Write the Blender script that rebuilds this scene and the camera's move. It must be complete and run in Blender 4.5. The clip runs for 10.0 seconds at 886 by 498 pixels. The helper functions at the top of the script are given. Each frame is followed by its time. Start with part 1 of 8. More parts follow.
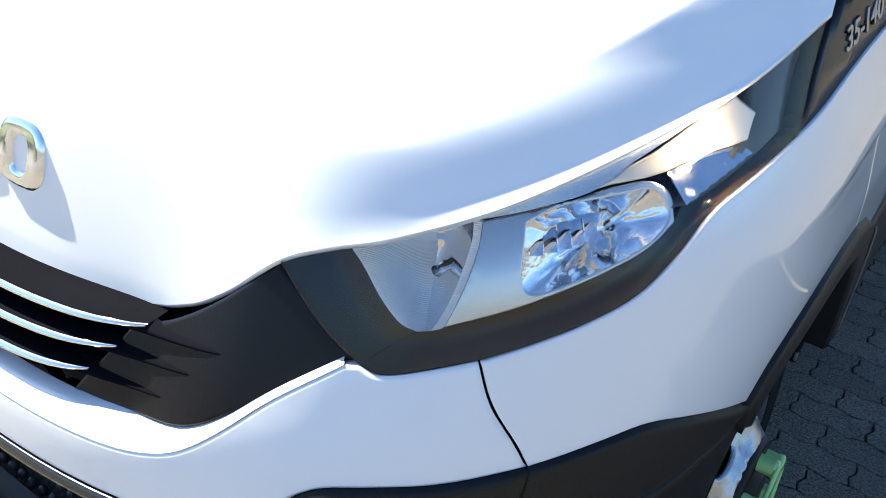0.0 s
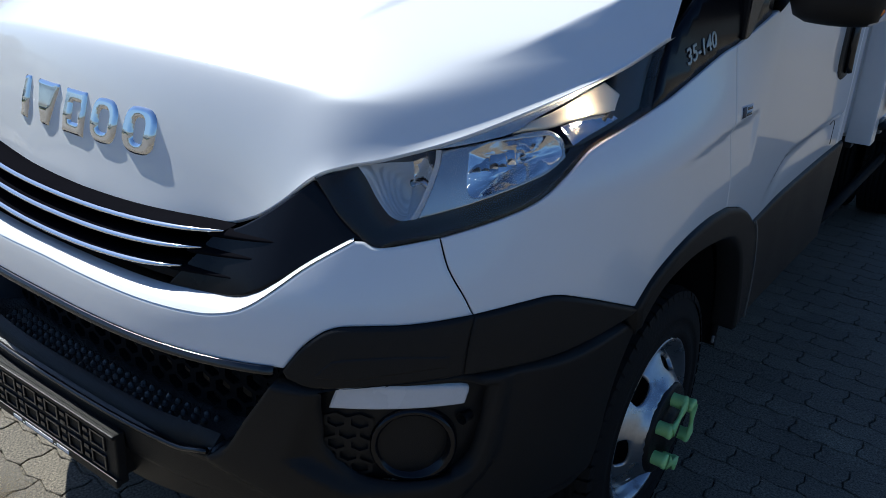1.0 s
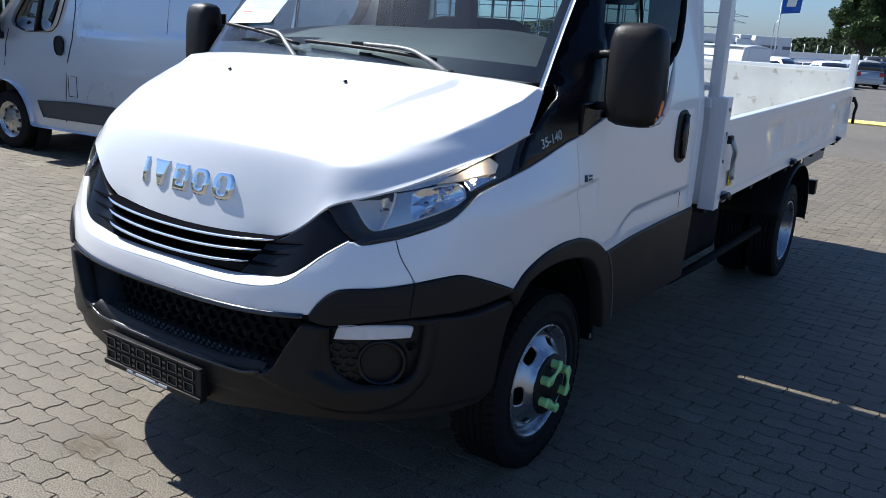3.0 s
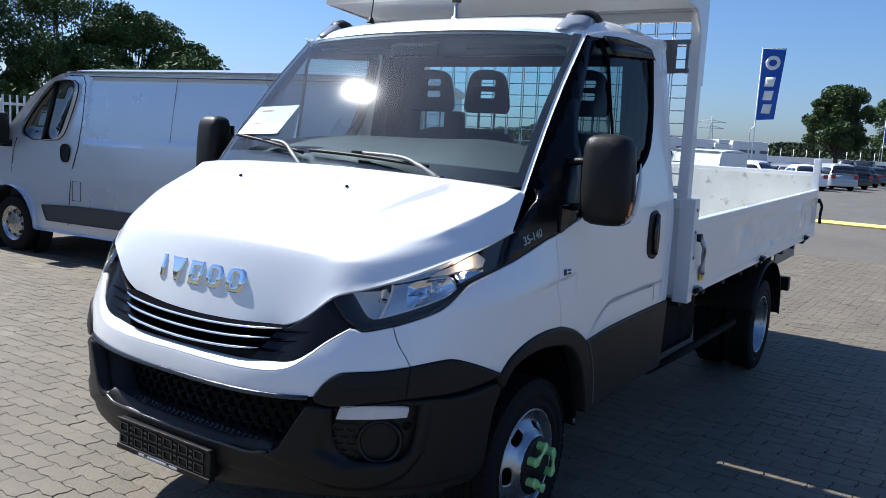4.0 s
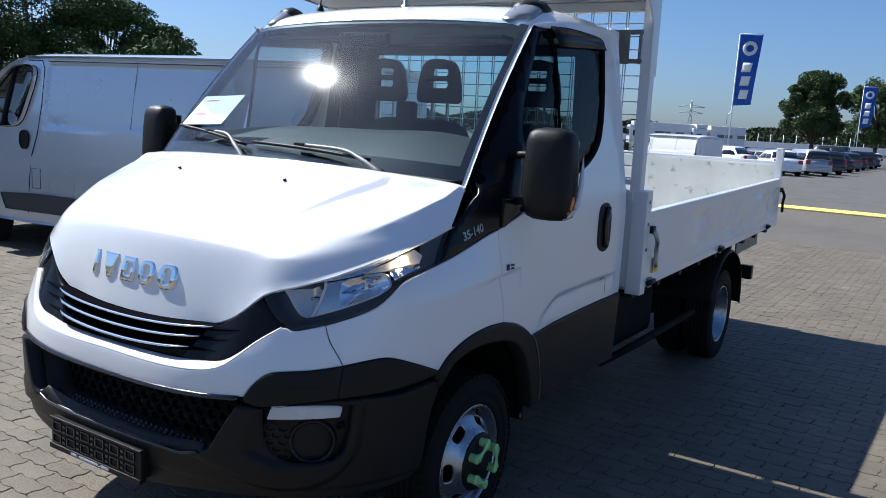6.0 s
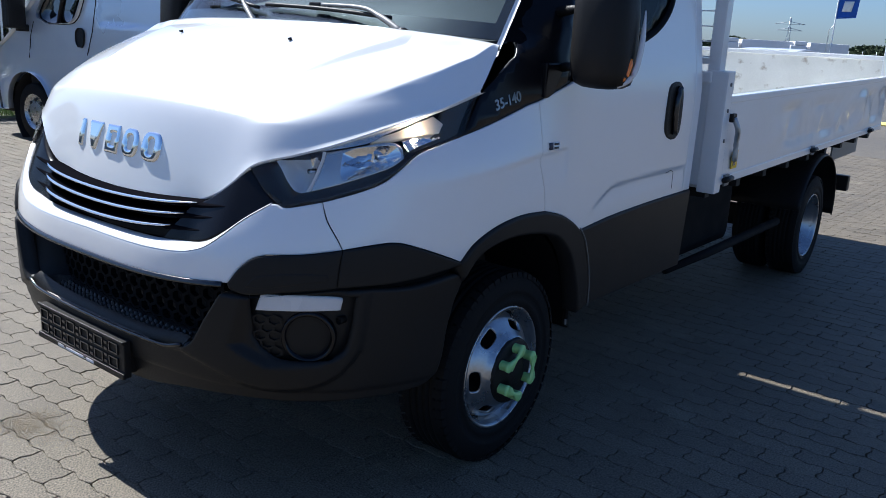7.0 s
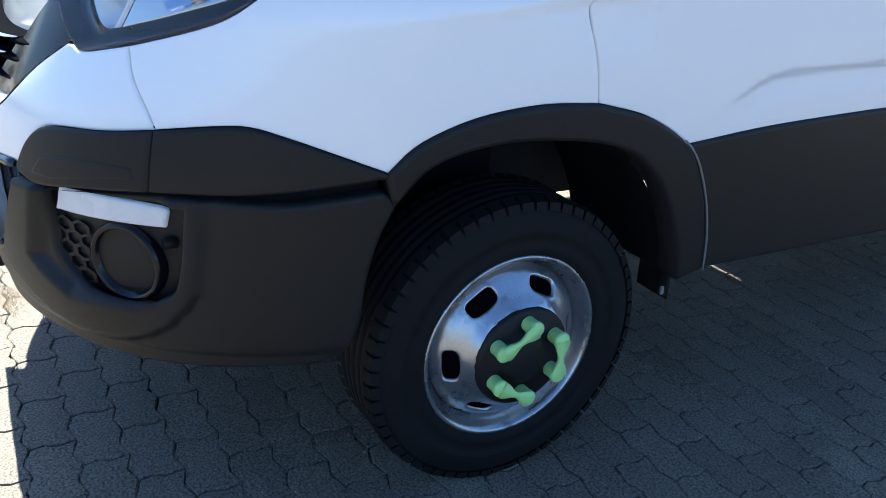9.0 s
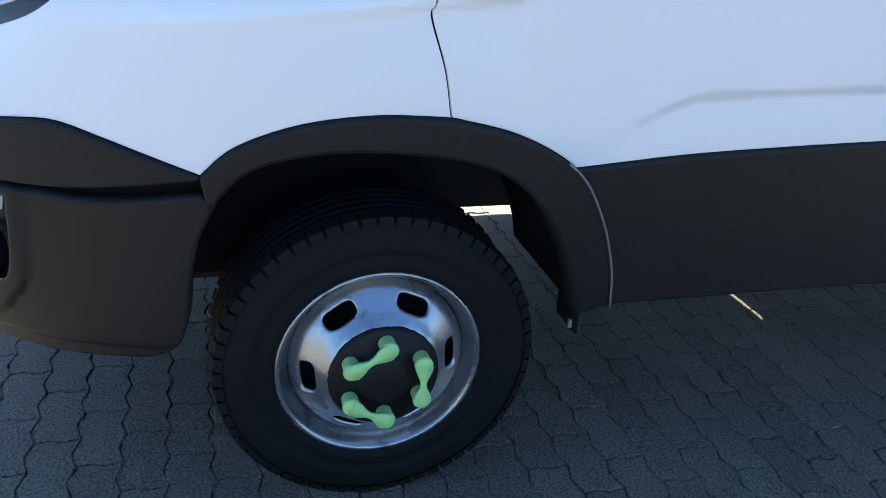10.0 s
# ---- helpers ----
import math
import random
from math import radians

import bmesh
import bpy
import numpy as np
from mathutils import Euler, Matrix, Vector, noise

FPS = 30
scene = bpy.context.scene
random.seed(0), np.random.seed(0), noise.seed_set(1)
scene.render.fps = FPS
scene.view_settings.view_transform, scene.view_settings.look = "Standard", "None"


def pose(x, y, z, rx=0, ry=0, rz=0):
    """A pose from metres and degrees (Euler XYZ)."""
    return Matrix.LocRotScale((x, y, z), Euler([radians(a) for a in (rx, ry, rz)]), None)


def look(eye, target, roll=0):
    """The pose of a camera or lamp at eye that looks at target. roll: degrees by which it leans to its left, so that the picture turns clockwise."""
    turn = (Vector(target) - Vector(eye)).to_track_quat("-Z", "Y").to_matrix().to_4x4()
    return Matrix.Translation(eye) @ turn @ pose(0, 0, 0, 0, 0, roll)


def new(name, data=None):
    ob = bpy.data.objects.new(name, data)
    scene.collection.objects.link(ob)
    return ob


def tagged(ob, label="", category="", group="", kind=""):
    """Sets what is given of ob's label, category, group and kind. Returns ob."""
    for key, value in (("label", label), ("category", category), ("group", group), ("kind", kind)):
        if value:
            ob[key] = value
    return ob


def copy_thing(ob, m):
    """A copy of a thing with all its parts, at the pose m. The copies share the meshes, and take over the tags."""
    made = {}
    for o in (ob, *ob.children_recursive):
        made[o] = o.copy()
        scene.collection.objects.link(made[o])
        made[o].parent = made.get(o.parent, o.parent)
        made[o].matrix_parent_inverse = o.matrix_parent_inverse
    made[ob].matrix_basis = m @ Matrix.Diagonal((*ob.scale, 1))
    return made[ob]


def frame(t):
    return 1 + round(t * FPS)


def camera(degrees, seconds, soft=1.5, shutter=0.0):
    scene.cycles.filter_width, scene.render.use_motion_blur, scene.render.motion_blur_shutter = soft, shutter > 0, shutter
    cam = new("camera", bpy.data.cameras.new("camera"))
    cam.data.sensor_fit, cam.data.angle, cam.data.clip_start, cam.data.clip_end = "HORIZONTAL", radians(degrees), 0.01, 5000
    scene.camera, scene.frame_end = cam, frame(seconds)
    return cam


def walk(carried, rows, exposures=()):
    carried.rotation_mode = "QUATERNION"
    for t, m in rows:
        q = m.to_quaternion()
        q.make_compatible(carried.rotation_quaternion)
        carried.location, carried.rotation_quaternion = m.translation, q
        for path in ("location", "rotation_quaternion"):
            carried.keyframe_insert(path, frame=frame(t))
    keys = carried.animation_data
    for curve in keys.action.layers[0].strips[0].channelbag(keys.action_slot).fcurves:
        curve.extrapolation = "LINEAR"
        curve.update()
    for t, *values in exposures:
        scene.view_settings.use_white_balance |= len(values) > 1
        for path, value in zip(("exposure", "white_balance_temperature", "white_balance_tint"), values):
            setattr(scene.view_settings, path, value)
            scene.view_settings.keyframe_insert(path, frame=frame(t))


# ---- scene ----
cam = camera(56.9, 10.0, soft=0.65)
PATH = [
    (0, (1.157, -1.334, 1.538), (0.181, 0.098, 0.54), 4.0),
    (0.3, (1.241, -1.477, 1.486), (0.234, 0.016, 0.615), 3.8),
    (0.5, (1.318, -1.568, 1.494), (0.284, -0.057, 0.691), 3.6),
    (1, (1.538, -1.774, 1.488), (0.473, -0.249, 0.753), 3.5),
    (1.5, (1.789, -1.997, 1.521), (0.695, -0.474, 0.825), 3.5),
    (2, (1.93, -2.287, 1.549), (0.831, -0.737, 0.926), 3.6),
    (2.2, (1.996, -2.357, 1.589), (0.892, -0.808, 0.972), 3.7),
    (3.3, (2.350, -2.744, 1.619), (1.273, -1.120, 1.169), 3.6),
    (3.5, (2.383, -2.793, 1.616), (1.297, -1.165, 1.208), 3.5),
    (4, (2.42, -2.889, 1.636), (1.322, -1.239, 1.373), 3.3),
    (4.5, (2.464, -2.903, 1.655), (1.372, -1.239, 1.463), 3.2),
    (5, (2.505, -2.89, 1.685), (1.422, -1.217, 1.513), 3.1),
    (5.2, (2.503, -2.879, 1.684), (1.422, -1.204, 1.523), 3.4),
    (6.3, (2.545, -2.685, 1.674), (1.489, -1.027, 1.305), 3.4),
    (6.5, (2.563, -2.619, 1.592), (1.493, -0.98, 1.183), 3.5),
    (7, (2.437, -2.299, 1.464), (1.258, -0.761, 0.968), 3.5),
    (7.5, (2.382, -1.993, 1.262), (0.986, -0.651, 0.762), 3.4),
    (8, (2.361, -1.632, 1.179), (0.843, -0.433, 0.668), 3.5),
    (8.5, (2.301, -1.291, 1.174), (0.739, -0.214, 0.542), 3.7),
    (9, (2.262, -0.959, 1.271), (0.681, -0.028, 0.476), 4.1),
    (9.5, (2.34, -0.644, 1.32), (0.675, 0.09, 0.491), 4.3),
    (10, (2.412, -0.332, 1.331), (0.686, 0.209, 0.479), 4.4),
]
EXPOSURES = [(0.0, 2.15, 5850, 4), (0.5, 1.16, 5450, 4), (1.0, 0.63, 5250, 6), (2.0, 0.96, 5450, 8), (3.5, 1.02, 5300, 10), (4.0, 1.0, 5300, 10), (5.0, 0.78, 5300, 10), (6.5, 0.85, 5250, 10), (7.0, 0.95, 5200, 10), (7.5, 1.24, 5250, 10), (8.0, 1.52, 5200, 10), (8.5, 1.94, 5200, 10), (9.0, 2.38, 5450, 5), (10.0, 2.56, 5650, 4)]
walk(cam, [(t, look(eye, target, roll)) for t, eye, target, roll in PATH], EXPOSURES)

# ==== built ====

from mathutils.geometry import delaunay_2d_cdt

# ---- world and light ----
world = bpy.data.worlds.new("sky")
scene.world = world
world.use_nodes = True
_wn = world.node_tree.nodes
_sky = _wn.new("ShaderNodeTexSky")
_sky.sky_type, _sky.sun_disc = "NISHITA", False
SUN_EL, SUN_AZ = radians(48.5), (-1.0, -0.03)
_sky.sun_elevation = SUN_EL
_sky.sun_rotation = math.atan2(SUN_AZ[0], SUN_AZ[1])
_sky.air_density, _sky.dust_density, _sky.ozone_density = 1.0, 1.0, 4.0
_tint = _wn.new("ShaderNodeMix")
_tint.data_type, _tint.blend_type = "RGBA", "MULTIPLY"
_tint.inputs[0].default_value, _tint.inputs[7].default_value = 1.0, (0.96, 1.0, 1.08, 1)
world.node_tree.links.new(_sky.outputs[0], _tint.inputs[6])
world.node_tree.links.new(_tint.outputs[2], _wn["Background"].inputs[0])
_wn["Background"].inputs[1].default_value = 0.054
_sd = bpy.data.lights.new("sun", "SUN")
_sd.energy, _sd.angle, _sd.color = 5.0, radians(0.55), (1.0, 0.88, 0.70)
sun = new("sun", _sd)
_h = Vector((SUN_AZ[0], SUN_AZ[1], 0)).normalized()
sun.matrix_world = look(_h * 40 * math.cos(SUN_EL) + Vector((0, 0, 40 * math.sin(SUN_EL))), (0, 0, 0))


# ---- materials ----
def material(name, color, rough=0.5, metal=0.0, coat=0.0, vary=0.06, scale=6.0, bump=0.0, bscale=80.0, island=0.0, spec=0.5, wear=None, objrand=0.0):
    """A surface with colour changes at two scales, roughness changes and fine relief."""
    m = bpy.data.materials.new(name)
    m.use_nodes = True
    n, l = m.node_tree.nodes, m.node_tree.links
    p = n["Principled BSDF"]
    p.inputs["Metallic"].default_value = metal
    p.inputs["Coat Weight"].default_value = coat
    p.inputs["Coat Roughness"].default_value = 0.03
    p.inputs["Specular IOR Level"].default_value = spec
    co = n.new("ShaderNodeTexCoord")
    big, fine = n.new("ShaderNodeTexNoise"), n.new("ShaderNodeTexNoise")
    big.inputs["Scale"].default_value, fine.inputs["Scale"].default_value = scale, scale * 14
    big.inputs["Detail"].default_value, fine.inputs["Detail"].default_value = 5, 3
    for t in (big, fine):
        l.new(co.outputs["Object"], t.inputs["Vector"])
    add = n.new("ShaderNodeMath")
    add.operation = "MULTIPLY_ADD"
    add.inputs[1].default_value = 0.45
    l.new(fine.outputs["Fac"], add.inputs[0])
    l.new(big.outputs["Fac"], add.inputs[2])
    src = add.outputs[0]
    if island or objrand:
        r = n.new("ShaderNodeNewGeometry") if island else n.new("ShaderNodeObjectInfo")
        add2 = n.new("ShaderNodeMath")
        add2.operation = "MULTIPLY_ADD"
        add2.inputs[1].default_value = island or objrand
        l.new(r.outputs["Random Per Island" if island else "Random"], add2.inputs[0])
        l.new(src, add2.inputs[2])
        src = add2.outputs[0]
    ramp = n.new("ShaderNodeMapRange")
    ramp.inputs[1].default_value, ramp.inputs[2].default_value = 0.35, 1.1 + (island or objrand)
    ramp.inputs[3].default_value, ramp.inputs[4].default_value = 1 - vary, 1 + vary
    l.new(src, ramp.inputs[0])
    mix = n.new("ShaderNodeMix")
    mix.data_type, mix.blend_type = "RGBA", "MULTIPLY"
    mix.inputs[0].default_value = 1
    mix.inputs[6].default_value = (*color, 1)
    l.new(ramp.outputs[0], mix.inputs[7])
    out = mix.outputs[2]
    if wear:
        wn = n.new("ShaderNodeTexNoise")
        wn.inputs["Scale"].default_value, wn.inputs["Detail"].default_value = wear[1], 8
        l.new(co.outputs["Object"], wn.inputs["Vector"])
        wr = n.new("ShaderNodeMapRange")
        wr.inputs[1].default_value, wr.inputs[2].default_value = wear[2], wear[2] + 0.12
        l.new(wn.outputs["Fac"], wr.inputs[0])
        m2 = n.new("ShaderNodeMix")
        m2.data_type = "RGBA"
        m2.inputs[7].default_value = (*wear[0], 1)
        l.new(wr.outputs[0], m2.inputs[0])
        l.new(out, m2.inputs[6])
        out = m2.outputs[2]
    l.new(out, p.inputs["Base Color"])
    rr = n.new("ShaderNodeMapRange")
    rr.inputs[3].default_value, rr.inputs[4].default_value = max(rough * 0.8, 0.0), min(rough * 1.25, 1)
    l.new(big.outputs["Fac"], rr.inputs[0])
    l.new(rr.outputs[0], p.inputs["Roughness"])
    if bump:
        bn = n.new("ShaderNodeTexNoise")
        bn.inputs["Scale"].default_value, bn.inputs["Detail"].default_value = bscale, 4
        l.new(co.outputs["Object"], bn.inputs["Vector"])
        b = n.new("ShaderNodeBump")
        b.inputs["Strength"].default_value, b.inputs["Distance"].default_value = bump, 0.004
        l.new(bn.outputs["Fac"], b.inputs["Height"])
        l.new(b.outputs[0], p.inputs["Normal"])
    return m


def glass(name, tint, gloss=1.0, rough=0.0, film_rough=0.12, film_part=0.06, glare_haze=0.0):
    """A clear pane: tinted see-through with a mirror reflection that grows towards grazing angles."""
    m = bpy.data.materials.new(name)
    m.use_nodes = True
    n, l = m.node_tree.nodes, m.node_tree.links
    n.remove(n["Principled BSDF"])
    tr, gl, mx, fr = n.new("ShaderNodeBsdfTransparent"), n.new("ShaderNodeBsdfGlossy"), n.new("ShaderNodeMixShader"), n.new("ShaderNodeLayerWeight")
    tr.inputs[0].default_value = (*tint, 1)
    gl.inputs["Color"].default_value = (gloss, gloss, gloss, 1)
    gl.inputs["Roughness"].default_value = rough
    film, both = n.new("ShaderNodeBsdfGlossy"), n.new("ShaderNodeMixShader")
    film.inputs["Color"].default_value, film.inputs["Roughness"].default_value = (gloss, gloss, gloss, 1), film_rough
    both.inputs[0].default_value = film_part
    l.new(gl.outputs[0], both.inputs[1])
    l.new(film.outputs[0], both.inputs[2])
    # reflection from 4 in 100 square on to all at grazing, alike from both sides
    fr.inputs["Blend"].default_value = 0.5
    pw, ma = n.new("ShaderNodeMath"), n.new("ShaderNodeMath")
    pw.operation, ma.operation = "POWER", "MULTIPLY_ADD"
    pw.inputs[1].default_value, ma.inputs[1].default_value, ma.inputs[2].default_value = 5.0, 0.9, 0.045
    l.new(fr.outputs["Facing"], pw.inputs[0])
    l.new(pw.outputs[0], ma.inputs[0])
    l.new(ma.outputs[0], mx.inputs[0])
    l.new(tr.outputs[0], mx.inputs[1])
    l.new(both.outputs[0], mx.inputs[2])
    out = mx.outputs[0]
    if glare_haze:
        # an uneven pale diffuse layer, put in for glare haze across the pane
        di, md, no, mr, co = n.new("ShaderNodeBsdfDiffuse"), n.new("ShaderNodeMixShader"), n.new("ShaderNodeTexNoise"), n.new("ShaderNodeMapRange"), n.new("ShaderNodeTexCoord")
        di.inputs[0].default_value = (0.62, 0.63, 0.64, 1)
        no.inputs["Scale"].default_value, no.inputs["Detail"].default_value = 3.5, 6
        mr.inputs[1].default_value, mr.inputs[2].default_value, mr.inputs[3].default_value, mr.inputs[4].default_value = 0.3, 0.75, glare_haze * 0.4, glare_haze * 1.8
        l.new(co.outputs["Object"], no.inputs["Vector"])
        l.new(no.outputs["Fac"], mr.inputs[0])
        l.new(mr.outputs[0], md.inputs[0])
        l.new(out, md.inputs[1])
        l.new(di.outputs[0], md.inputs[2])
        out = md.outputs[0]
    l.new(out, n["Material Output"].inputs[0])
    return m


PAINT = material("white_paint", (0.80, 0.80, 0.80), 0.32, coat=1.0, vary=0.015, scale=1.5, bump=0.012, bscale=9)
BEDPAINT = material("bed_paint", (0.74, 0.75, 0.76), 0.38, coat=0.75, vary=0.05, scale=2.5, bump=0.07, bscale=14)
BEDPAINT.node_tree.nodes["Principled BSDF"].inputs["Coat Roughness"].default_value = 0.07
BEDIN = material("worn_bed_paint", (0.66, 0.66, 0.62), 0.55, vary=0.12, scale=5, wear=((0.34, 0.30, 0.24), 12.0, 0.62), bump=0.2, bscale=30)
PLASTIC = material("black_plastic", (0.0115, 0.0108, 0.0105), 0.44, vary=0.22, scale=4, bump=0.22, bscale=520, spec=0.22)
# lifted grey and strong specular stand in for the sun's glint on the shelf
SHELFBLACK = material("glint_shelf_plastic", (0.060, 0.058, 0.054), 0.45, vary=0.5, scale=12, bump=0.8, bscale=170, spec=0.9)
BEZEL = material("smoked_bezel", (0.016, 0.011, 0.007), 0.06, vary=0.2, scale=9, spec=0.32)
GLOSSBLACK = material("gloss_black", (0.010, 0.010, 0.012), 0.20, vary=0.1, coat=0.25)
PILLARBLACK = material("pillar_black", (0.006, 0.006, 0.008), 0.22, vary=0.1, spec=0.18)
FOGBLACK = material("smooth_black_plastic", (0.005, 0.005, 0.007), 0.16, vary=0.1, spec=0.30)
FLATBLACK = material("flat_black", (0.006, 0.006, 0.008), 0.6, vary=0.15, spec=0.0)
MATBLACK = material("matt_black", (0.008, 0.008, 0.009), 0.75, vary=0.15, spec=0.08)
RUBBER = material("rubber", (0.0075, 0.0075, 0.008), 0.72, vary=0.35, scale=9, bump=0.35, bscale=160, spec=0.16)
DARK = material("dark_underside", (0.012, 0.012, 0.013), 0.75, vary=0.3)
CHROME = material("chrome", (0.82, 0.83, 0.85), 0.05, metal=1.0, vary=0.02)
SILVER = material("silver_rim", (0.40, 0.41, 0.43), 0.27, metal=0.9, vary=0.22, scale=9, bump=0.12, bscale=60, wear=((0.13, 0.11, 0.10), 16.0, 0.61))
STEEL = material("galvanised_steel", (0.42, 0.44, 0.46), 0.42, metal=0.8, vary=0.16, scale=7, bump=0.1)
GREYPLATE = material("grey_steel_plate", (0.20, 0.20, 0.20), 0.5, metal=0.4, vary=0.2)
NUTGREEN = material("nut_green", (0.42, 0.72, 0.26), 0.42, vary=0.08, scale=25)
REFLECTOR = material("reflector", (0.80, 0.80, 0.82), 0.07, metal=1.0, vary=0.03, bump=0.55, bscale=26)
SATIN = material("satin_reflector", (0.62, 0.61, 0.59), 0.22, metal=0.75, vary=0.10, scale=14, bump=0.04, bscale=220)
RIBSATIN = material("ribbed_satin_reflector", (0.84, 0.84, 0.84), 0.32, metal=0.45, vary=0.05, scale=20)
_n, _l = RIBSATIN.node_tree.nodes, RIBSATIN.node_tree.links
_wave, _bump, _tc = _n.new("ShaderNodeTexWave"), _n.new("ShaderNodeBump"), _n.new("ShaderNodeTexCoord")
_wave.bands_direction = "Z"
_wave.inputs["Scale"].default_value, _wave.inputs["Distortion"].default_value = 210.0, 0.6
_bump.inputs["Strength"].default_value, _bump.inputs["Distance"].default_value = 0.5, 0.0015
_l.new(_tc.outputs["Object"], _wave.inputs["Vector"])
_l.new(_wave.outputs["Fac"], _bump.inputs["Height"])
_l.new(_bump.outputs[0], _n["Principled BSDF"].inputs["Normal"])
WARMSATIN = material("warm_satin_reflector", (0.84, 0.74, 0.58), 0.30, metal=0.5, vary=0.05, scale=20)
REARCOVER = material("lamp_rear_plastic", (0.050, 0.047, 0.036), 0.16, vary=0.1)
# warm emission added in the bulb for the sun glints in the lamp
BULB = material("sun_glint_bulb", (0.9, 0.8, 0.6), 0.3)
_bp = BULB.node_tree.nodes["Principled BSDF"]
_bp.inputs["Emission Color"].default_value, _bp.inputs["Emission Strength"].default_value = (1.0, 0.72, 0.42, 1), 170.0
LENSWHITE = material("frosted_lens", (0.62, 0.62, 0.64), 0.25, coat=0.6, vary=0.05, bump=0.3, bscale=120)
MARKERLENS = material("marker_lens", (0.26, 0.27, 0.29), 0.12, coat=1.0, vary=0.1, scale=20, bump=0.3, bscale=90)
AMBER = material("amber_plastic", (0.85, 0.22, 0.015), 0.2, coat=0.6, vary=0.08)
SEATCLOTH = material("seat_cloth", (0.03, 0.031, 0.036), 0.9, vary=0.2, scale=20, bump=0.3, bscale=300)
DASH = material("dashboard_plastic", (0.024, 0.027, 0.032), 0.6, vary=0.12, bump=0.2, bscale=300)
PAPER = material("paper", (0.78, 0.78, 0.76), 0.7, vary=0.03)
RED = material("red_ink", (0.6, 0.06, 0.05), 0.7)
BLUE = material("label_blue", (0.02, 0.07, 0.30), 0.5)
NAVY = material("navy_ink", (0.015, 0.022, 0.050), 0.5)
YELLOW = material("yellow_label", (0.80, 0.52, 0.02), 0.5, vary=0.1)
WHITEINK = material("white_ink", (0.75, 0.75, 0.75), 0.6)
GLASS = glass("windscreen_glass", (0.74, 0.84, 0.86), film_part=0.05, glare_haze=0.018)
REARGLASS = glass("rear_glass", (0.72, 0.93, 0.97))
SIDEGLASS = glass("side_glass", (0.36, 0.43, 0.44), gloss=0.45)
LENS = glass("headlamp_lens", (0.95, 0.95, 0.95), gloss=0.6, film_part=0.01)
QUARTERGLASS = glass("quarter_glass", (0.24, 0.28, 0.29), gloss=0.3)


# ---- building helpers ----
def empty(name, loc=(0, 0, 0), parent=None):
    ob = new(name)
    ob.location = loc
    ob.empty_display_size = 0.1
    if parent:
        ob.parent = parent
    return ob


def obj(name, verts, faces, mat, parent=None, label="", smooth=True, normals=None):
    me = bpy.data.meshes.new(name)
    me.from_pydata([tuple(v) for v in verts], [], faces)
    me.materials.append(mat)
    if smooth:
        me.polygons.foreach_set("use_smooth", [True] * len(me.polygons))
    me.update()
    if normals is not None:
        me.normals_split_custom_set_from_vertices([tuple(v) for v in normals])
    ob = new(name, me)
    if parent:
        ob.parent = parent
    return tagged(ob, label)


def part(name, bm, mat, parent=None, label="", smooth=False):
    me = bpy.data.meshes.new(name)
    bmesh.ops.recalc_face_normals(bm, faces=bm.faces)
    if smooth:
        for f in bm.faces:
            f.smooth = True
    bm.to_mesh(me)
    bm.free()
    me.materials.append(mat)
    ob = new(name, me)
    if parent:
        ob.parent = parent
    return tagged(ob, label)


def box(bm, lo, hi, bevel=0.0, m=None):
    """A bevelled block between two corners."""
    c, d = [(a + b) / 2 for a, b in zip(lo, hi)], [abs(b - a) for a, b in zip(lo, hi)]
    t = Matrix.Translation(c) @ Matrix.Diagonal((*d, 1))
    made = bmesh.ops.create_cube(bm, size=1, matrix=(m @ t) if m else t)["verts"]
    if bevel:
        es = {e for v in made for e in v.link_edges}
        bmesh.ops.bevel(bm, geom=list(es), offset=bevel, segments=2, affect="EDGES", profile=0.6)
    return bm


def block(name, lo, hi, mat, parent=None, bevel=0.004, label="", m=None):
    return part(name, box(bmesh.new(), lo, hi, bevel, m), mat, parent, label)


def lathe(profile, axis="x", centre=(0, 0, 0), n=48):
    """Verts and faces of a profile of (along, radius) turned round an axis."""
    vs, fs = [], []
    for k in range(n):
        a = 2 * math.pi * k / n
        c, s = math.cos(a), math.sin(a)
        for d, r in profile:
            p = {"x": (d, r * c, r * s), "y": (r * c, d, r * s), "z": (r * c, r * s, d)}[axis]
            vs.append([p[i] + centre[i] for i in range(3)])
    w = len(profile)
    for k in range(n):
        for j in range(w - 1):
            a, b = k * w + j, ((k + 1) % n) * w + j
            fs.append((a, b, b + 1, a + 1))
    return vs, fs


def tube(pts, r, n=8, cap=True):
    """Verts and faces of a round bar along a line of points; r is one radius or one for each."""
    pts = [Vector(p) for p in pts]
    rs = r if isinstance(r, (list, tuple)) else [r] * len(pts)
    vs, fs, ref = [], [], Vector((0.13, 0.21, 1)).normalized()
    for i, p in enumerate(pts):
        d = (pts[min(i + 1, len(pts) - 1)] - pts[max(i - 1, 0)]).normalized()
        q = ref if abs(d.dot(ref)) < 0.95 else Vector((1, 0.1, 0))
        a = d.cross(q).normalized()
        b = d.cross(a)
        for k in range(n):
            t = 2 * math.pi * k / n
            vs.append(p + (a * math.cos(t) + b * math.sin(t)) * rs[i])
    for i in range(len(pts) - 1):
        for k in range(n):
            fs.append((i * n + k, i * n + (k + 1) % n, (i + 1) * n + (k + 1) % n, (i + 1) * n + k))
    if cap:
        fs += [tuple(range(n - 1, -1, -1)), tuple((len(pts) - 1) * n + k for k in range(n))]
    return vs, fs


def rod(name, pts, r, mat, parent=None, n=8, label=""):
    vs, fs = tube(pts, r, n)
    return obj(name, vs, fs, mat, parent, label)


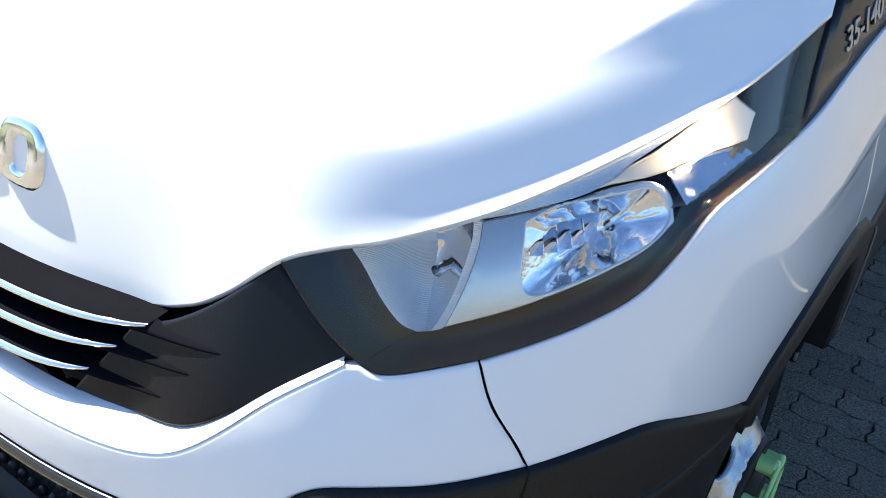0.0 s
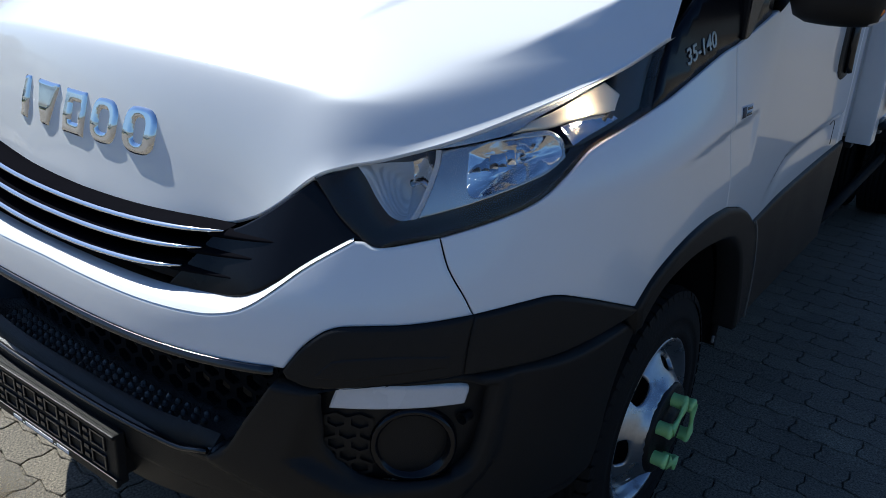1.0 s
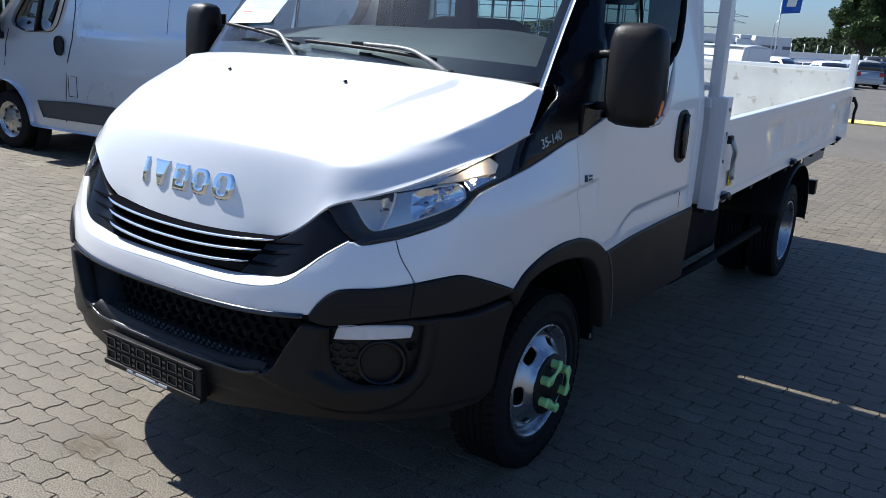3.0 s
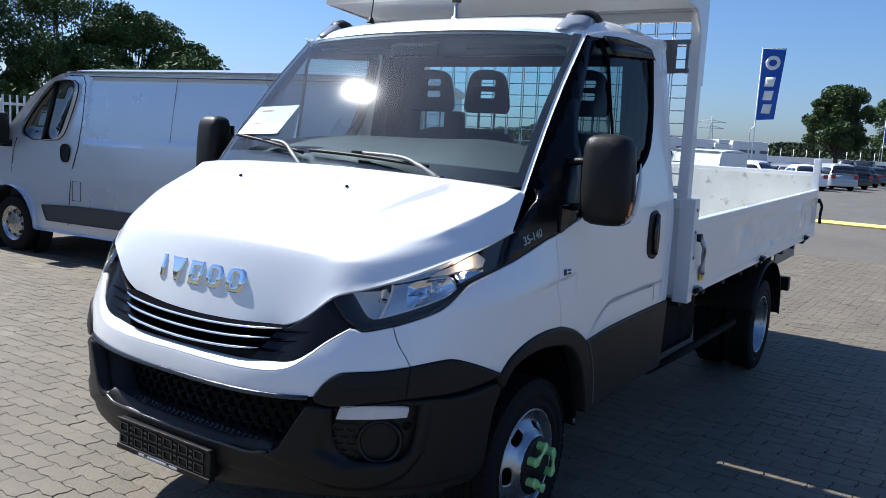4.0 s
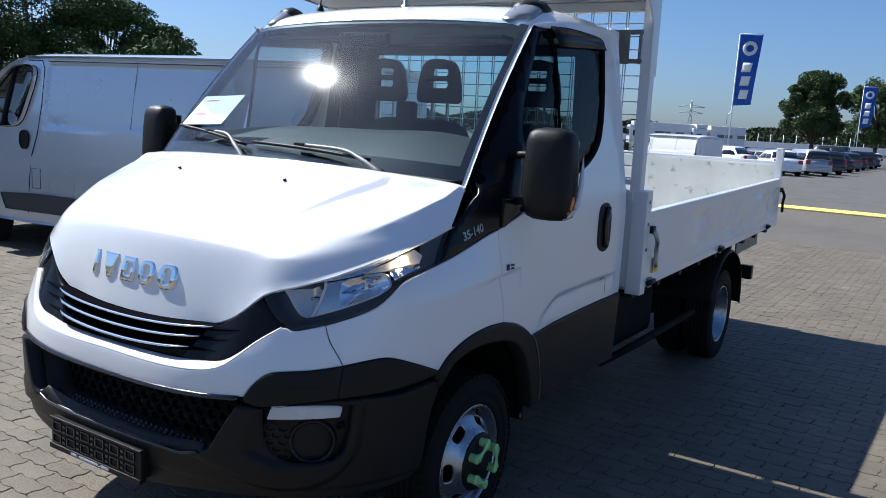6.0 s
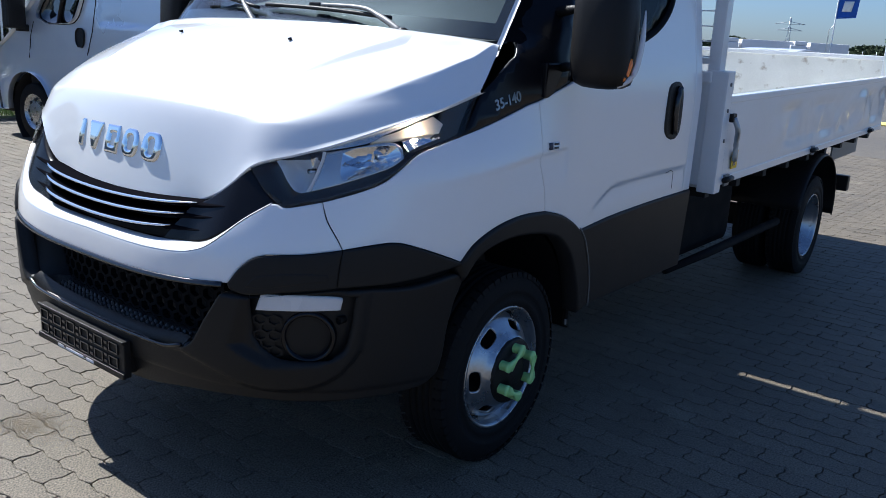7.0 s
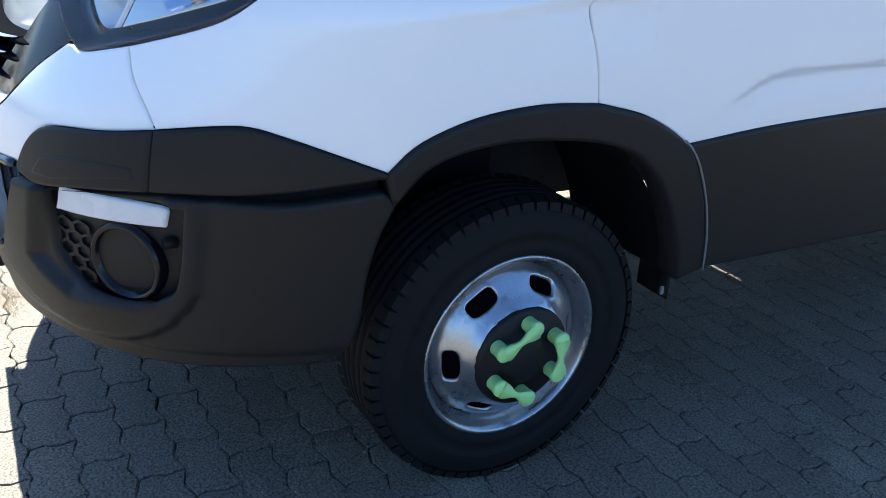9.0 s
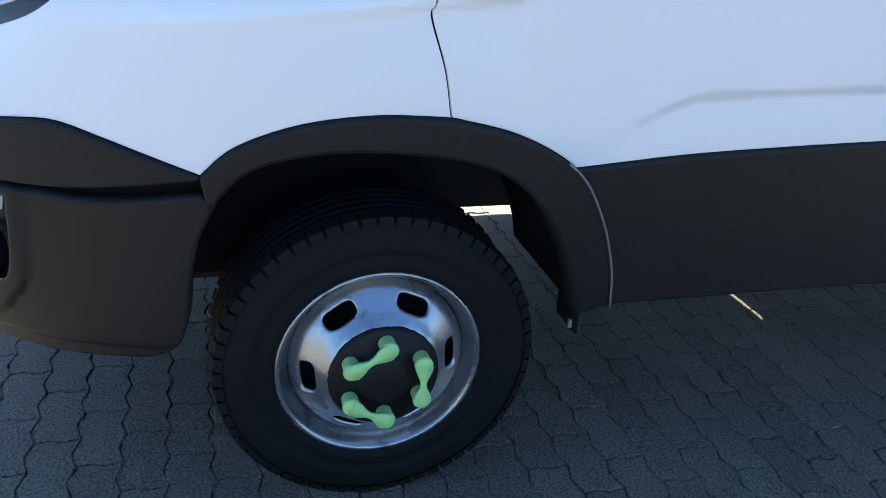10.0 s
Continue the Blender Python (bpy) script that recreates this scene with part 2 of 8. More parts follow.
def join(*lists):
    vs, fs = [], []
    for v, f in lists:
        o = len(vs)
        vs += list(v)
        fs += [tuple(i + o for i in q) for q in f]
    return vs, fs


def smooth_line(pts, n=6):
    """A Catmull-Rom line through points of any dimension."""
    p = [np.array(q, float) for q in pts]
    p = [2 * p[0] - p[1]] + p + [2 * p[-1] - p[-2]]
    out = []
    for i in range(1, len(p) - 2):
        a, b, c, d = p[i - 1 : i + 3]
        for k in range(n):
            t = k / n
            out.append(0.5 * (2 * b + (c - a) * t + (2 * a - 5 * b + 4 * c - d) * t**2 + (3 * b - a - 3 * c + d) * t**3))
    out.append(p[-2])
    return [tuple(float(v) for v in q) for q in out]


def ease(a):
    a = min(max(a, 0.0), 1.0)
    return a * a * (3 - 2 * a)


# ---- the cab's outer skin: a rounded plan whose depth and width change with height ----
SKIN_Z = [0.0, 0.25, 0.35, 0.5, 0.75, 0.86, 0.95, 1.04, 1.15, 1.25, 1.33, 1.5, 2.4]
SKIN_D = [0.9, 0.93, 0.965, 0.995, 1.0, 0.985, 0.945, 0.90, 0.855, 0.74, 0.60, 0.5, 0.4]
SIDE_Z = [0, 0.45, 0.75, 0.9, 1.3, 1.4, 1.5, 2.2, 2.4]
SIDE_W = [1.0, 1.015, 1.025, 1.03, 1.03, 1.02, 1.002, 0.900, 0.865]
QUARTER = math.pi / 2
_steps = np.linspace(-0.05, 0.05, 7)


def depth(z):
    return float(np.mean(np.interp(z + _steps, SKIN_Z, SKIN_D)))


def half(z):
    return float(np.mean(np.interp(z + _steps, SIDE_Z, SIDE_W)))


def taper(y, z):
    """How far the side draws in towards the front; above the belt it closes on the screen's edge."""
    screen_y = -0.04 + 0.86 * (z - 1.473)
    return 0.06 * ease((0.3 - y) / 0.5) * ease((z - 1.05) / 0.27) + 0.072 * ease((screen_y + 0.20 - y) / 0.20) * ease((z - 1.42) / 0.10)


def skin0(u, z):
    """u up to a quarter turn goes round the front corner; past it, it is metres along the side."""
    w = half(z)
    if u >= QUARTER:
        y = u - QUARTER
        return Vector((w - taper(y, z), y, z))
    s, c = math.sin(abs(u)), math.cos(u)
    r = (s**3 + c**3) ** (-1 / 3)
    y = -depth(z) * r * c
    x = w * r * s
    x = x - taper(y, z) * ease(x / 0.6)
    return Vector((math.copysign(x, u) if u else 0.0, y, z))


def skin_normal(u, z):
    e = 0.004
    n = (skin0(u + e, z) - skin0(u - e, z)).cross(skin0(u, z + e) - skin0(u, z - e))
    return n.normalized()


def skin(u, z, off=0.0):
    p = skin0(u, z)
    return p + skin_normal(u, z) * off if off else p


def on(x, y, z):
    """The skin's coordinates of a place near it."""
    if y >= 0:
        return (QUARTER + y, z)
    return (math.atan2((x + taper(y, z) * ease(x / 0.6)) / half(z), -y / depth(z)), z)


def fx(x, z):
    """The skin's coordinates of a place on the front, x from the middle."""
    return on(x, -depth(z) * max(1 - min(abs(x) / half(z), 0.999) ** 3, 0) ** (1 / 3), z) if x >= 0 else (lambda q: (-q[0], q[1]))(fx(-x, z))


def sy(y, z):
    """The skin's coordinates of a place on the side, y from the front axle."""
    if y >= 0:
        return (QUARTER + y, z)
    return on(half(z) * (1 - min(-y / depth(z), 0.999) ** 3) ** (1 / 3) - taper(y, z), y, z)


def inside(p, poly):
    x, y = p[:, 0], p[:, 1]
    r = np.zeros(len(p), bool)
    j = len(poly) - 1
    for i in range(len(poly)):
        xi, yi, xj, yj = *poly[i], *poly[j]
        if yi != yj:
            r ^= ((yi > y) != (yj > y)) & (x < (xj - xi) * (y - yi) / (yj - yi) + xi)
        j = i
    return r


def resample(poly, step):
    out = []
    for a, b in zip(poly, list(poly[1:]) + [poly[0]]):
        d = math.hypot(b[0] - a[0], b[1] - a[1])
        if d < 1e-6:
            continue
        k = max(1, math.ceil(d / step))
        out += [(a[0] + (b[0] - a[0]) * i / k, a[1] + (b[1] - a[1]) * i / k) for i in range(k)]
    return out


def patch(name, outline, mat, parent, surf=skin, off=0.0, thick=0.02, step=0.028, rim=0.004, holes=(), side=1, label="", warp=None, gap=0.0):
    """A panel cut out of a surface along an outline, with rounded edges and returned sides."""
    outline = resample(outline, step)
    if gap:
        a_ = np.array(outline)
        t_ = np.roll(a_, -1, 0) - np.roll(a_, 1, 0)
        t_ /= np.maximum(np.linalg.norm(t_, axis=1), 1e-9)[:, None]
        turn_ = 1 if np.sum(a_[:, 0] * np.roll(a_[:, 1], -1) - np.roll(a_[:, 0], -1) * a_[:, 1]) > 0 else -1
        outline = [tuple(p) for p in a_ + np.stack([-t_[:, 1], t_[:, 0]], 1) * gap * turn_]
    loops = [outline] + [resample(h, step * 0.6) for h in holes]
    pts, edges = [], []
    rings = []
    for loop in loops:
        o, n = len(pts), len(loop)
        pts += loop
        edges += [(o + i, o + (i + 1) % n) for i in range(n)]
        rings.append((o, n))
    arr = np.array(pts)
    lo, hi = arr.min(0), arr.max(0)
    gx, gy = np.meshgrid(np.arange(lo[0], hi[0], step), np.arange(lo[1], hi[1], step))
    gx[1::2] += step / 2
    g = np.stack([gx.ravel(), gy.ravel()], 1)
    extra = []
    if rim:
        for o, n in rings:
            loop = arr[o : o + n]
            t = np.roll(loop, -1, 0) - np.roll(loop, 1, 0)
            t /= np.maximum(np.linalg.norm(t, axis=1), 1e-9)[:, None]
            nn = np.stack([-t[:, 1], t[:, 0]], 1)
            area = np.sum(loop[:, 0] * np.roll(loop[:, 1], -1) - np.roll(loop[:, 0], -1) * loop[:, 1])
            extra.append(loop + nn * rim * 1.3 * (1 if (area > 0) == (o == 0) else -1))
    def keep(p, gap):
        ok = inside(p, loops[0])
        for h in loops[1:]:
            ok &= ~inside(p, h)
        if gap:
            for k in range(0, len(p), 4000):
                d = np.sqrt(((p[k : k + 4000, None] - arr[None]) ** 2).sum(2)).min(1)
                ok[k : k + 4000] &= d > gap
        return p[ok]
    free = [keep(g, step * 0.6 + rim)] + [keep(e, rim * 0.7) for e in extra]
    allp = np.concatenate([arr] + free)
    ov, _, of, orig, _, _ = delaunay_2d_cdt([Vector(p) for p in allp], edges, [], 1, 1e-7)
    uv = np.array([tuple(v) for v in ov])
    tri = np.array(of)
    cen = uv[tri].mean(1)
    ok = inside(cen, loops[0])
    for h in loops[1:]:
        ok &= ~inside(cen, h)
    tri = tri[ok]
    nb = len(arr)
    edge_of = {}
    for i, o in enumerate(orig):
        for k in o:
            if k < nb:
                edge_of[k] = i
    border = set(edge_of.values())
    vs, ns = [], []
    for i, (u, v) in enumerate(uv):
        p = surf(u, v, off - (rim * 0.9 if i in border else 0))
        e = 0.004
        q = (surf(u + e, v, off) - surf(u - e, v, off)).cross(surf(u, v + e, off) - surf(u, v - e, off)).normalized()
        vs.append(p)
        ns.append(q)
    if warp:
        flat_p = lambda u, v, q: warp(surf(u, v, off), q)  # noqa: E731
        e = 0.003
        vs = [warp(p, q) for p, q in zip(vs, ns)]
        ns = [(flat_p(u + e, v, q) - flat_p(u - e, v, q)).cross(flat_p(u, v + e, q) - flat_p(u, v - e, q)).normalized() for (u, v), q in zip(uv, ns)]
    fs = [tuple(int(a) for a in t) for t in tri]
    # keep the triangles turned the same way as the surface
    fs = [f if (vs[f[1]] - vs[f[0]]).cross(vs[f[2]] - vs[f[0]]).dot(ns[f[0]]) >= 0 else f[::-1] for f in fs]
    for (o, n), first in zip(rings, [True] + [False] * len(holes)):
        ids = [edge_of[o + i] for i in range(n) if o + i in edge_of]
        base, area = len(vs), 0
        for i in ids:
            vs.append(vs[i] - ns[i] * thick)
        for k, i in enumerate(ids):
            a, b = ids[k - 1], ids[(k + 1) % len(ids)]
            out = (vs[b] - vs[a]).cross(ns[i])
            out.normalize()
            L = loops[rings.index((o, n))]
            area = sum(L[j][0] * L[(j + 1) % len(L)][1] - L[(j + 1) % len(L)][0] * L[j][1] for j in range(len(L))) if not area else area
            if (area < 0) == first:
                out = -out
            ns.append(out.copy())
            ns[i] = (ns[i] + out * 0.7).normalized()
        m = len(ids)
        for k in range(m):
            q = (ids[k], ids[(k + 1) % m], base + (k + 1) % m, base + k)
            fs.append(q if (vs[q[1]] - vs[q[0]]).cross(vs[q[2]] - vs[q[0]]).dot(ns[base + k]) >= 0 else q[::-1])
    if side < 0:
        vs = [Vector((-p.x, p.y, p.z)) for p in vs]
        ns = [Vector((-p.x, p.y, p.z)) for p in ns]
        fs = [f[::-1] for f in fs]
    return obj(name, vs, fs, mat, parent, label, normals=ns)


def loft(name, rows, mat, parent, label="", close=False, side=1, flip=False, thick=0.0):
    """A skin over rows of points."""
    w = len(rows[0])
    vs = [Vector(p) for r in rows for p in r]
    fs = []
    for i in range(len(rows) - 1):
        for j in range(w if close else w - 1):
            a, b = i * w + j, i * w + (j + 1) % w
            fs.append((a, b, b + w, a + w))
    if flip:
        fs = [f[::-1] for f in fs]
    if side < 0:
        vs = [Vector((-p.x, p.y, p.z)) for p in vs]
        fs = [f[::-1] for f in fs]
    ob = obj(name, vs, fs, mat, parent, label)
    if thick:
        mod = ob.modifiers.new("thickness", "SOLIDIFY")
        mod.thickness, mod.offset = thick, -1
    return ob


def ribbon(name, a, b, mat, parent, n=4, bulge=0.0, side=1, label="", flip=False, thick=0.0):
    """A strip between two lines of places, bulged along its own normal."""
    rows = []
    for p, q in zip(a, b):
        p, q = Vector(p), Vector(q)
        rows.append([p.lerp(q, k / n) for k in range(n + 1)])
    if bulge:
        for i, r in enumerate(rows):
            t = Vector(a[min(i + 1, len(a) - 1)]) - Vector(a[max(i - 1, 0)])
            nn = t.cross(r[-1] - r[0]).normalized()
            for k in range(n + 1):
                r[k] = r[k] + nn * bulge * math.sin(math.pi * k / n)
    return loft(name, rows, mat, parent, label, side=side, flip=flip, thick=thick)


# ---- the tipper truck ----
truck = tagged(empty("tipper_truck"), "white light tipper truck with black bumpers parked on grey pavers", "truck")
SIDES = (1, -1)

# lines on the skin that several panels share (front axle at y = 0, ground at z = 0)
LIP = [(0, -0.889, 0.930), (0.2, -0.882, 0.936), (0.38, -0.860, 0.957), (0.47, -0.849, 0.986), (0.53, -0.838, 1.025), (0.595, -0.818, 1.083)]
LAMP_TOP = [(0.595, -0.818, 1.083), (0.645, -0.79, 1.110), (0.70, -0.75, 1.130), (0.784, -0.663, 1.168), (0.865, -0.525, 1.222), (0.916, -0.385, 1.268), (0.951, -0.224, 1.319)]
LAMP_LOW = [(0.806, -0.737, 1.006), (0.88, -0.651, 1.040), (0.913, -0.596, 1.066), (0.931, -0.545, 1.103), (0.944, -0.489, 1.143), (0.962, -0.41, 1.168), (0.976, -0.32, 1.191)]
lamp_low = [on(*p) for p in smooth_line(LAMP_LOW, 5)]
lamp_top = [on(*p) for p in smooth_line(LAMP_TOP, 5)]
LAMP_IN = [on(0.598, -0.821, 1.082), on(0.655, -0.821, 1.028), on(0.704, -0.812, 0.993)]
lamp_in = smooth_line(LAMP_IN, 4)
lamp_corner = smooth_line([on(0.704, -0.812, 0.993), on(0.722, -0.803, 0.985), on(0.745, -0.787, 0.988)], 3)
seam = smooth_line([on(0.806, -0.737, 1.006), on(0.828, -0.737, 0.955), on(0.856, -0.724, 0.907), on(0.872, -0.717, 0.876)], 4)
trim_front = smooth_line([fx(0.62, 0.762), fx(0.652, 0.812), fx(0.69, 0.846), fx(0.74, 0.856), fx(0.8, 0.862), on(0.872, -0.717, 0.876)], 5)
trim_side = smooth_line([on(0.872, -0.717, 0.876), on(0.922, -0.637, 0.889), on(0.952, -0.578, 0.891), on(0.977, -0.514, 0.872), on(0.997, -0.445, 0.846), on(1.013, -0.347, 0.807)], 5)
trim_low = smooth_line([on(1.012, -0.352, 0.799), on(0.96, -0.567, 0.775), on(0.879, -0.72, 0.769), on(0.78, -0.82, 0.755), on(0.677, -0.893, 0.737), on(0.628, -0.916, 0.748)], 5)
SEAM_U = trim_side[0][0]
arch_out_a = smooth_line([sy(-0.347, 0.807), sy(-0.284, 0.861), sy(-0.173, 0.901), sy(-0.038, 0.917), sy(0.099, 0.912)], 5)
arch_out_b = smooth_line([sy(0.099, 0.912), sy(0.239, 0.875), sy(0.362, 0.806), sy(0.431, 0.704), sy(0.474, 0.586), sy(0.489, 0.487)], 5)
arch_in = smooth_line([sy(-0.335, 0.745), sy(-0.262, 0.818), sy(-0.155, 0.847), sy(-0.028, 0.850), sy(0.129, 0.829), sy(0.228, 0.790), sy(0.312, 0.710), sy(0.38, 0.585), sy(0.415, 0.47)], 5)
door_front = smooth_line([sy(0.099, 0.912), sy(0.082, 1.0), sy(0.052, 1.092), sy(0.060, 1.125), sy(0.05, 1.286)], 5)
band_low = smooth_line([sy(0.05, 1.286), sy(-0.13, 1.236), sy(-0.322, 1.191)], 6)
glass_low = smooth_line([sy(0.17, 1.33), sy(0.40, 1.405), sy(0.72, 1.487), sy(0.95, 1.565), sy(1.085, 1.675), sy(1.148, 1.86), sy(1.168, 2.00), sy(1.182, 2.096)], 6)
win_top = smooth_line([sy(1.182, 2.096), sy(1.165, 2.130), sy(1.11, 2.145), sy(0.87, 2.146), sy(0.64, 2.138)], 5)

# bonnet
BON_C = [(0, -0.20, 1.500), (0.2, -0.197, 1.499), (0.36, -0.19, 1.496), (0.44, -0.185, 1.494), (0.5, -0.18, 1.492), (0.56, -0.175, 1.489),
         (0.62, -0.165, 1.486), (0.68, -0.155, 1.482), (0.76, -0.135, 1.477), (0.84, -0.105, 1.469), (0.89, -0.098, 1.463), (0.93, -0.105, 1.457)]
def overhang(p, k):
    """The bonnet's edge stands a little out over the lamp."""
    q = skin_normal(*on(*p))
    return (p[0] + q.x * 0.010 * k, p[1] + q.y * 0.010 * k, p[2] - 0.006 * k)


BON_E = LIP + [overhang(p, k) for p, k in zip(LAMP_TOP[1:], (0.4, 0.8, 1.0, 1.0, 0.9, 0.3))]
bon_e, bon_c = smooth_line(BON_E, 13), smooth_line(BON_C, 13)


def bonnet_top(x, y):
    """The bonnet's upper face: falls towards the nose and the sides."""
    a = abs(x) / 0.93
    d = max(-0.20 + 0.09 * a * a - y, 0)
    z = 1.5 - 0.20 * d - 0.35 * d * d - 0.043 * a**2.2 - 0.12 * a * a * d
    # raised middle field: its flank is widest near the screen and dies out at both ends
    k = min(max((y + 0.62) / 0.30, 0), 1) * ease(d / 0.09)
    inner = 0.505 + 0.125 * (y + 0.60) / 0.38
    return z - 0.0145 * k * min(max((abs(x) - inner) / (0.008 + 0.026 * k), 0), 1)


edge_line = np.array(bon_e)
edge_step = np.hypot(*np.diff(edge_line[:, :2], axis=0).T)
edge_run = np.concatenate([[0], np.cumsum(edge_step)])
edge_run /= edge_run[-1]
# how far the lower edge lies under the upper face, and the same drawn smoother: where the
# skin would end if the edge ran evenly round the corner
edge_drop = np.array([max(bonnet_top(p[0], p[1]) - p[2], 0.02) for p in edge_line])
_w = np.exp(-((edge_run[:, None] - edge_run[None]) / 0.17) ** 2)
full_drop = np.maximum((_w * edge_drop).sum(1) / _w.sum(1), edge_drop)
full_drop = np.maximum((_w * full_drop).sum(1) / _w.sum(1), edge_drop)
fall_wide = np.interp(edge_run, [0, 0.30, 0.45, 0.62, 0.80, 1.0], [0.068, 0.066, 0.064, 0.088, 0.080, 0.058])
fall_bend = np.interp(edge_run, [0, 0.30, 0.45, 0.62, 0.80, 1.0], [1.7, 1.6, 1.35, 1.12, 1.05, 1.05])
fall_from = fall_wide * (1 - (edge_drop / full_drop) ** (1 / fall_bend))


def bonnet_point(i, t):
    e, c = Vector(bon_e[i]), Vector(bon_c[i])
    if t == 0:
        return e
    w = t**1.9
    x, y = e.x + (c.x - e.x) * w, e.y + (c.y - e.y) * w
    # distance in plan from the lower edge, and the place along it
    a, b = edge_line[:-1, :2], edge_line[1:, :2]
    ab, ap = b - a, np.array([x, y]) - a
    f = (ab * ap).sum(1) / np.maximum((ab * ab).sum(1), 1e-9)
    f[:-1] = np.clip(f[:-1], 0, 1)
    f[-1] = max(f[-1], 0)
    d = np.hypot(*(ap - ab * f[:, None]).T)
    j = int(d.argmin())
    fj = min(f[j], 1.0)
    mix = lambda v: float(v[j] * (1 - fj) + v[j + 1] * fj)  # noqa: E731
    away = float(d[j]) + mix(fall_from)
    z = bonnet_top(x, y) - mix(full_drop) * max(1 - away / mix(fall_wide), 0) ** mix(fall_bend)
    if t > 0.92:
        z += (c.z - z) * ease((t - 0.92) / 0.08)
    return Vector((x, y, z))


def soften(row, k):
    """Evens a line across the bonnet, so that its corners turn without a ridge."""
    if k <= 0:
        return row
    p, last, out = np.array(row), len(row) - 1, []
    for i in range(len(row)):
        h = min(22, i, last - i)
        g = np.exp(-((np.arange(-h, h + 1) / 11.0) ** 2))
        out.append(Vector(p[i] * (1 - k) + k * (p[i - h : i + h + 1] * g[:, None]).sum(0) / g.sum()))
    return out


def bonnet():
    n, m = len(bon_e), 110
    rows = []
    for j in range(m + 1):
        t = (j / m)
        half_row = [bonnet_point(i, t) for i in range(n)]
        rows.append(soften([Vector((-p.x, p.y, p.z)) for p in half_row[:0:-1]] + half_row, ease(t / 0.14) * ease((0.55 - t) / 0.15)))
    lip = [p + Vector((0, 0.028, -0.004)) for p in rows[0]]
    edge = [p + Vector((0, 0.004, -0.006)) for p in rows[0]]
    back = [p + Vector((0, 0.006, -0.02)) for p in rows[-1]]
    return loft("bonnet", [lip, edge] + rows + [back], PAINT, truck, "white painted bonnet", flip=False)


bonnet()


def bonnet_at(x, y):
    """Height of the bonnet above a place."""
    best, where = 9.0, None
    for i in range(len(bon_e)):
        for j in range(10, 61):
            p = bonnet_point(i, j / 60)
            d = (p.x - abs(x)) ** 2 + (p.y - y) ** 2
            if d < best:
                best, where = d, p
    return where.z


for s in SIDES:
    x, y = s * 0.303, -0.417
    z = bonnet_at(x, y)
    vs, fs = join(lathe([(0, 0.0075), (0.003, 0.007), (0.005, 0.004), (0.0055, 0)], "z", (x, y, z - 0.001), 16),
                  tube([(x, y - 0.009, z + 0.003), (x, y + 0.004, z + 0.004)], [0.0025, 0.0045], 8))
    obj("washer_nozzle", vs, fs, PLASTIC, truck)


# front panels
def rise(x):
    """Height of the lower edge of the white bumper skin."""
    return 0.742 + 0.02 * (abs(x) / 0.62) ** 3


ledge_r = [(0.0, 0.821), (0.16, 0.819), (0.32, 0.820), (0.44, 0.828), (0.505, 0.842), (0.545, 0.862), (0.585, 0.897), (0.63, 0.943), (0.69, 0.992)]
top_r = [(0.0, 0.846), (0.16, 0.847), (0.32, 0.850), (0.42, 0.858), (0.50, 0.868), (0.545, 0.886), (0.585, 0.914), (0.63, 0.952), (0.69, 0.996)]
ledge_h, top_h = smooth_line(ledge_r, 5), smooth_line(top_r, 5)
lower_h = [fx(x, rise(x)) for x in np.linspace(0, 0.62, 14)]
right_half = lower_h[1:] + trim_front[1:] + seam[::-1][1:] + lamp_corner[::-1] + [fx(*p) for p in ledge_h[::-1]]
left_half = [(-u, z) for u, z in right_half[::-1]]
patch("bumper_skin", [lower_h[0]] + right_half + left_half[1:], PAINT, truck, step=0.026, thick=0.03, gap=0.0010, label="white painted upper bumper skin")
a = [skin(*fx(x, z), -0.001) for x, z in ledge_h]
b = [skin(*fx(x, z), -0.040) for x, z in top_h]
a = [Vector((-p.x, p.y, p.z)) for p in a[:0:-1]] + a
b = [Vector((-p.x, p.y, p.z)) for p in b[:0:-1]] + b
ribbon("bumper_ledge", a, b, PAINT, truck, n=6, bulge=0.007, label="white ledge under the grille")

def wing_press(p, q):
    """The pressed line from the lamp on to the door: full above, set back below, deeper towards its end."""
    line = 1.0516 + 0.1115 * (p.y + 0.43) - 0.10 * max(p.y - 0.06, 0) ** 2
    k = ease((p.y + 0.46) / 0.55) * ease((0.235 - p.y) / 0.03)
    return p - q * 0.007 * k * ease((line - p.z) / 0.024 + 0.5) * ease((p.z - (line - 0.15)) / 0.13)


for s in SIDES:
    patch("front_wing", trim_side + arch_out_a[1:] + door_front[1:] + band_low[1:] + lamp_low[::-1] + seam[1:-1], PAINT, truck, side=s, step=0.0105, rim=0.0022, gap=0.0019, warp=wing_press, label="white painted front wing")
    patch("bumper_corner_trim", trim_front + [(SEAM_U, 0.770)] + [q for q in trim_low if q[0] < SEAM_U - 0.01], PLASTIC, truck, off=0.010, side=s, rim=0.005, thick=0.03, gap=0.001)
    patch("wing_trim", trim_side + [q for q in trim_low if q[0] > SEAM_U + 0.01] + [(SEAM_U, 0.770)], PLASTIC, truck, off=0.010, side=s, rim=0.005, thick=0.03, gap=0.001)
    patch("wheel_arch_trim", arch_out_a + arch_out_b[1:] + arch_in[::-1], PLASTIC, truck, off=0.014, side=s, rim=0.008, thick=0.06, step=0.02, label="black plastic wheel arch flare")

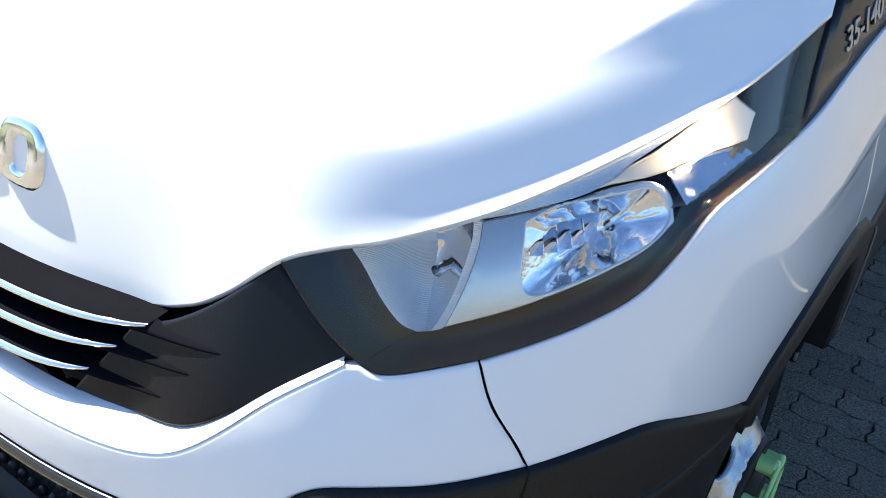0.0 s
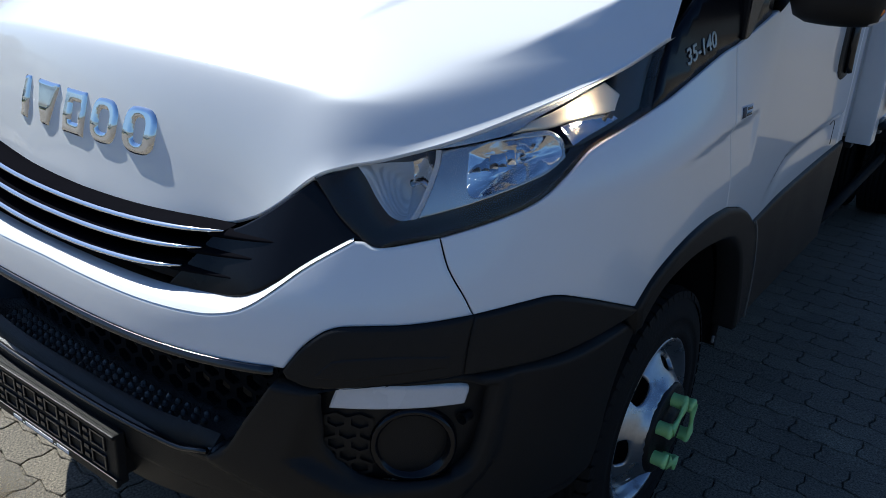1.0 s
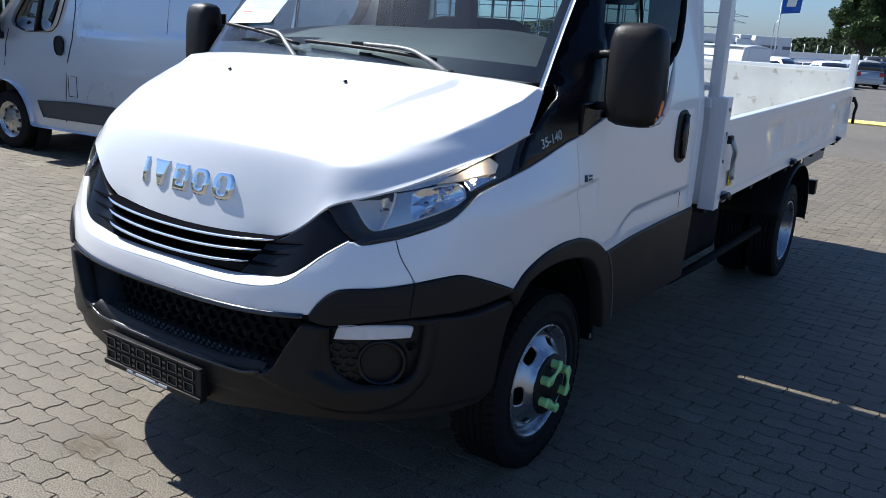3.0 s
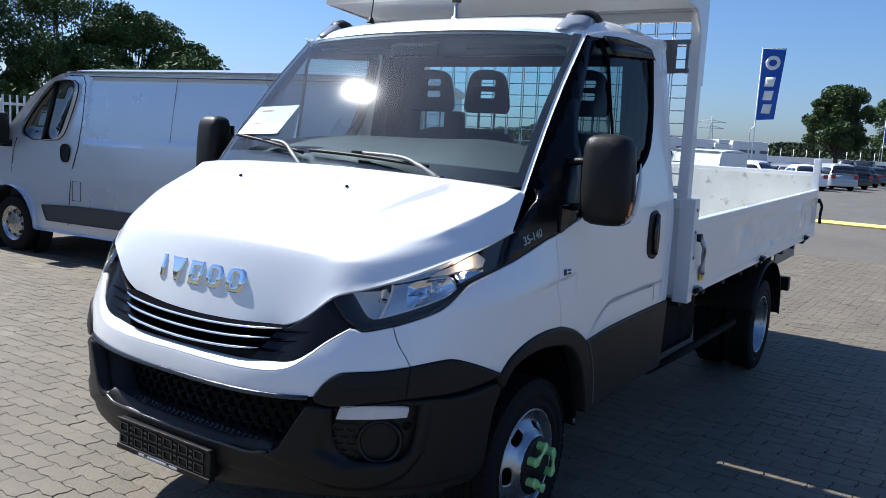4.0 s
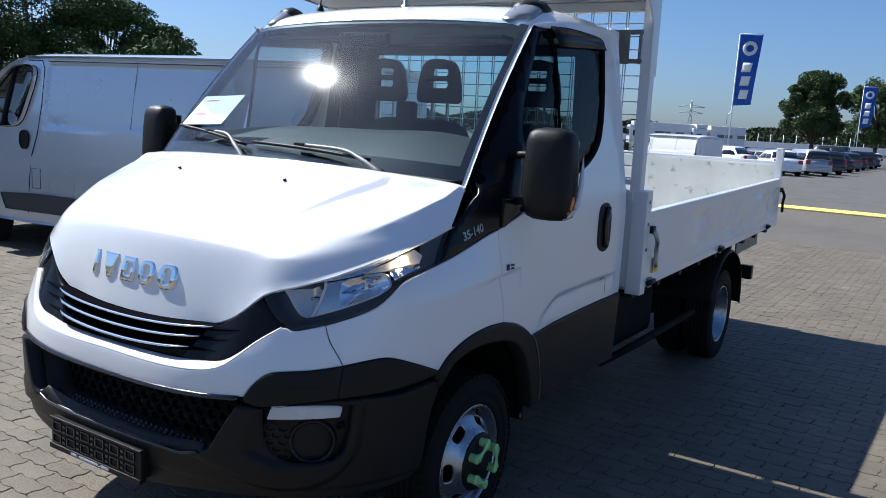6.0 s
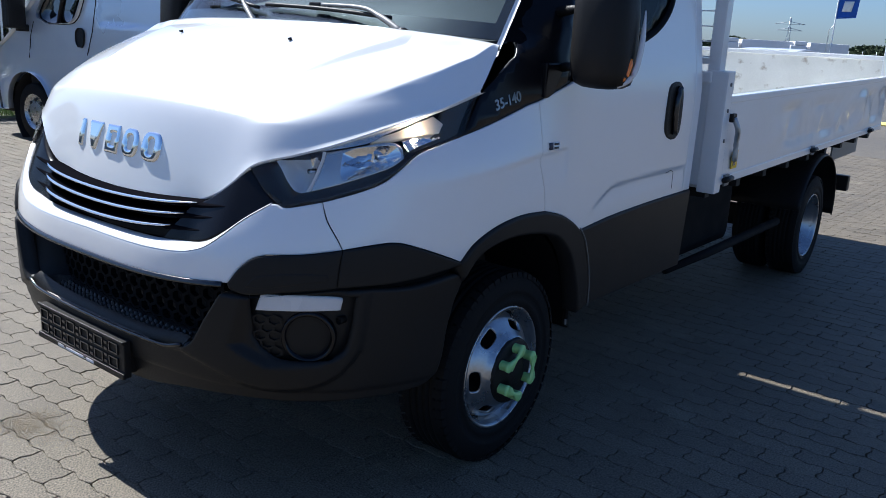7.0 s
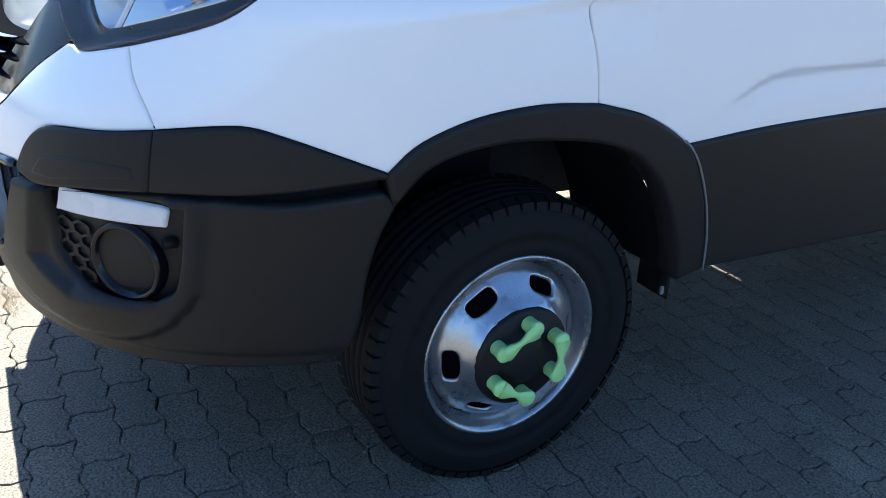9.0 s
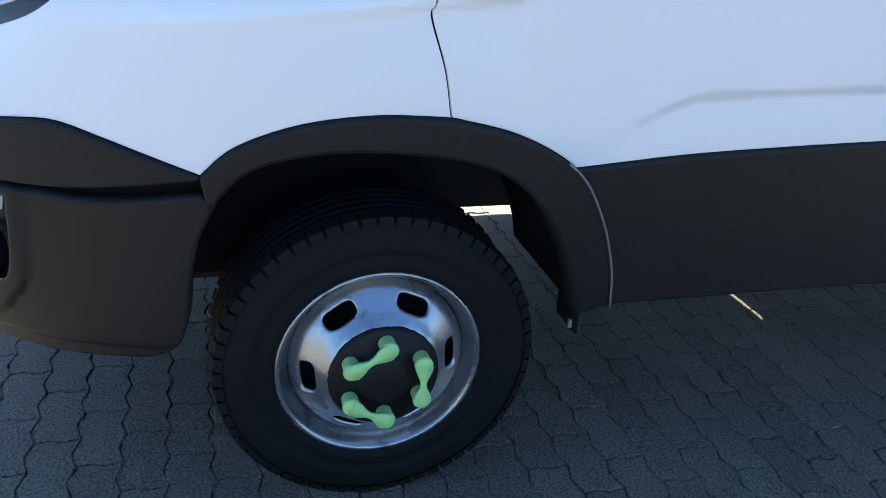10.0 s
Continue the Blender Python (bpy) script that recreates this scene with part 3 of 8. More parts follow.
# rubber seam behind the arch, its lit look put into a grey colour
for s in SIDES:
    rod("lit_arch_seal", [Matrix.Diagonal((s, 1, 1)) @ skin(u, z, 0.0155) for u, z in arch_out_b[9:]], 0.0026, GREYPLATE, truck, 5)
# flat black rods set into the seams, standing in for the gaps' shade
for s in SIDES:
    flip = Matrix.Diagonal((s, 1, 1))
    rod("door_gap_shade", [flip @ skin(u, z, -0.018) for u, z in door_front], 0.006, FLATBLACK, truck, 6)
    rod("wing_gap_shade", [flip @ skin(u, z, -0.018) for u, z in seam[1:-1]], 0.005, FLATBLACK, truck, 6)
# a raised field on the corner trims
for s in SIDES:
    patch("trim_emboss", smooth_line([on(0.672, -0.894, 0.760), on(0.690, -0.882, 0.785), on(0.711, -0.869, 0.798), on(0.788, -0.812, 0.810), on(0.850, -0.752, 0.809)], 4) + smooth_line([on(0.852, -0.75, 0.790), on(0.79, -0.812, 0.778), on(0.72, -0.862, 0.760)], 3), PLASTIC, truck, off=0.0125, side=s, rim=0.003, thick=0.01, step=0.02)

# lower bumper with its intake and lamp pockets
intake_h = smooth_line([(0, 0.522), (0.28, 0.523), (0.40, 0.528)], 5) + smooth_line([(0.46, 0.536), (0.504, 0.566), (0.55, 0.645), (0.60, 0.728)], 4)
pocket = smooth_line([fx(0.682, 0.738), fx(0.680, 0.66), fx(0.684, 0.60), fx(0.735, 0.552), fx(0.83, 0.545), on(0.88, -0.712, 0.565), on(0.896, -0.692, 0.63), on(0.903, -0.68, 0.742)], 5)
pocket_top = [on(0.86, -0.735, 0.745), on(0.78, -0.823, 0.742)]
fog_hole = pocket + pocket_top
POCKET_U = on(0.903, -0.68, 0.742)[0]


def channel(u):
    """Width of the dark channel between the trims and the lower bumper: wider past the lamp pocket."""
    return 0.012 + 0.020 * ease((u - POCKET_U + 0.01) / 0.20)


bump_r = [fx(*p) for p in intake_h] + [fx(0.66, 0.728)] + [(u, z - channel(u)) for u, z in trim_low[::-1] if u > fx(0.67, 0.74)[0]] + \
    smooth_line([sy(-0.322, 0.752), sy(-0.332, 0.732), sy(-0.358, 0.674), sy(-0.377, 0.594), sy(-0.386, 0.51), sy(-0.405, 0.45), sy(-0.44, 0.425)], 4) + \
    smooth_line([on(0.985, -0.47, 0.418), on(0.92, -0.635, 0.412), fx(0.78, 0.409), fx(0.62, 0.408), fx(0.45, 0.395), fx(0.3, 0.370), fx(0.2, 0.36), fx(0.0, 0.355)], 4)
bump_all = bump_r[:-1] + [bump_r[-1]] + [(-u, z) for u, z in bump_r[-2:0:-1]]
mirror_hole = [(-u, z) for u, z in fog_hole[::-1]]


def crease(p, q):
    """A raised field round the lamp pocket, its lower step running on to the intake, and a bevel into the pocket."""
    x, z = abs(p.x), p.z
    low = float(np.interp(x, [0.46, 0.586, 0.65, 0.716, 0.77, 0.811, 0.845, 0.872, 0.893, 0.905], [0.530, 0.488, 0.462, 0.450, 0.452, 0.461, 0.479, 0.505, 0.545, 0.576]))
    side_x = float(np.interp(z, [0.50, 0.545, 0.576, 0.65, 0.733], [0.872, 0.893, 0.904, 0.911, 0.917]))
    out = min(z - low, (side_x - x) * 1.3)
    bev_x = float(np.interp(z, [0.517, 0.548, 0.581, 0.729], [0.721, 0.660, 0.612, 0.656]))
    bev_z = float(np.interp(x, [0.60, 0.721, 0.833, 0.861, 0.885], [0.580, 0.517, 0.528, 0.548, 0.62]))
    dip = min((x - bev_x) * 0.8, z - bev_z)
    return p + q * (0.012 * ease((out + 0.012) / 0.024) - 0.020 * ease(dip / 0.040) * ease((0.89 - x) / 0.02) - 0.004 * ease((0.455 - z) / 0.015))


patch("lower_bumper", bump_all, PLASTIC, truck, step=0.009, thick=0.05, rim=0.006, holes=(fog_hole, mirror_hole), warp=crease, label="black textured plastic lower bumper")
for s in SIDES:
    under_trim = [q for q in trim_low if q[0] > fx(0.67, 0.74)[0]]
    flip = Matrix.Diagonal((s, 1, 1))
    ribbon("trim_channel", [flip @ skin(u, z + 0.012, -0.030) for u, z in under_trim], [flip @ skin(u, z - channel(u) - 0.02, -0.046) for u, z in under_trim], MATBLACK, truck, n=2)
# the thin lip over the intake
a, b = [], []
for x in np.linspace(-0.605, 0.605, 49):
    a.append(skin(*fx(x, rise(x) - 0.003), -0.006))
    b.append(skin(*fx(x, rise(x) - 0.010), -0.003))
ribbon("intake_lip", a, b, GLOSSBLACK, truck, n=4, bulge=-0.001, flip=True, thick=0.012)


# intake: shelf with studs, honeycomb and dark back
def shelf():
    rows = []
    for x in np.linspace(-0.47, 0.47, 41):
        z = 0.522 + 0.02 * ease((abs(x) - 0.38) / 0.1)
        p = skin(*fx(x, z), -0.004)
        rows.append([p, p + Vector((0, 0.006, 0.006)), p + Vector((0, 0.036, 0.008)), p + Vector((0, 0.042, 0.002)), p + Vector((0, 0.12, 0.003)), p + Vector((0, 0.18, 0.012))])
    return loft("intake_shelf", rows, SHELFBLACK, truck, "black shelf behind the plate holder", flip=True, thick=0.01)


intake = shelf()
rod("shelf_edge", [skin(*fx(x, 0.522 + 0.02 * ease((abs(x) - 0.38) / 0.1)), -0.004) + Vector((0, -0.004, 0.004)) for x in np.linspace(-0.46, 0.46, 41)], 0.006, GLOSSBLACK, truck, 7)
stud_v, stud_f = [], []
for i in range(27):
    for j in range(4):
        x = -0.37 + i * 0.028 + (0.014 if j % 2 else 0)
        p = skin(*fx(x, 0.523), 0) + Vector((0, 0.048 + 0.021 * j, 0.006))
        v, f = lathe([(-0.004, 0.0072), (0.004, 0.0066), (0.008, 0.003), (0.0085, 0)], "z", p, 8)
        stud_f += [tuple(k + len(stud_v) for k in q) for q in f]
        stud_v += v
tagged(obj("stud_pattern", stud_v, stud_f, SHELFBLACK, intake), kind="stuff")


def honeycomb(name, cells, size, place, parent, mat=PLASTIC, bar=0.005, deep=0.02):
    vs, fs = [], []
    for cx, cz in cells:
        ring = [(cx + 1.22 * r * size * math.cos(math.radians(30 + 60 * k)), cz + r * size * math.sin(math.radians(30 + 60 * k))) for r in (1.0, 1 - 2 * bar / size) for k in range(6)]
        o = len(vs)
        vs += [place(x, z, 0) for x, z in ring] + [place(x, z, -deep) for x, z in ring[6:]]
        for k in range(6):
            n = (k + 1) % 6
            fs.append((o + k, o + n, o + 6 + n, o + 6 + k))
            fs.append((o + 6 + k, o + 6 + n, o + 12 + n, o + 12 + k))
    return tagged(obj(name, vs, fs, mat, parent, smooth=False), kind="stuff")


cells = []
for r in range(6):
    for k in range(-11, 12):
        x, z = (k + (0.5 if r % 2 else 0)) * 0.0600, 0.555 + r * 0.0365
        if abs(x) < 0.47 + (z - 0.54) * 0.75 - 0.02 and z < 0.735:
            cells.append((x, z))
honeycomb("intake_honeycomb", cells, 0.030, lambda x, z, d: skin(*fx(x, z), -0.130 + d), truck, MATBLACK)
patch("intake_backing", [fx(-0.60, 0.74), fx(-0.47, 0.51), fx(0, 0.50), fx(0.47, 0.51), fx(0.60, 0.74), fx(0, 0.745)], DARK, truck, off=-0.21, step=0.06, rim=0)

# side walls close the intake towards the wheels
for s in SIDES:
    rim_line = smooth_line([(0.43, 0.495), (0.50, 0.55), (0.57, 0.65), (0.635, 0.755)], 4)
    ribbon("intake_side", [skin(*fx(x, z), -0.035) for x, z in rim_line], [skin(*fx(x - 0.03, z), -0.23) for x, z in rim_line], DARK, truck, n=2, side=s, thick=0.006)

# lamp pockets
fog_mid = np.mean(np.array(fog_hole), axis=0)
for s in SIDES:
    fog = empty("fog_lamp", parent=truck)
    patch("pocket_back", [(fog_mid[0] + (u - fog_mid[0]) * 1.12, fog_mid[1] + (z - fog_mid[1]) * 1.14) for u, z in fog_hole], PLASTIC, fog, off=-0.027, thick=0.01, rim=0, side=s, step=0.03)
    patch("fog_lens", smooth_line([fx(0.704, 0.735), fx(0.78, 0.739), on(0.872, -0.725, 0.734), on(0.880, -0.714, 0.720)], 3) + smooth_line([on(0.876, -0.719, 0.695), fx(0.78, 0.691), fx(0.690, 0.687)], 3), LENSWHITE, fog, off=-0.014, thick=0.04, rim=0.005, side=s, step=0.02, label="milky white lamp lens")
    cl = [(0.700 + 0.0375 * (i + (0.5 if j % 2 else 0)), 0.562 + 0.0240 * j) for i in range(4) for j in range(5)]
    cl = [c for c in cl if inside(np.array([fx(*c)]), fog_hole)[0] and math.hypot((c[0] - 0.815) * 1.25, c[1] - 0.611) > 0.080]
    honeycomb("pocket_honeycomb", cl, 0.0185, lambda x, z, d, s=s: Matrix.Diagonal((s, 1, 1)) @ skin(*fx(x, z), -0.021 + d), fog, PLASTIC, bar=0.0030, deep=0.008)
    c, nn = skin(*fx(0.815, 0.611), -0.030), skin_normal(*fx(0.815, 0.611))
    nn = (nn + Vector((0, -0.15, 0))).normalized()
    q = nn.to_track_quat("Z", "Y").to_matrix().to_4x4()
    vs, fs = lathe([(-0.02, 0.081), (0.006, 0.080), (0.014, 0.077), (0.016, 0.072), (0.012, 0.066), (-0.012, 0.060), (-0.020, 0.050), (-0.023, 0.03), (-0.024, 0.0)], "z", n=40)
    vs = [Matrix.Diagonal((s, 1, 1)) @ (c + (q @ Vector(v))) for v in vs]
    obj("fog_blank", vs, fs, FOGBLACK, fog)
    p = Matrix.Diagonal((s, 1, 1)) @ skin(*on(0.878, -0.715, 0.665), -0.02)
    vs, fs = lathe([(-0.012, 0.011), (0.012, 0.011), (0.014, 0.006), (0.010, 0.0)], "y", p, 12)
    obj("fixing_screw", vs, fs, PLASTIC, fog)


# plate holder with plain embossed bars
holder = empty("plate_holder", (-0.035, -1.0, 0.44), truck)
block("holder_plate", (-0.265, -0.012, -0.065), (0.265, 0.012, 0.058), PLASTIC, holder, 0.004)
# unseen block, added to stop sun between the plate and the bumper
block("holder_gap_blocker", (-0.255, 0.010, -0.055), (0.255, 0.060, 0.045), PLASTIC, holder, 0.004)
block("holder_rim", (-0.268, -0.020, 0.050), (0.268, -0.008, 0.060), PLASTIC, holder, 0.003)
block("holder_rim", (-0.268, -0.020, -0.066), (0.268, -0.008, -0.046), PLASTIC, holder, 0.003)
# raised frames in two rows, with small bars between them
for i in range(6):
    x = -0.252 + i * 0.0865
    for z, h in ((-0.040, 0.036), (0.008, 0.036)):
        for lo, hi in (((x, z), (x + 0.052, z + 0.005)), ((x, z + h - 0.005), (x + 0.052, z + h)), ((x, z + 0.005), (x + 0.006, z + h - 0.005)), ((x + 0.046, z + 0.005), (x + 0.052, z + h - 0.005))):
            block("raised_bar", (lo[0], -0.017, lo[1]), (hi[0], -0.0105, hi[1]), GLOSSBLACK, holder, 0.001)
    for k in range(4 if i < 5 else 0):
        block("raised_bar", (x + 0.060, -0.0165, -0.036 + 0.021 * k), (x + 0.078, -0.0105, -0.026 + 0.021 * k), GLOSSBLACK, holder, 0.001)
x = -0.13
for w in (0.034, 0.006, 0.11, 0.006, 0.045):
    block("printed_bar", (x, -0.0215, -0.0605), (x + w, -0.0202, -0.0515 if w > 0.01 else -0.058), WHITEINK, holder, 0)
    x += w + 0.006

# grille: dark back, side wings, three chrome-edged slats
patch("grille_backing", [fx(-0.56, 1.05), fx(-0.52, 0.86), fx(0, 0.835), fx(0.52, 0.86), fx(0.56, 1.05), fx(0.45, 1.0), fx(0, 0.96), fx(-0.45, 1.0)], DARK, truck, off=-0.09, step=0.05, rim=0)
wing_poly = smooth_line([fx(0.415, 0.965), fx(0.47, 0.985), fx(0.53, 1.022), fx(0.593, 1.078)], 5) + lamp_in[2:] + [fx(*p) for p in smooth_line([(0.69, 0.993), (0.63, 0.950), (0.585, 0.912), (0.545, 0.884), (0.50, 0.866), (0.42, 0.856), (0.34, 0.851)], 4)]


def wing_dip(p, q):
    """The wing falls back towards the slats."""
    x = abs(p.x)
    w = ease((0.58 - x) / 0.16)
    return p + q * (-0.024 * w)


for s in SIDES:
    patch("grille_wing", wing_poly, PILLARBLACK, truck, off=-0.012, side=s, rim=0.004, step=0.012, thick=0.05, warp=wing_dip, label="black grille wing beside the headlamp")
for z0, w, rise_k in ((0.941, 0.44, 0.024), (0.906, 0.405, 0.024), (0.868, 0.37, 0.022)):
    slat = empty("grille_slat", parent=truck)
    front, edge = [], []
    for x in [w * math.sin(v) for v in np.linspace(-QUARTER, QUARTER, 55)]:
        z = z0 + rise_k * (x / w) ** 2
        p = skin(*fx(x, z), -0.012)
        k = 1 - 0.85 * abs(x / w) ** 10
        p = p + Vector((0, 0.02 * (1 - k), 0))
        front.append([p + Vector((0, 0.0, 0.004 * k)), p + Vector((0, 0.004, 0.0052 * k)), p + Vector((0, 0.07, 0.010)), p + Vector((0, 0.07, 0.0)), p + Vector((0, 0.004, -0.008 * k))])
        edge.append([p + Vector((0, 0.001, 0.0058 * k)), p + Vector((0, -0.004, 0.0036 * k)), p + Vector((0, -0.006 * k, 0)), p + Vector((0, -0.003, -0.003 * k)), p + Vector((0, 0.004, -0.0035 * k))])
    loft("slat_blade", front, FLATBLACK, slat, close=True)
    loft("slat_edge", edge, CHROME, slat, "chrome strip", flip=True)
    # the slat runs on over the wing as a fading black ridge
    for s in SIDES:
        rows = []
        for f in np.linspace(0, 1, 15):
            x = w - 0.03 + 0.165 * f
            z = z0 + rise_k * (x / w) ** 2 - 0.010 * f
            h, high = 0.011 * (1 - 0.7 * f), 0.016 * (1 - f) ** 0.7
            base = -0.016 - 0.024 * ease((0.58 - x) / 0.16)
            rows.append([skin(*fx(x, z + d * h), base + e * high) for d, e in ((1.6, 0.0), (0.35, 0.95), (0, 1.0), (-0.25, 0.8), (-0.5, 0.0))])
        loft("wing_ridge", rows, FLATBLACK, slat, flip=s > 0, side=s)

# badge: five plain chrome shapes
badge = empty("badge", parent=truck)


def on_bonnet(x, z):
    """The bonnet's face at a place across and a height."""
    best, hit = 9, None
    for i in range(len(bon_e)):
        for j in range(1, 22):
            p = bonnet_point(i, j / 60)
            d = (p.x - abs(x)) ** 2 + (p.z - z) ** 2
            if d < best:
                best, hit = d, (i, j)
    i, j = hit
    i0, i1 = max(i - 1, 0), min(i + 1, len(bon_e) - 1)
    p = bonnet_point(i, j / 60)
    du, dv = bonnet_point(i1, j / 60) - bonnet_point(i0, j / 60), bonnet_point(i, (j + 1) / 60) - bonnet_point(i, max(j - 1, 0) / 60)
    n = du.cross(dv).normalized()
    if n.y > 0:
        n = -n
    if x < 0:
        n.x = -n.x
    y = p.y - (n.x * (x - math.copysign(p.x, x)) + n.z * (z - p.z)) / n.y
    return Vector((x, y, z)), n


def badge_shape(name, cx, outline, hole=None):
    """A thick chrome plate with chamfered edges, curved with the bonnet."""
    cz = 1.088
    c, n = on_bonnet(cx, cz)
    q = Matrix.Translation(c) @ n.to_track_quat("Z", "Y").to_matrix().to_4x4()
    def flat(u, v, off=0.0):
        return q @ Vector((u, v, 0.007 - 0.09 * abs(v + 0.008) + off))
    ob = patch(name, outline, CHROME, badge, surf=flat, step=0.010, rim=0.007, thick=0.020, holes=(hole,) if hole else ())
    return ob


H = 0.047
slant = lambda pts: [(x + 0.10 * y, y) for x, y in pts]  # noqa: E731
ring = lambda a, b, n=24, e=3.0: [(a * math.copysign(abs(math.cos(t)) ** (2 / e), math.cos(t)), b * math.copysign(abs(math.sin(t)) ** (2 / e), math.sin(t))) for t in [2 * math.pi * k / n for k in range(n)]]  # noqa: E731
badge_shape("badge_shape", -0.248, slant([(-0.013, -H), (0.013, -H), (0.013, H), (-0.013, H)]))
badge_shape("badge_shape", -0.155, slant([(-0.014, -H), (0.014, -H), (0.044, H), (-0.044, H)]))
badge_shape("badge_shape", -0.045, slant([(-0.038, -H), (0.038, -H), (0.038, H), (-0.038, H)]), slant([(-0.010, -0.022), (0.024, -0.022), (0.024, 0.022), (-0.010, 0.022)]))
badge_shape("badge_shape", 0.058, slant(ring(0.042, H)), slant(ring(0.018, 0.024, 16)))
badge_shape("badge_shape", 0.168, slant(ring(0.047, H)), slant(ring(0.017, 0.026, 16)))

# headlamps: lines inside the lamp, as places round the skin and heights
BOWL_L = [(0.615, 1.116), (0.627, 1.105), (0.641, 1.087), (0.661, 1.060), (0.685, 1.037), (0.704, 1.029)]
BOWL_R = [(0.741, 1.147), (0.742, 1.126), (0.736, 1.095), (0.729, 1.065), (0.7225, 1.041), (0.718, 1.031)]
FOLD_R = [(0.750, 1.148), (0.750, 1.126), (0.745, 1.096), (0.738, 1.067), (0.733, 1.044), (0.730, 1.034)]
BODY_TOP = [(0.750, 1.148), (0.796, 1.159), (0.841, 1.168), (0.872, 1.175), (0.899, 1.179), (0.936, 1.180), (0.968, 1.164), (0.9775, 1.134)]
BODY_LOW = [(0.730, 1.034), (0.791, 1.053), (0.847, 1.073), (0.910, 1.096), (0.945, 1.111), (0.9775, 1.134)]
HIGH = [(0.796, 1.147), (0.828, 1.162), (0.872, 1.168), (0.906, 1.171), (0.942, 1.171), (0.960, 1.158), (0.968, 1.138), (0.945, 1.117), (0.905, 1.100), (0.860, 1.084), (0.816, 1.071), (0.800, 1.085), (0.797, 1.120)]
TURN = [(0.866, 1.177), (0.893, 1.193), (0.939, 1.209), (0.999, 1.235), (1.047, 1.250), (1.099, 1.228), (1.088, 1.201), (1.029, 1.199), (0.976, 1.192), (0.953, 1.187), (0.931, 1.184), (0.889, 1.181)]
PLEAT_TOP, PLEAT_LOW = [(0.960, 1.186), (1.010, 1.196), (1.084, 1.199)], [(0.982, 1.150), (1.024, 1.167), (1.090, 1.187)]
BROW_LOW = [(0.635, 1.115), (0.714, 1.1405), (0.808, 1.161), (0.868, 1.177), (0.910, 1.201), (0.989, 1.233), (1.037, 1.249)]


def even(pts, n):
    """The same line with n places at even steps."""
    p = np.array(pts, float)
    run = np.concatenate([[0], np.cumsum(np.hypot(*np.diff(p, axis=0).T))])
    at = np.linspace(0, run[-1], n)
    return list(zip(np.interp(at, run, p[:, 0]).tolist(), np.interp(at, run, p[:, 1]).tolist()))


def between(a, b, t):
    return a[0] + (b[0] - a[0]) * t, a[1] + (b[1] - a[1]) * t


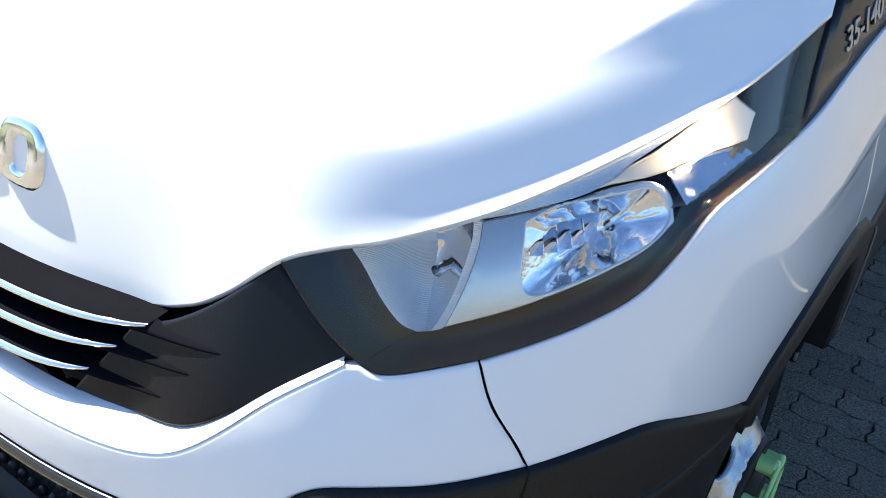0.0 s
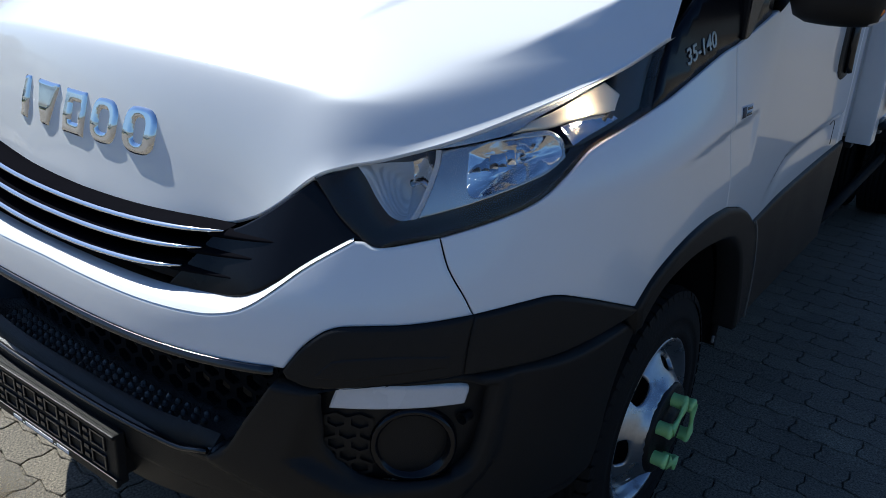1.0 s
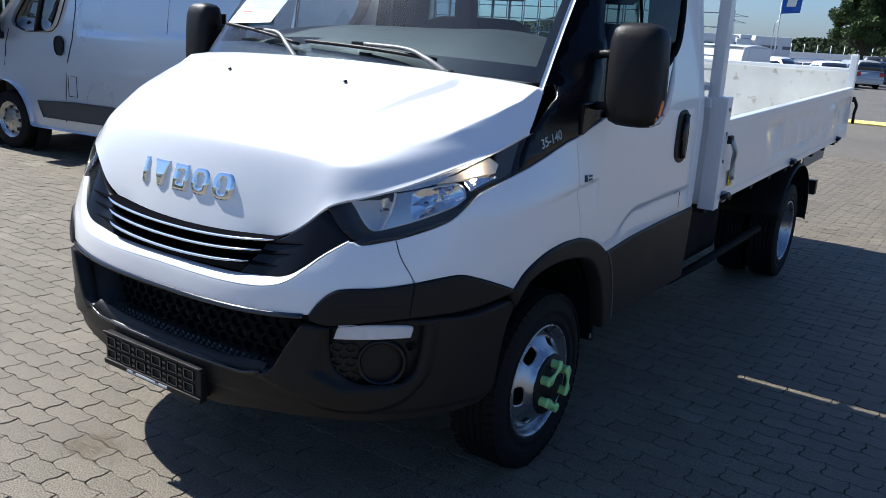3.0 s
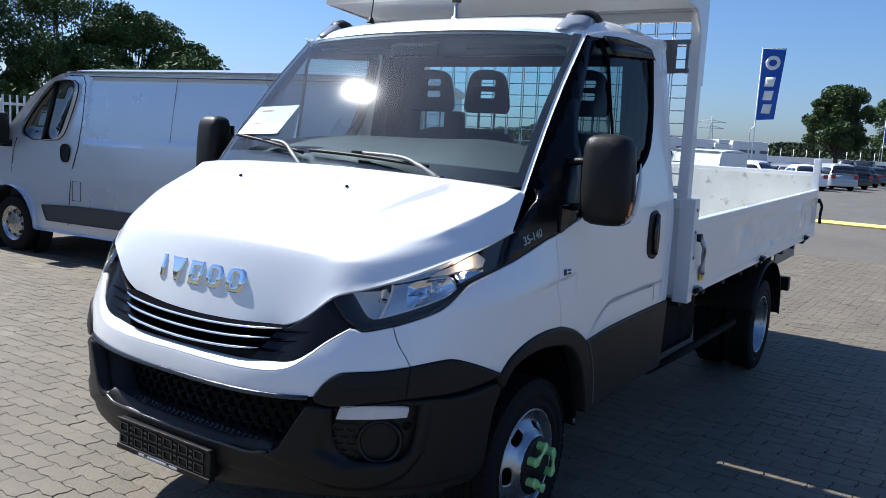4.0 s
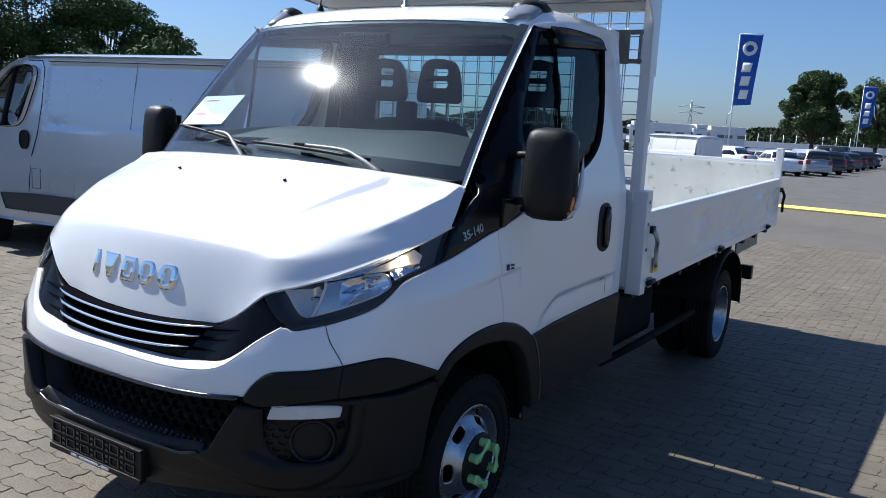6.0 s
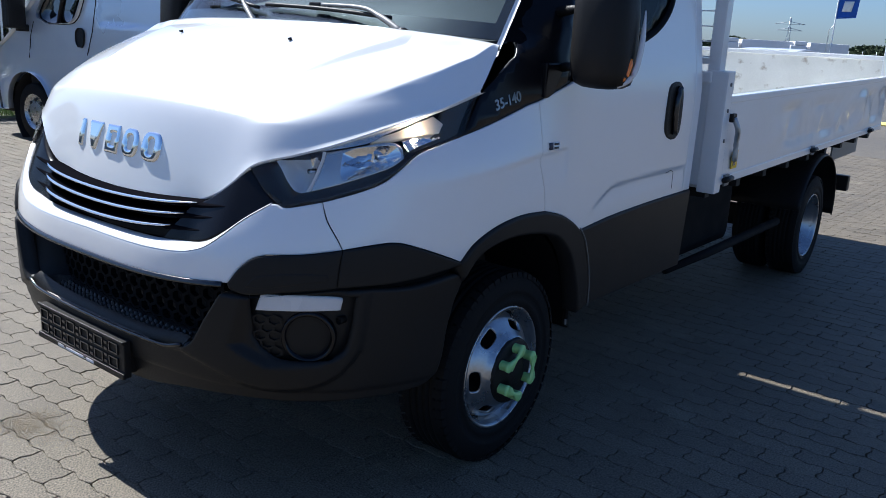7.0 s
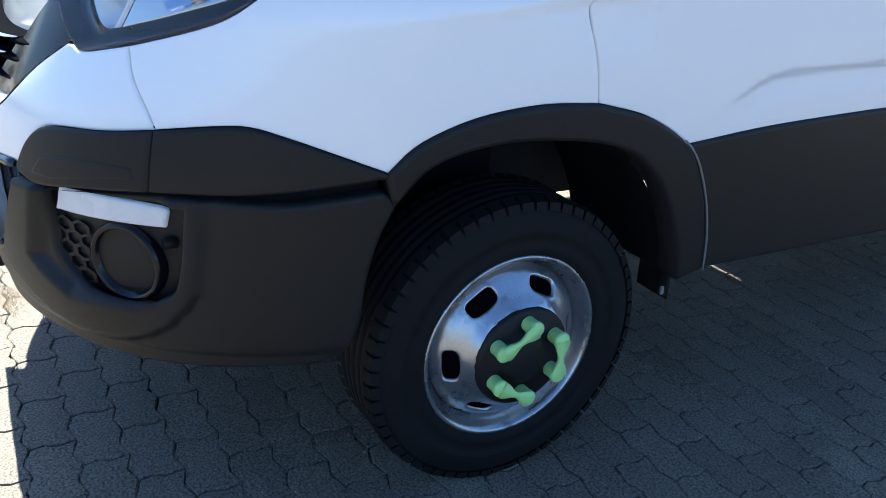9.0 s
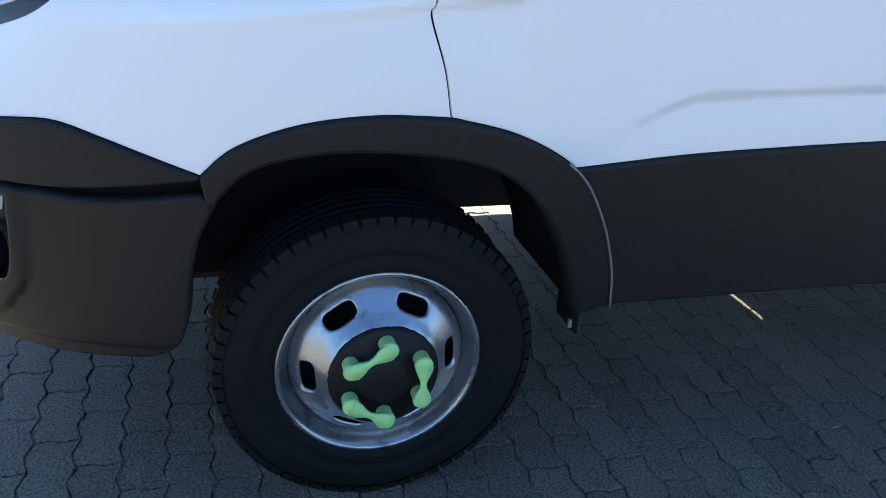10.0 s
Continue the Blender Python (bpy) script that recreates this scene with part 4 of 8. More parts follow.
def headlamp(s):
    lamp = empty("headlamp", parent=truck)
    outline = lamp_in[:-1] + lamp_corner[:-1] + lamp_low + lamp_top[::-1][:-1]
    lens = patch("lamp_lens", outline, LENS, lamp, off=0.001, thick=0.012, rim=0.004, step=0.02, side=s, label="clear polycarbonate headlamp lens")
    lens.visible_shadow = False
    patch("lamp_housing", outline, PILLARBLACK, lamp, off=-0.085, thick=0.002, rim=0, step=0.03, side=s)
    closed = outline + outline[:1]
    ribbon("lamp_wall", [skin(u, z, -0.004) for u, z in closed], [skin(u, z, -0.086) for u, z in closed], PILLARBLACK, lamp, n=1, side=s)
    # smoked bezel beside and under the reflectors
    left = even(smooth_line(BOWL_L, 5), 24)
    ribbon("lamp_bezel", [skin(u, z, -0.005) for u, z in even(lamp_in, 24)], [skin(u, z, -0.023) for u, z in left], BEZEL, lamp, n=10, bulge=-0.014, side=s)
    under = smooth_line(BODY_LOW, 5)[1:] + smooth_line([(0.990, 1.160), (1.022, 1.176), (1.082, 1.182), (1.094, 1.204)], 4)
    ribbon("lamp_bezel", [skin(u, z, -0.005) for u, z in even(lamp_corner + lamp_low, 60)], [skin(u, z, -0.023) for u, z in even([BOWL_L[-1], BOWL_R[-1]] + under, 60)], BEZEL, lamp, n=8, bulge=-0.008, side=s)
    # dipped-beam bowl: a deep wedge that narrows downwards, its far wall mirrored
    a, b = smooth_line(BOWL_L, 5), smooth_line(BOWL_R, 5)

    def bowl_at(i, t):
        f = i / (len(a) - 1)
        deep = 0.012 + 0.036 * math.sin(math.pi * min(f * 0.9 + 0.18, 1.0))
        k = math.sin(QUARTER * min(t / 0.70, 1)) ** 1.3 if t < 0.70 else 1 - ((t - 0.70) / 0.30) ** 1.6
        return skin(*between(a[i], b[i], t), -0.021 - deep * k)

    loft("low_beam_bowl", [[bowl_at(i, 0.70 * j / 12) for j in range(13)] for i in range(len(a))], RIBSATIN, lamp, "finely ribbed satin reflector", side=s, flip=True)
    loft("bowl_wall", [[bowl_at(i, 0.70 + 0.30 * j / 6) for j in range(7)] for i in range(len(a))], REFLECTOR, lamp, side=s, flip=True)
    # the upper cap takes a dark colour for the darkness mirrored in the bowl's top
    for i in (0, len(a) - 1):
        ts = [j / 14 for j in range(15)]
        ribbon("bowl_cap", [skin(*between(a[i], b[i], t), -0.019) for t in ts], [bowl_at(i, t) for t in ts], BEZEL if i == 0 else RIBSATIN, lamp, n=2, side=s)
    ribbon("reflector_fold", [skin(u, z, -0.019) for u, z in smooth_line(BOWL_R, 5)], [skin(u, z, -0.022) for u, z in smooth_line(FOLD_R, 5)], RIBSATIN, lamp, n=4, bulge=0.001, side=s)
    body = smooth_line(BODY_LOW, 4) + smooth_line(BODY_TOP[::-1], 4)[1:] + smooth_line(FOLD_R, 3)[1:-1]
    hole = smooth_line(HIGH + HIGH[:1], 4)[:-1]
    patch("reflector_body", body, SATIN, lamp, off=-0.022, step=0.014, side=s, rim=0.002, thick=0.012, holes=(hole,), label="satin silver reflector body")
    # main-beam bowl with upright mirror facets, leaning to the sky
    mid = (0.895, 1.134)
    rows = []
    for k in range(9):
        r = k / 8
        row = []
        for j, p in enumerate(hole):
            u, z = between(mid, p, r)
            v = (u - 0.80) / 0.030
            row.append(skin(u, z, -0.024 - 0.036 * (1 - r * r) + 0.007 * (v - math.floor(v)) * (1 - r**4)))
        rows.append(row)
    loft("high_beam_bowl", rows, REFLECTOR, lamp, "mirrored main-beam reflector", close=True, side=s)
    for k in range(5):
        u0 = 0.804 + 0.0150 * k
        lo, hi = 1.114 + 0.0030 * k, 1.1490 + 0.0036 * k - 0.004 * (k % 2)
        us = (u0, u0 + 0.0035, u0 + 0.0075, u0 + 0.0115, u0 + 0.0147)
        up = [skin(u, hi + 0.10 * (u - u0), -0.048 + 0.0012 * math.sin(math.pi * (u - u0) / 0.0147)) for u in us]
        dn = [skin(u, lo, -0.022 + 0.0012 * math.sin(math.pi * (u - u0) / 0.0147)) for u in us]
        ribbon("mirror_facet", up, dn, CHROME, lamp, n=4, side=s)
    # turn lamp: a long satin wedge along the top, pleated mirrors under it, and its bulb with the added glow
    patch("turn_lamp_body", TURN, WARMSATIN, lamp, off=-0.016, step=0.014, side=s, rim=0.003, thick=0.012, label="satin turn lamp reflector")
    pt, pl = even(smooth_line(PLEAT_TOP, 6), 15), even(smooth_line(PLEAT_LOW, 6), 15)
    ribbon("turn_lamp_facet", [skin(u, z, -0.024 - 0.002 * (j % 2)) for j, (u, z) in enumerate(pt)], [skin(u, z, -0.010 - 0.005 * (j % 2)) for j, (u, z) in enumerate(pl)], CHROME, lamp, n=2, side=s)
    c = Matrix.Diagonal((s, 1, 1)) @ skin(*on(0.914, -0.468, 1.206), -0.008)
    vs, fs = lathe([(-0.012, 0.003), (-0.006, 0.0065), (0.004, 0.007), (0.009, 0.005), (0.011, 0)], "y", c, 14)
    obj("turn_lamp_bulb", vs, fs, BULB, lamp, "bulb with an added warm glow")
    # rear corner of the housing and the bright toothed brow along the top
    patch("lamp_rear_cover", [on(*p) for p in [(0.922, -0.36, 1.268), (0.948, -0.235, 1.312), (0.966, -0.33, 1.198), (0.955, -0.41, 1.176), (0.934, -0.495, 1.152), (0.921, -0.53, 1.150), (0.945, -0.42, 1.196), (0.944, -0.385, 1.228)]], REARCOVER, lamp, off=-0.018, step=0.014, side=s, rim=0.003)
    bt, bl = even([(u, z - 0.005) for u, z in lamp_top[3:-9]], 91), even(smooth_line(BROW_LOW, 6), 91)
    ribbon("lamp_brow", [skin(u, z, -0.007 - 0.0016 * (j % 2)) for j, (u, z) in enumerate(bt)], [skin(u, z, -0.016) for u, z in bl], SATIN, lamp, n=3, bulge=0.001, side=s)
    for u, z, d in ((0.722, 1.100, -0.050), (0.912, 1.146, -0.045)):
        c = Matrix.Diagonal((s, 1, 1)) @ skin(u, z, d)
        vs, fs = lathe([(-0.022, 0.007), (0.008, 0.007), (0.012, 0.004), (0.013, 0)], "y", c, 12)
        obj("bulb_cap", vs, fs, CHROME, lamp)


for s in SIDES:
    headlamp(s)

# doors, sills, black glazing band
CAB_END = 1.40
clad_top = smooth_line([sy(0.362, 0.806), sy(0.60, 0.826), sy(0.85, 0.838), sy(1.10, 0.846), sy(CAB_END, 0.852)], 4)
SIDE_X = lambda y, z: half(z) - taper(y, z)  # noqa: E731


def door_press(p, q):
    """The pressed line on the lower door: a soft step that climbs and then runs level."""
    p = wing_press(p, q)
    line = float(np.interp(p.y, [0.36, 0.414, 0.495, 0.55, 0.581, 0.62, 0.66, 0.724, 0.959, 1.4], [0.85, 0.876, 0.916, 0.942, 0.954, 0.962, 0.965, 0.968, 0.975, 0.985]))
    k = ease((p.y - 0.40) / 0.22)
    return p - q * 0.008 * k * ease((line - p.z) / 0.026) * (0.4 + 0.6 * ease((p.z - (line - 0.09)) / 0.06))


for s in SIDES:
    door = empty("cab_door", parent=truck)
    outline = door_front + [sy(0.11, 1.308)] + glass_low + win_top[1:] + [sy(0.555, 2.138), sy(0.60, 2.157), sy(0.66, 2.170), sy(1.0, 2.191), sy(1.27, 2.206), sy(1.303, 2.198), sy(1.318, 2.17), sy(1.318, 0.85)] + clad_top[::-1][4:] + [q for q in arch_out_b[::-1] if q[1] > 0.807][:-1]
    patch("door_panel", outline, PAINT, door, side=s, step=0.0125, rim=0.0022, gap=0.0024, warp=door_press, label="white painted cab door")
    patch("corner_pillar", [sy(1.322, 0.852), sy(CAB_END, 0.852), sy(CAB_END, 2.19), sy(1.36, 2.225), sy(1.322, 2.22)], PAINT, truck, side=s, step=0.03, rim=0.006, thick=0.05, gap=0.002)
    patch("sill_cladding", arch_out_b[::-1][:-10] + clad_top + [sy(CAB_END, 0.485), sy(0.9, 0.487)], PLASTIC, truck, off=0.008, side=s, rim=0.006, thick=0.06, label="black plastic sill cladding")
    # black glossy quarter from the headlamp to the side window
    quarter = smooth_line([sy(0.27, 1.60), sy(0.275, 1.67), sy(0.335, 1.785), sy(0.495, 2.005), sy(0.583, 2.12)], 3)
    front_low = [q for q in glass_low if QUARTER + 0.24 <= q[0] <= QUARTER + 0.61]
    patch("pillar_cover", band_low[::-1] + [sy(0.11, 1.308)] + smooth_line([sy(0.17, 1.33), sy(0.21, 1.345)], 3) + quarter + [sy(0.64, 2.136), sy(0.555, 2.136), sy(0.54, 2.142), sy(0.268, 1.80), sy(-0.012, 1.468), sy(-0.055, 1.425), sy(-0.205, 1.315)], PILLARBLACK, truck, off=-0.004, side=s, step=0.03, rim=0.0, label="black pillar cover")
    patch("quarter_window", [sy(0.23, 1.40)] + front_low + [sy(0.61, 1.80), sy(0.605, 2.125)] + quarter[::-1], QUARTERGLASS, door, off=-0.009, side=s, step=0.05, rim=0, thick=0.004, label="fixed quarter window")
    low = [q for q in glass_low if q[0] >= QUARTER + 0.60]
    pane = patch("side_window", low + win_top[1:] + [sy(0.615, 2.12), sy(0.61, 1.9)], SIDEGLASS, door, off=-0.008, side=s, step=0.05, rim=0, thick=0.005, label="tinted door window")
    flip = Matrix.Diagonal((s, 1, 1))
    seal = [flip @ skin(u, z, -0.010) for u, z in front_low + low + win_top[1:]]
    rod("window_seal", seal, 0.015, MATBLACK, door, 8)
    rod("inner_trim", [flip @ skin(u, z, -0.045) for u, z in front_low + low + win_top[1:]], 0.024, MATBLACK, door, 8)
    # rain deflector over the window
    a = [flip @ skin(u, z + 0.002, 0.005) for u, z in win_top]
    b = [flip @ skin(u, min(2.052 + 0.046 * (u - QUARTER - 0.60) / 0.565, z - 0.004), 0.012) for u, z in win_top]
    ribbon("rain_deflector", a, b, PILLARBLACK, door, n=2, thick=0.003)
    patch("door_post", [sy(0.612, 1.45), sy(0.630, 1.46), sy(0.630, 1.75), sy(0.630, 1.95), sy(0.626, 2.12), sy(0.604, 2.12), sy(0.608, 1.95), sy(0.612, 1.75)], FLATBLACK, door, off=-0.003, side=s, step=0.04, rim=0.002, thick=0.006)
    # handle in a recess
    patch("door_handle", smooth_line([sy(1.055, 1.115), sy(1.02, 1.15), sy(1.015, 1.25), sy(1.03, 1.325), sy(1.08, 1.347), sy(1.145, 1.345), sy(1.175, 1.31), sy(1.185, 1.22), sy(1.18, 1.14), sy(1.15, 1.107), sy(1.10, 1.103)], 3), PLASTIC, door, off=0.007, side=s, rim=0.007, thick=0.02, step=0.015, label="black door handle")
    rod("handle_grip", [flip @ skin(*sy(y, z), 0.016) for y, z in smooth_line([(1.10, 1.13), (1.085, 1.20), (1.085, 1.27), (1.11, 1.325)], 4)], 0.014, GLOSSBLACK, door, 8)
    # small flap mark near the sill
    rod("flap_mark", [flip @ skin(*sy(y, z), 0.001) for y, z in ((1.10, 0.958), (1.15, 0.966), (1.175, 0.955), (1.18, 0.88))], 0.0012, PLASTIC, door, 5)
    # mirror
    mirror = empty("door_mirror", parent=truck)
    cx, cy = 1.155, 0.165
    rows = []
    for z, kx, ky in ((1.338, 0.30, 0.3), (1.342, 0.62, 0.62), (1.355, 0.86, 0.85), (1.39, 0.98, 0.96), (1.46, 1.0, 1.0), (1.56, 0.99, 0.98), (1.64, 0.96, 0.92), (1.675, 0.86, 0.80), (1.69, 0.66, 0.58), (1.697, 0.3, 0.3)):
        row = []
        for k in range(28):
            t = 2 * math.pi * k / 28
            c, sn = math.cos(t), math.sin(t)
            e = 0.62
            px = 0.098 * kx * math.copysign(abs(c) ** e, c)
            py = 0.085 * ky * math.copysign(abs(sn) ** e, sn) * (1.0 if sn < 0 else 0.75)
            row.append((s * (cx + px + 0.03 * (1.6 - z)), cy + py + 0.12 * px, z))
        rows.append(row)
    loft("mirror_housing", rows, PLASTIC, mirror, close=True, side=1, label="black mirror housing")
    strip = smooth_line([(cx + 0.066, cy - 0.030, 1.352), (cx + 0.094, cy - 0.006, 1.372), (cx + 0.107, cy + 0.010, 1.41), (cx + 0.111, cy + 0.022, 1.47), (cx + 0.108, cy + 0.034, 1.53), (cx + 0.103, cy + 0.044, 1.59)], 4)
    line = [(s * x, y, z) for x, y, z in strip]
    rod("mirror_turn_lamp", [(x - s * 0.010, y - 0.018, z) for x, y, z in line[3:11]], [0.006, 0.010, 0.012, 0.012, 0.012, 0.011, 0.010, 0.006], AMBER, mirror, 10, "amber turn lamp")
    rod("mirror_edge", [(x * 1.004, y + 0.004, z) for x, y, z in line], [0.010] * (len(line) - 6) + [0.009, 0.008, 0.0065, 0.005, 0.0035, 0.002], LENSWHITE, mirror, 7, "clear lamp edge")
    for z in (1.40, 1.585):
        rod("mirror_arm", [(s * 0.945, 0.20, z - 0.01), (s * 1.03, 0.165, z), (s * 1.08, 0.165, z)], [0.020, 0.015, 0.016], PLASTIC, mirror, 8)
    block("mirror_foot", (-0.012, -0.06, -0.065), (0.012, 0.05, 0.05), PILLARBLACK, mirror, 0.006, m=Matrix.Translation((s * 0.995, 0.13, 1.36)))
    block("mirror_glass", (cx - 0.08, cy + 0.060, 1.38) if s > 0 else (-cx - 0.08, cy + 0.060, 1.38), (cx + 0.08, cy + 0.066, 1.65) if s > 0 else (-cx + 0.08, cy + 0.066, 1.65), CHROME, mirror, 0.002)

BADGEGREY = material("figure_metal", (0.34, 0.35, 0.36), 0.32, metal=1.0)
# model figures on the black quarter
def figures(text, height, y, z, tilt, mat, parent, deep=0.0010):
    cu = bpy.data.curves.new("figures", "FONT")
    cu.body, cu.size, cu.extrude, cu.bevel_depth = text, height, deep, 0.0006
    cu.align_x, cu.shear, cu.offset = "LEFT", 0.12, 0.0004
    tmp = new("figures", cu)
    me = bpy.data.meshes.new_from_object(tmp.evaluated_get(bpy.context.evaluated_depsgraph_get()))
    bpy.data.objects.remove(tmp)
    me.materials.append(mat)
    ob = new("model_lettering", me)
    nn = skin_normal(*sy(y + 0.09, z))
    along = (skin(*sy(y + 0.17, z + 0.17 * tilt), 0) - skin(*sy(y, z), 0)).normalized()
    up = nn.cross(along)
    m = Matrix((along, up, nn)).transposed().to_4x4()
    m.translation = skin(*sy(y, z), -0.0035)
    ob.matrix_world = m
    ob.parent = parent
    return ob


figures("35-140", 0.046, -0.16, 1.258, 0.26, BADGEGREY, truck)

# dealer sticker: blue field and plain bars
stick = empty("door_sticker", parent=truck)
def tile(name, y0, y1, z0, z1, mat, off=0.0015):
    patch(name, [sy(y0, z0), sy(y1, z0), sy(y1, z1), sy(y0, z1)], mat, stick, off=off, thick=0.001, rim=0, step=0.05)
tile("sticker_base", 0.092, 0.160, 1.122, 1.150, WHITEINK)
tile("dark_field", 0.094, 0.119, 1.124, 1.148, NAVY, 0.0022)
tile("dark_bar", 0.125, 0.156, 1.139, 1.146, GLOSSBLACK, 0.0022)
tile("dark_bar", 0.125, 0.156, 1.126, 1.133, GLOSSBLACK, 0.0022)

# windscreen, pillars and roof
WS_BASE = [(0, -0.125, 1.492), (0.3, -0.118, 1.490), (0.6, -0.095, 1.484), (0.78, -0.068, 1.478), (0.882, -0.040, 1.473)]
WS_TOP = [(0, 0.490, 2.180), (0.3, 0.494, 2.177), (0.6, 0.508, 2.165), (0.74, 0.520, 2.153), (0.824, 0.534, 2.141)]
wb, wt = smooth_line(WS_BASE, 5), smooth_line(WS_TOP, 5)
wb = [(-x, y, z) for x, y, z in wb[:0:-1]] + wb
wt = [(-x, y, z) for x, y, z in wt[:0:-1]] + wt


def ws_point(i, t, off=0.0):
    p = Vector(wb[i]).lerp(Vector(wt[i]), t)
    n = Vector((0, -0.755, 0.655))
    return p + n * (0.022 * math.sin(math.pi * t) + off)


rows = [[ws_point(i, j / 14) for i in range(len(wb))] for j in range(15)]
loft("windscreen", rows, GLASS, truck, "curved laminated windscreen")
# black printed edge of the screen
for t0, t1 in ((0.0, 0.075), (0.955, 1.0)):
    loft("screen_border", [[ws_point(i, t0 + (t1 - t0) * k / 2, -0.006) for i in range(len(wb))] for k in range(3)], GLOSSBLACK, truck)
nn = len(wb) - 1
for s, i0, i1 in ((1, nn - 2, nn), (-1, 0, 2)):
    loft("screen_border", [[ws_point(i, j / 14, -0.006) for i in range(i0, i1 + 1)] for j in range(15)], GLOSSBLACK, truck)
for s in SIDES:
    edge = [ws_point(nn, j / 14, 0.002) for j in range(-1, 15)]
    mid = [skin(*sy(-0.012 + 0.574 * j / 14, 1.470 + 0.668 * j / 14), -0.003) for j in range(-1, 15)]
    inner = [skin(*sy(0.025 + 0.574 * j / 14, 1.462 + 0.668 * j / 14), -0.007) for j in range(-1, 15)]
    white = [a + Vector((0.016 if s > 0 else 0.010, 0.006, -0.003)) for a in edge]
    ribbon("pillar_strip", edge, white, PAINT, truck, n=3, side=s, bulge=0.003, label="white painted windscreen pillar edge")
    flip = Matrix.Diagonal((s, 1, 1))
    loft("pillar_fill", [[flip @ (p - Vector((0, 0, 0.003))) for p in white[1:]], [flip @ a.lerp(b, 0.5) for a, b in zip(white[1:], mid[1:])], [flip @ p for p in mid[1:]], [flip @ p for p in inner[1:]]], FLATBLACK, truck)
# scuttle under the screen
rows = []
for k in range(5):
    rows.append([(x, -0.215 + 0.11 * k / 4 + 0.075 * (abs(x) / 0.88) ** 2.2, 1.474 - 0.012 * math.sin(math.pi * k / 4) - 0.032 * (abs(x) / 0.9) ** 2) for x in np.linspace(-0.88, 0.88, 25)])
loft("scuttle", rows, PLASTIC, truck)

# wipers
for piv, knee, end, tip, heel in (((0.576, -0.165, 1.478), (0.33, -0.108, 1.552), (0.084, -0.097, 1.562), (-0.204, -0.092, 1.555), (0.483, -0.121, 1.523)),
                                  ((-0.186, -0.165, 1.478), (-0.376, -0.085, 1.578), (-0.502, -0.070, 1.590), (-0.744, -0.048, 1.604), (-0.236, -0.105, 1.541))):
    wiper = empty("wiper", parent=truck)
    piv, knee, end = Vector(piv), Vector(knee), Vector(end)
    arm = smooth_line([piv, piv.lerp(knee, 0.5) + Vector((0, -0.008, 0.012)), knee + Vector((0, -0.006, 0.004)), end], 4)
    rod("wiper_arm", arm, [0.011] * 5 + [0.008] * (len(arm) - 5), GREYPLATE, wiper, 7)
    vs, fs = lathe([(-0.02, 0.018), (0.01, 0.018), (0.016, 0.010), (0.017, 0)], "z", piv, 14)
    obj("wiper_pivot", vs, fs, PLASTIC, wiper)
    rod("wiper_blade", [Vector(tip).lerp(Vector(heel), k / 10) + Vector((0, -0.002, 0.002 + 0.006 * math.sin(math.pi * k / 10))) for k in range(11)], 0.008, PLASTIC, wiper, 6)
    block("blade_clip", (-0.03, -0.011, -0.008), (0.03, 0.009, 0.008), PLASTIC, wiper, 0.004, m=Matrix.Translation(end))

# paper sheet behind the glass
sheet = empty("price_sheet", parent=truck)
pc = Matrix.Translation((-0.655, 0.075, 1.688)) @ Euler((radians(44), radians(-3), radians(-3))).to_matrix().to_4x4()
block("paper_sheet", (-0.148, -0.105, -0.001), (0.148, 0.105, 0.001), PAPER, sheet, 0, m=pc, label="white paper sheet")
for k, (w, mt) in enumerate(((0.09, RED), (0.19, PAPER), (0.12, GREYPLATE), (0.07, RED), (0.15, GREYPLATE))):
    if mt is not PAPER:
        block("printed_bar", (-0.10, 0.065 - 0.033 * k, 0.0012), (-0.10 + w, 0.073 - 0.033 * k, 0.0022), mt, sheet, 0, m=pc)

# roof
rows = []
ys = [0.475, 0.485, 0.50, 0.53, 0.58, 0.66, 0.78, 0.95, 1.15, 1.30, 1.37, 1.40, 1.41, 1.412]
zs = [-0.012, 0.0, 0.018, 0.036, 0.055, 0.075, 0.088, 0.096, 0.098, 0.094, 0.085, 0.066, 0.03, -0.05]
for y, dz in zip(ys, zs):
    row = []
    for k in range(41):
        t = -1 + 2 * k / 40
        w = 0.815 + 0.085 * ease((y - 0.45) / 0.3)
        x = w * t
        base = 2.178 - 0.034 * abs(t) ** 2.4 * (1 - 0.5 * ease((y - 0.5) / 0.4))
        z = base + dz * (1 - 0.35 * abs(t) ** 6)
        yy = y + 0.045 * abs(t) ** 2.2 * (1 - ease((y - 0.5) / 0.5))
        if abs(t) > 0.93:
            z -= 0.05 * ((abs(t) - 0.93) / 0.07) ** 1.6
        row.append((x, yy, z))
    rows.append(row)
loft("cab_roof", rows, PAINT, truck, "white painted cab roof")
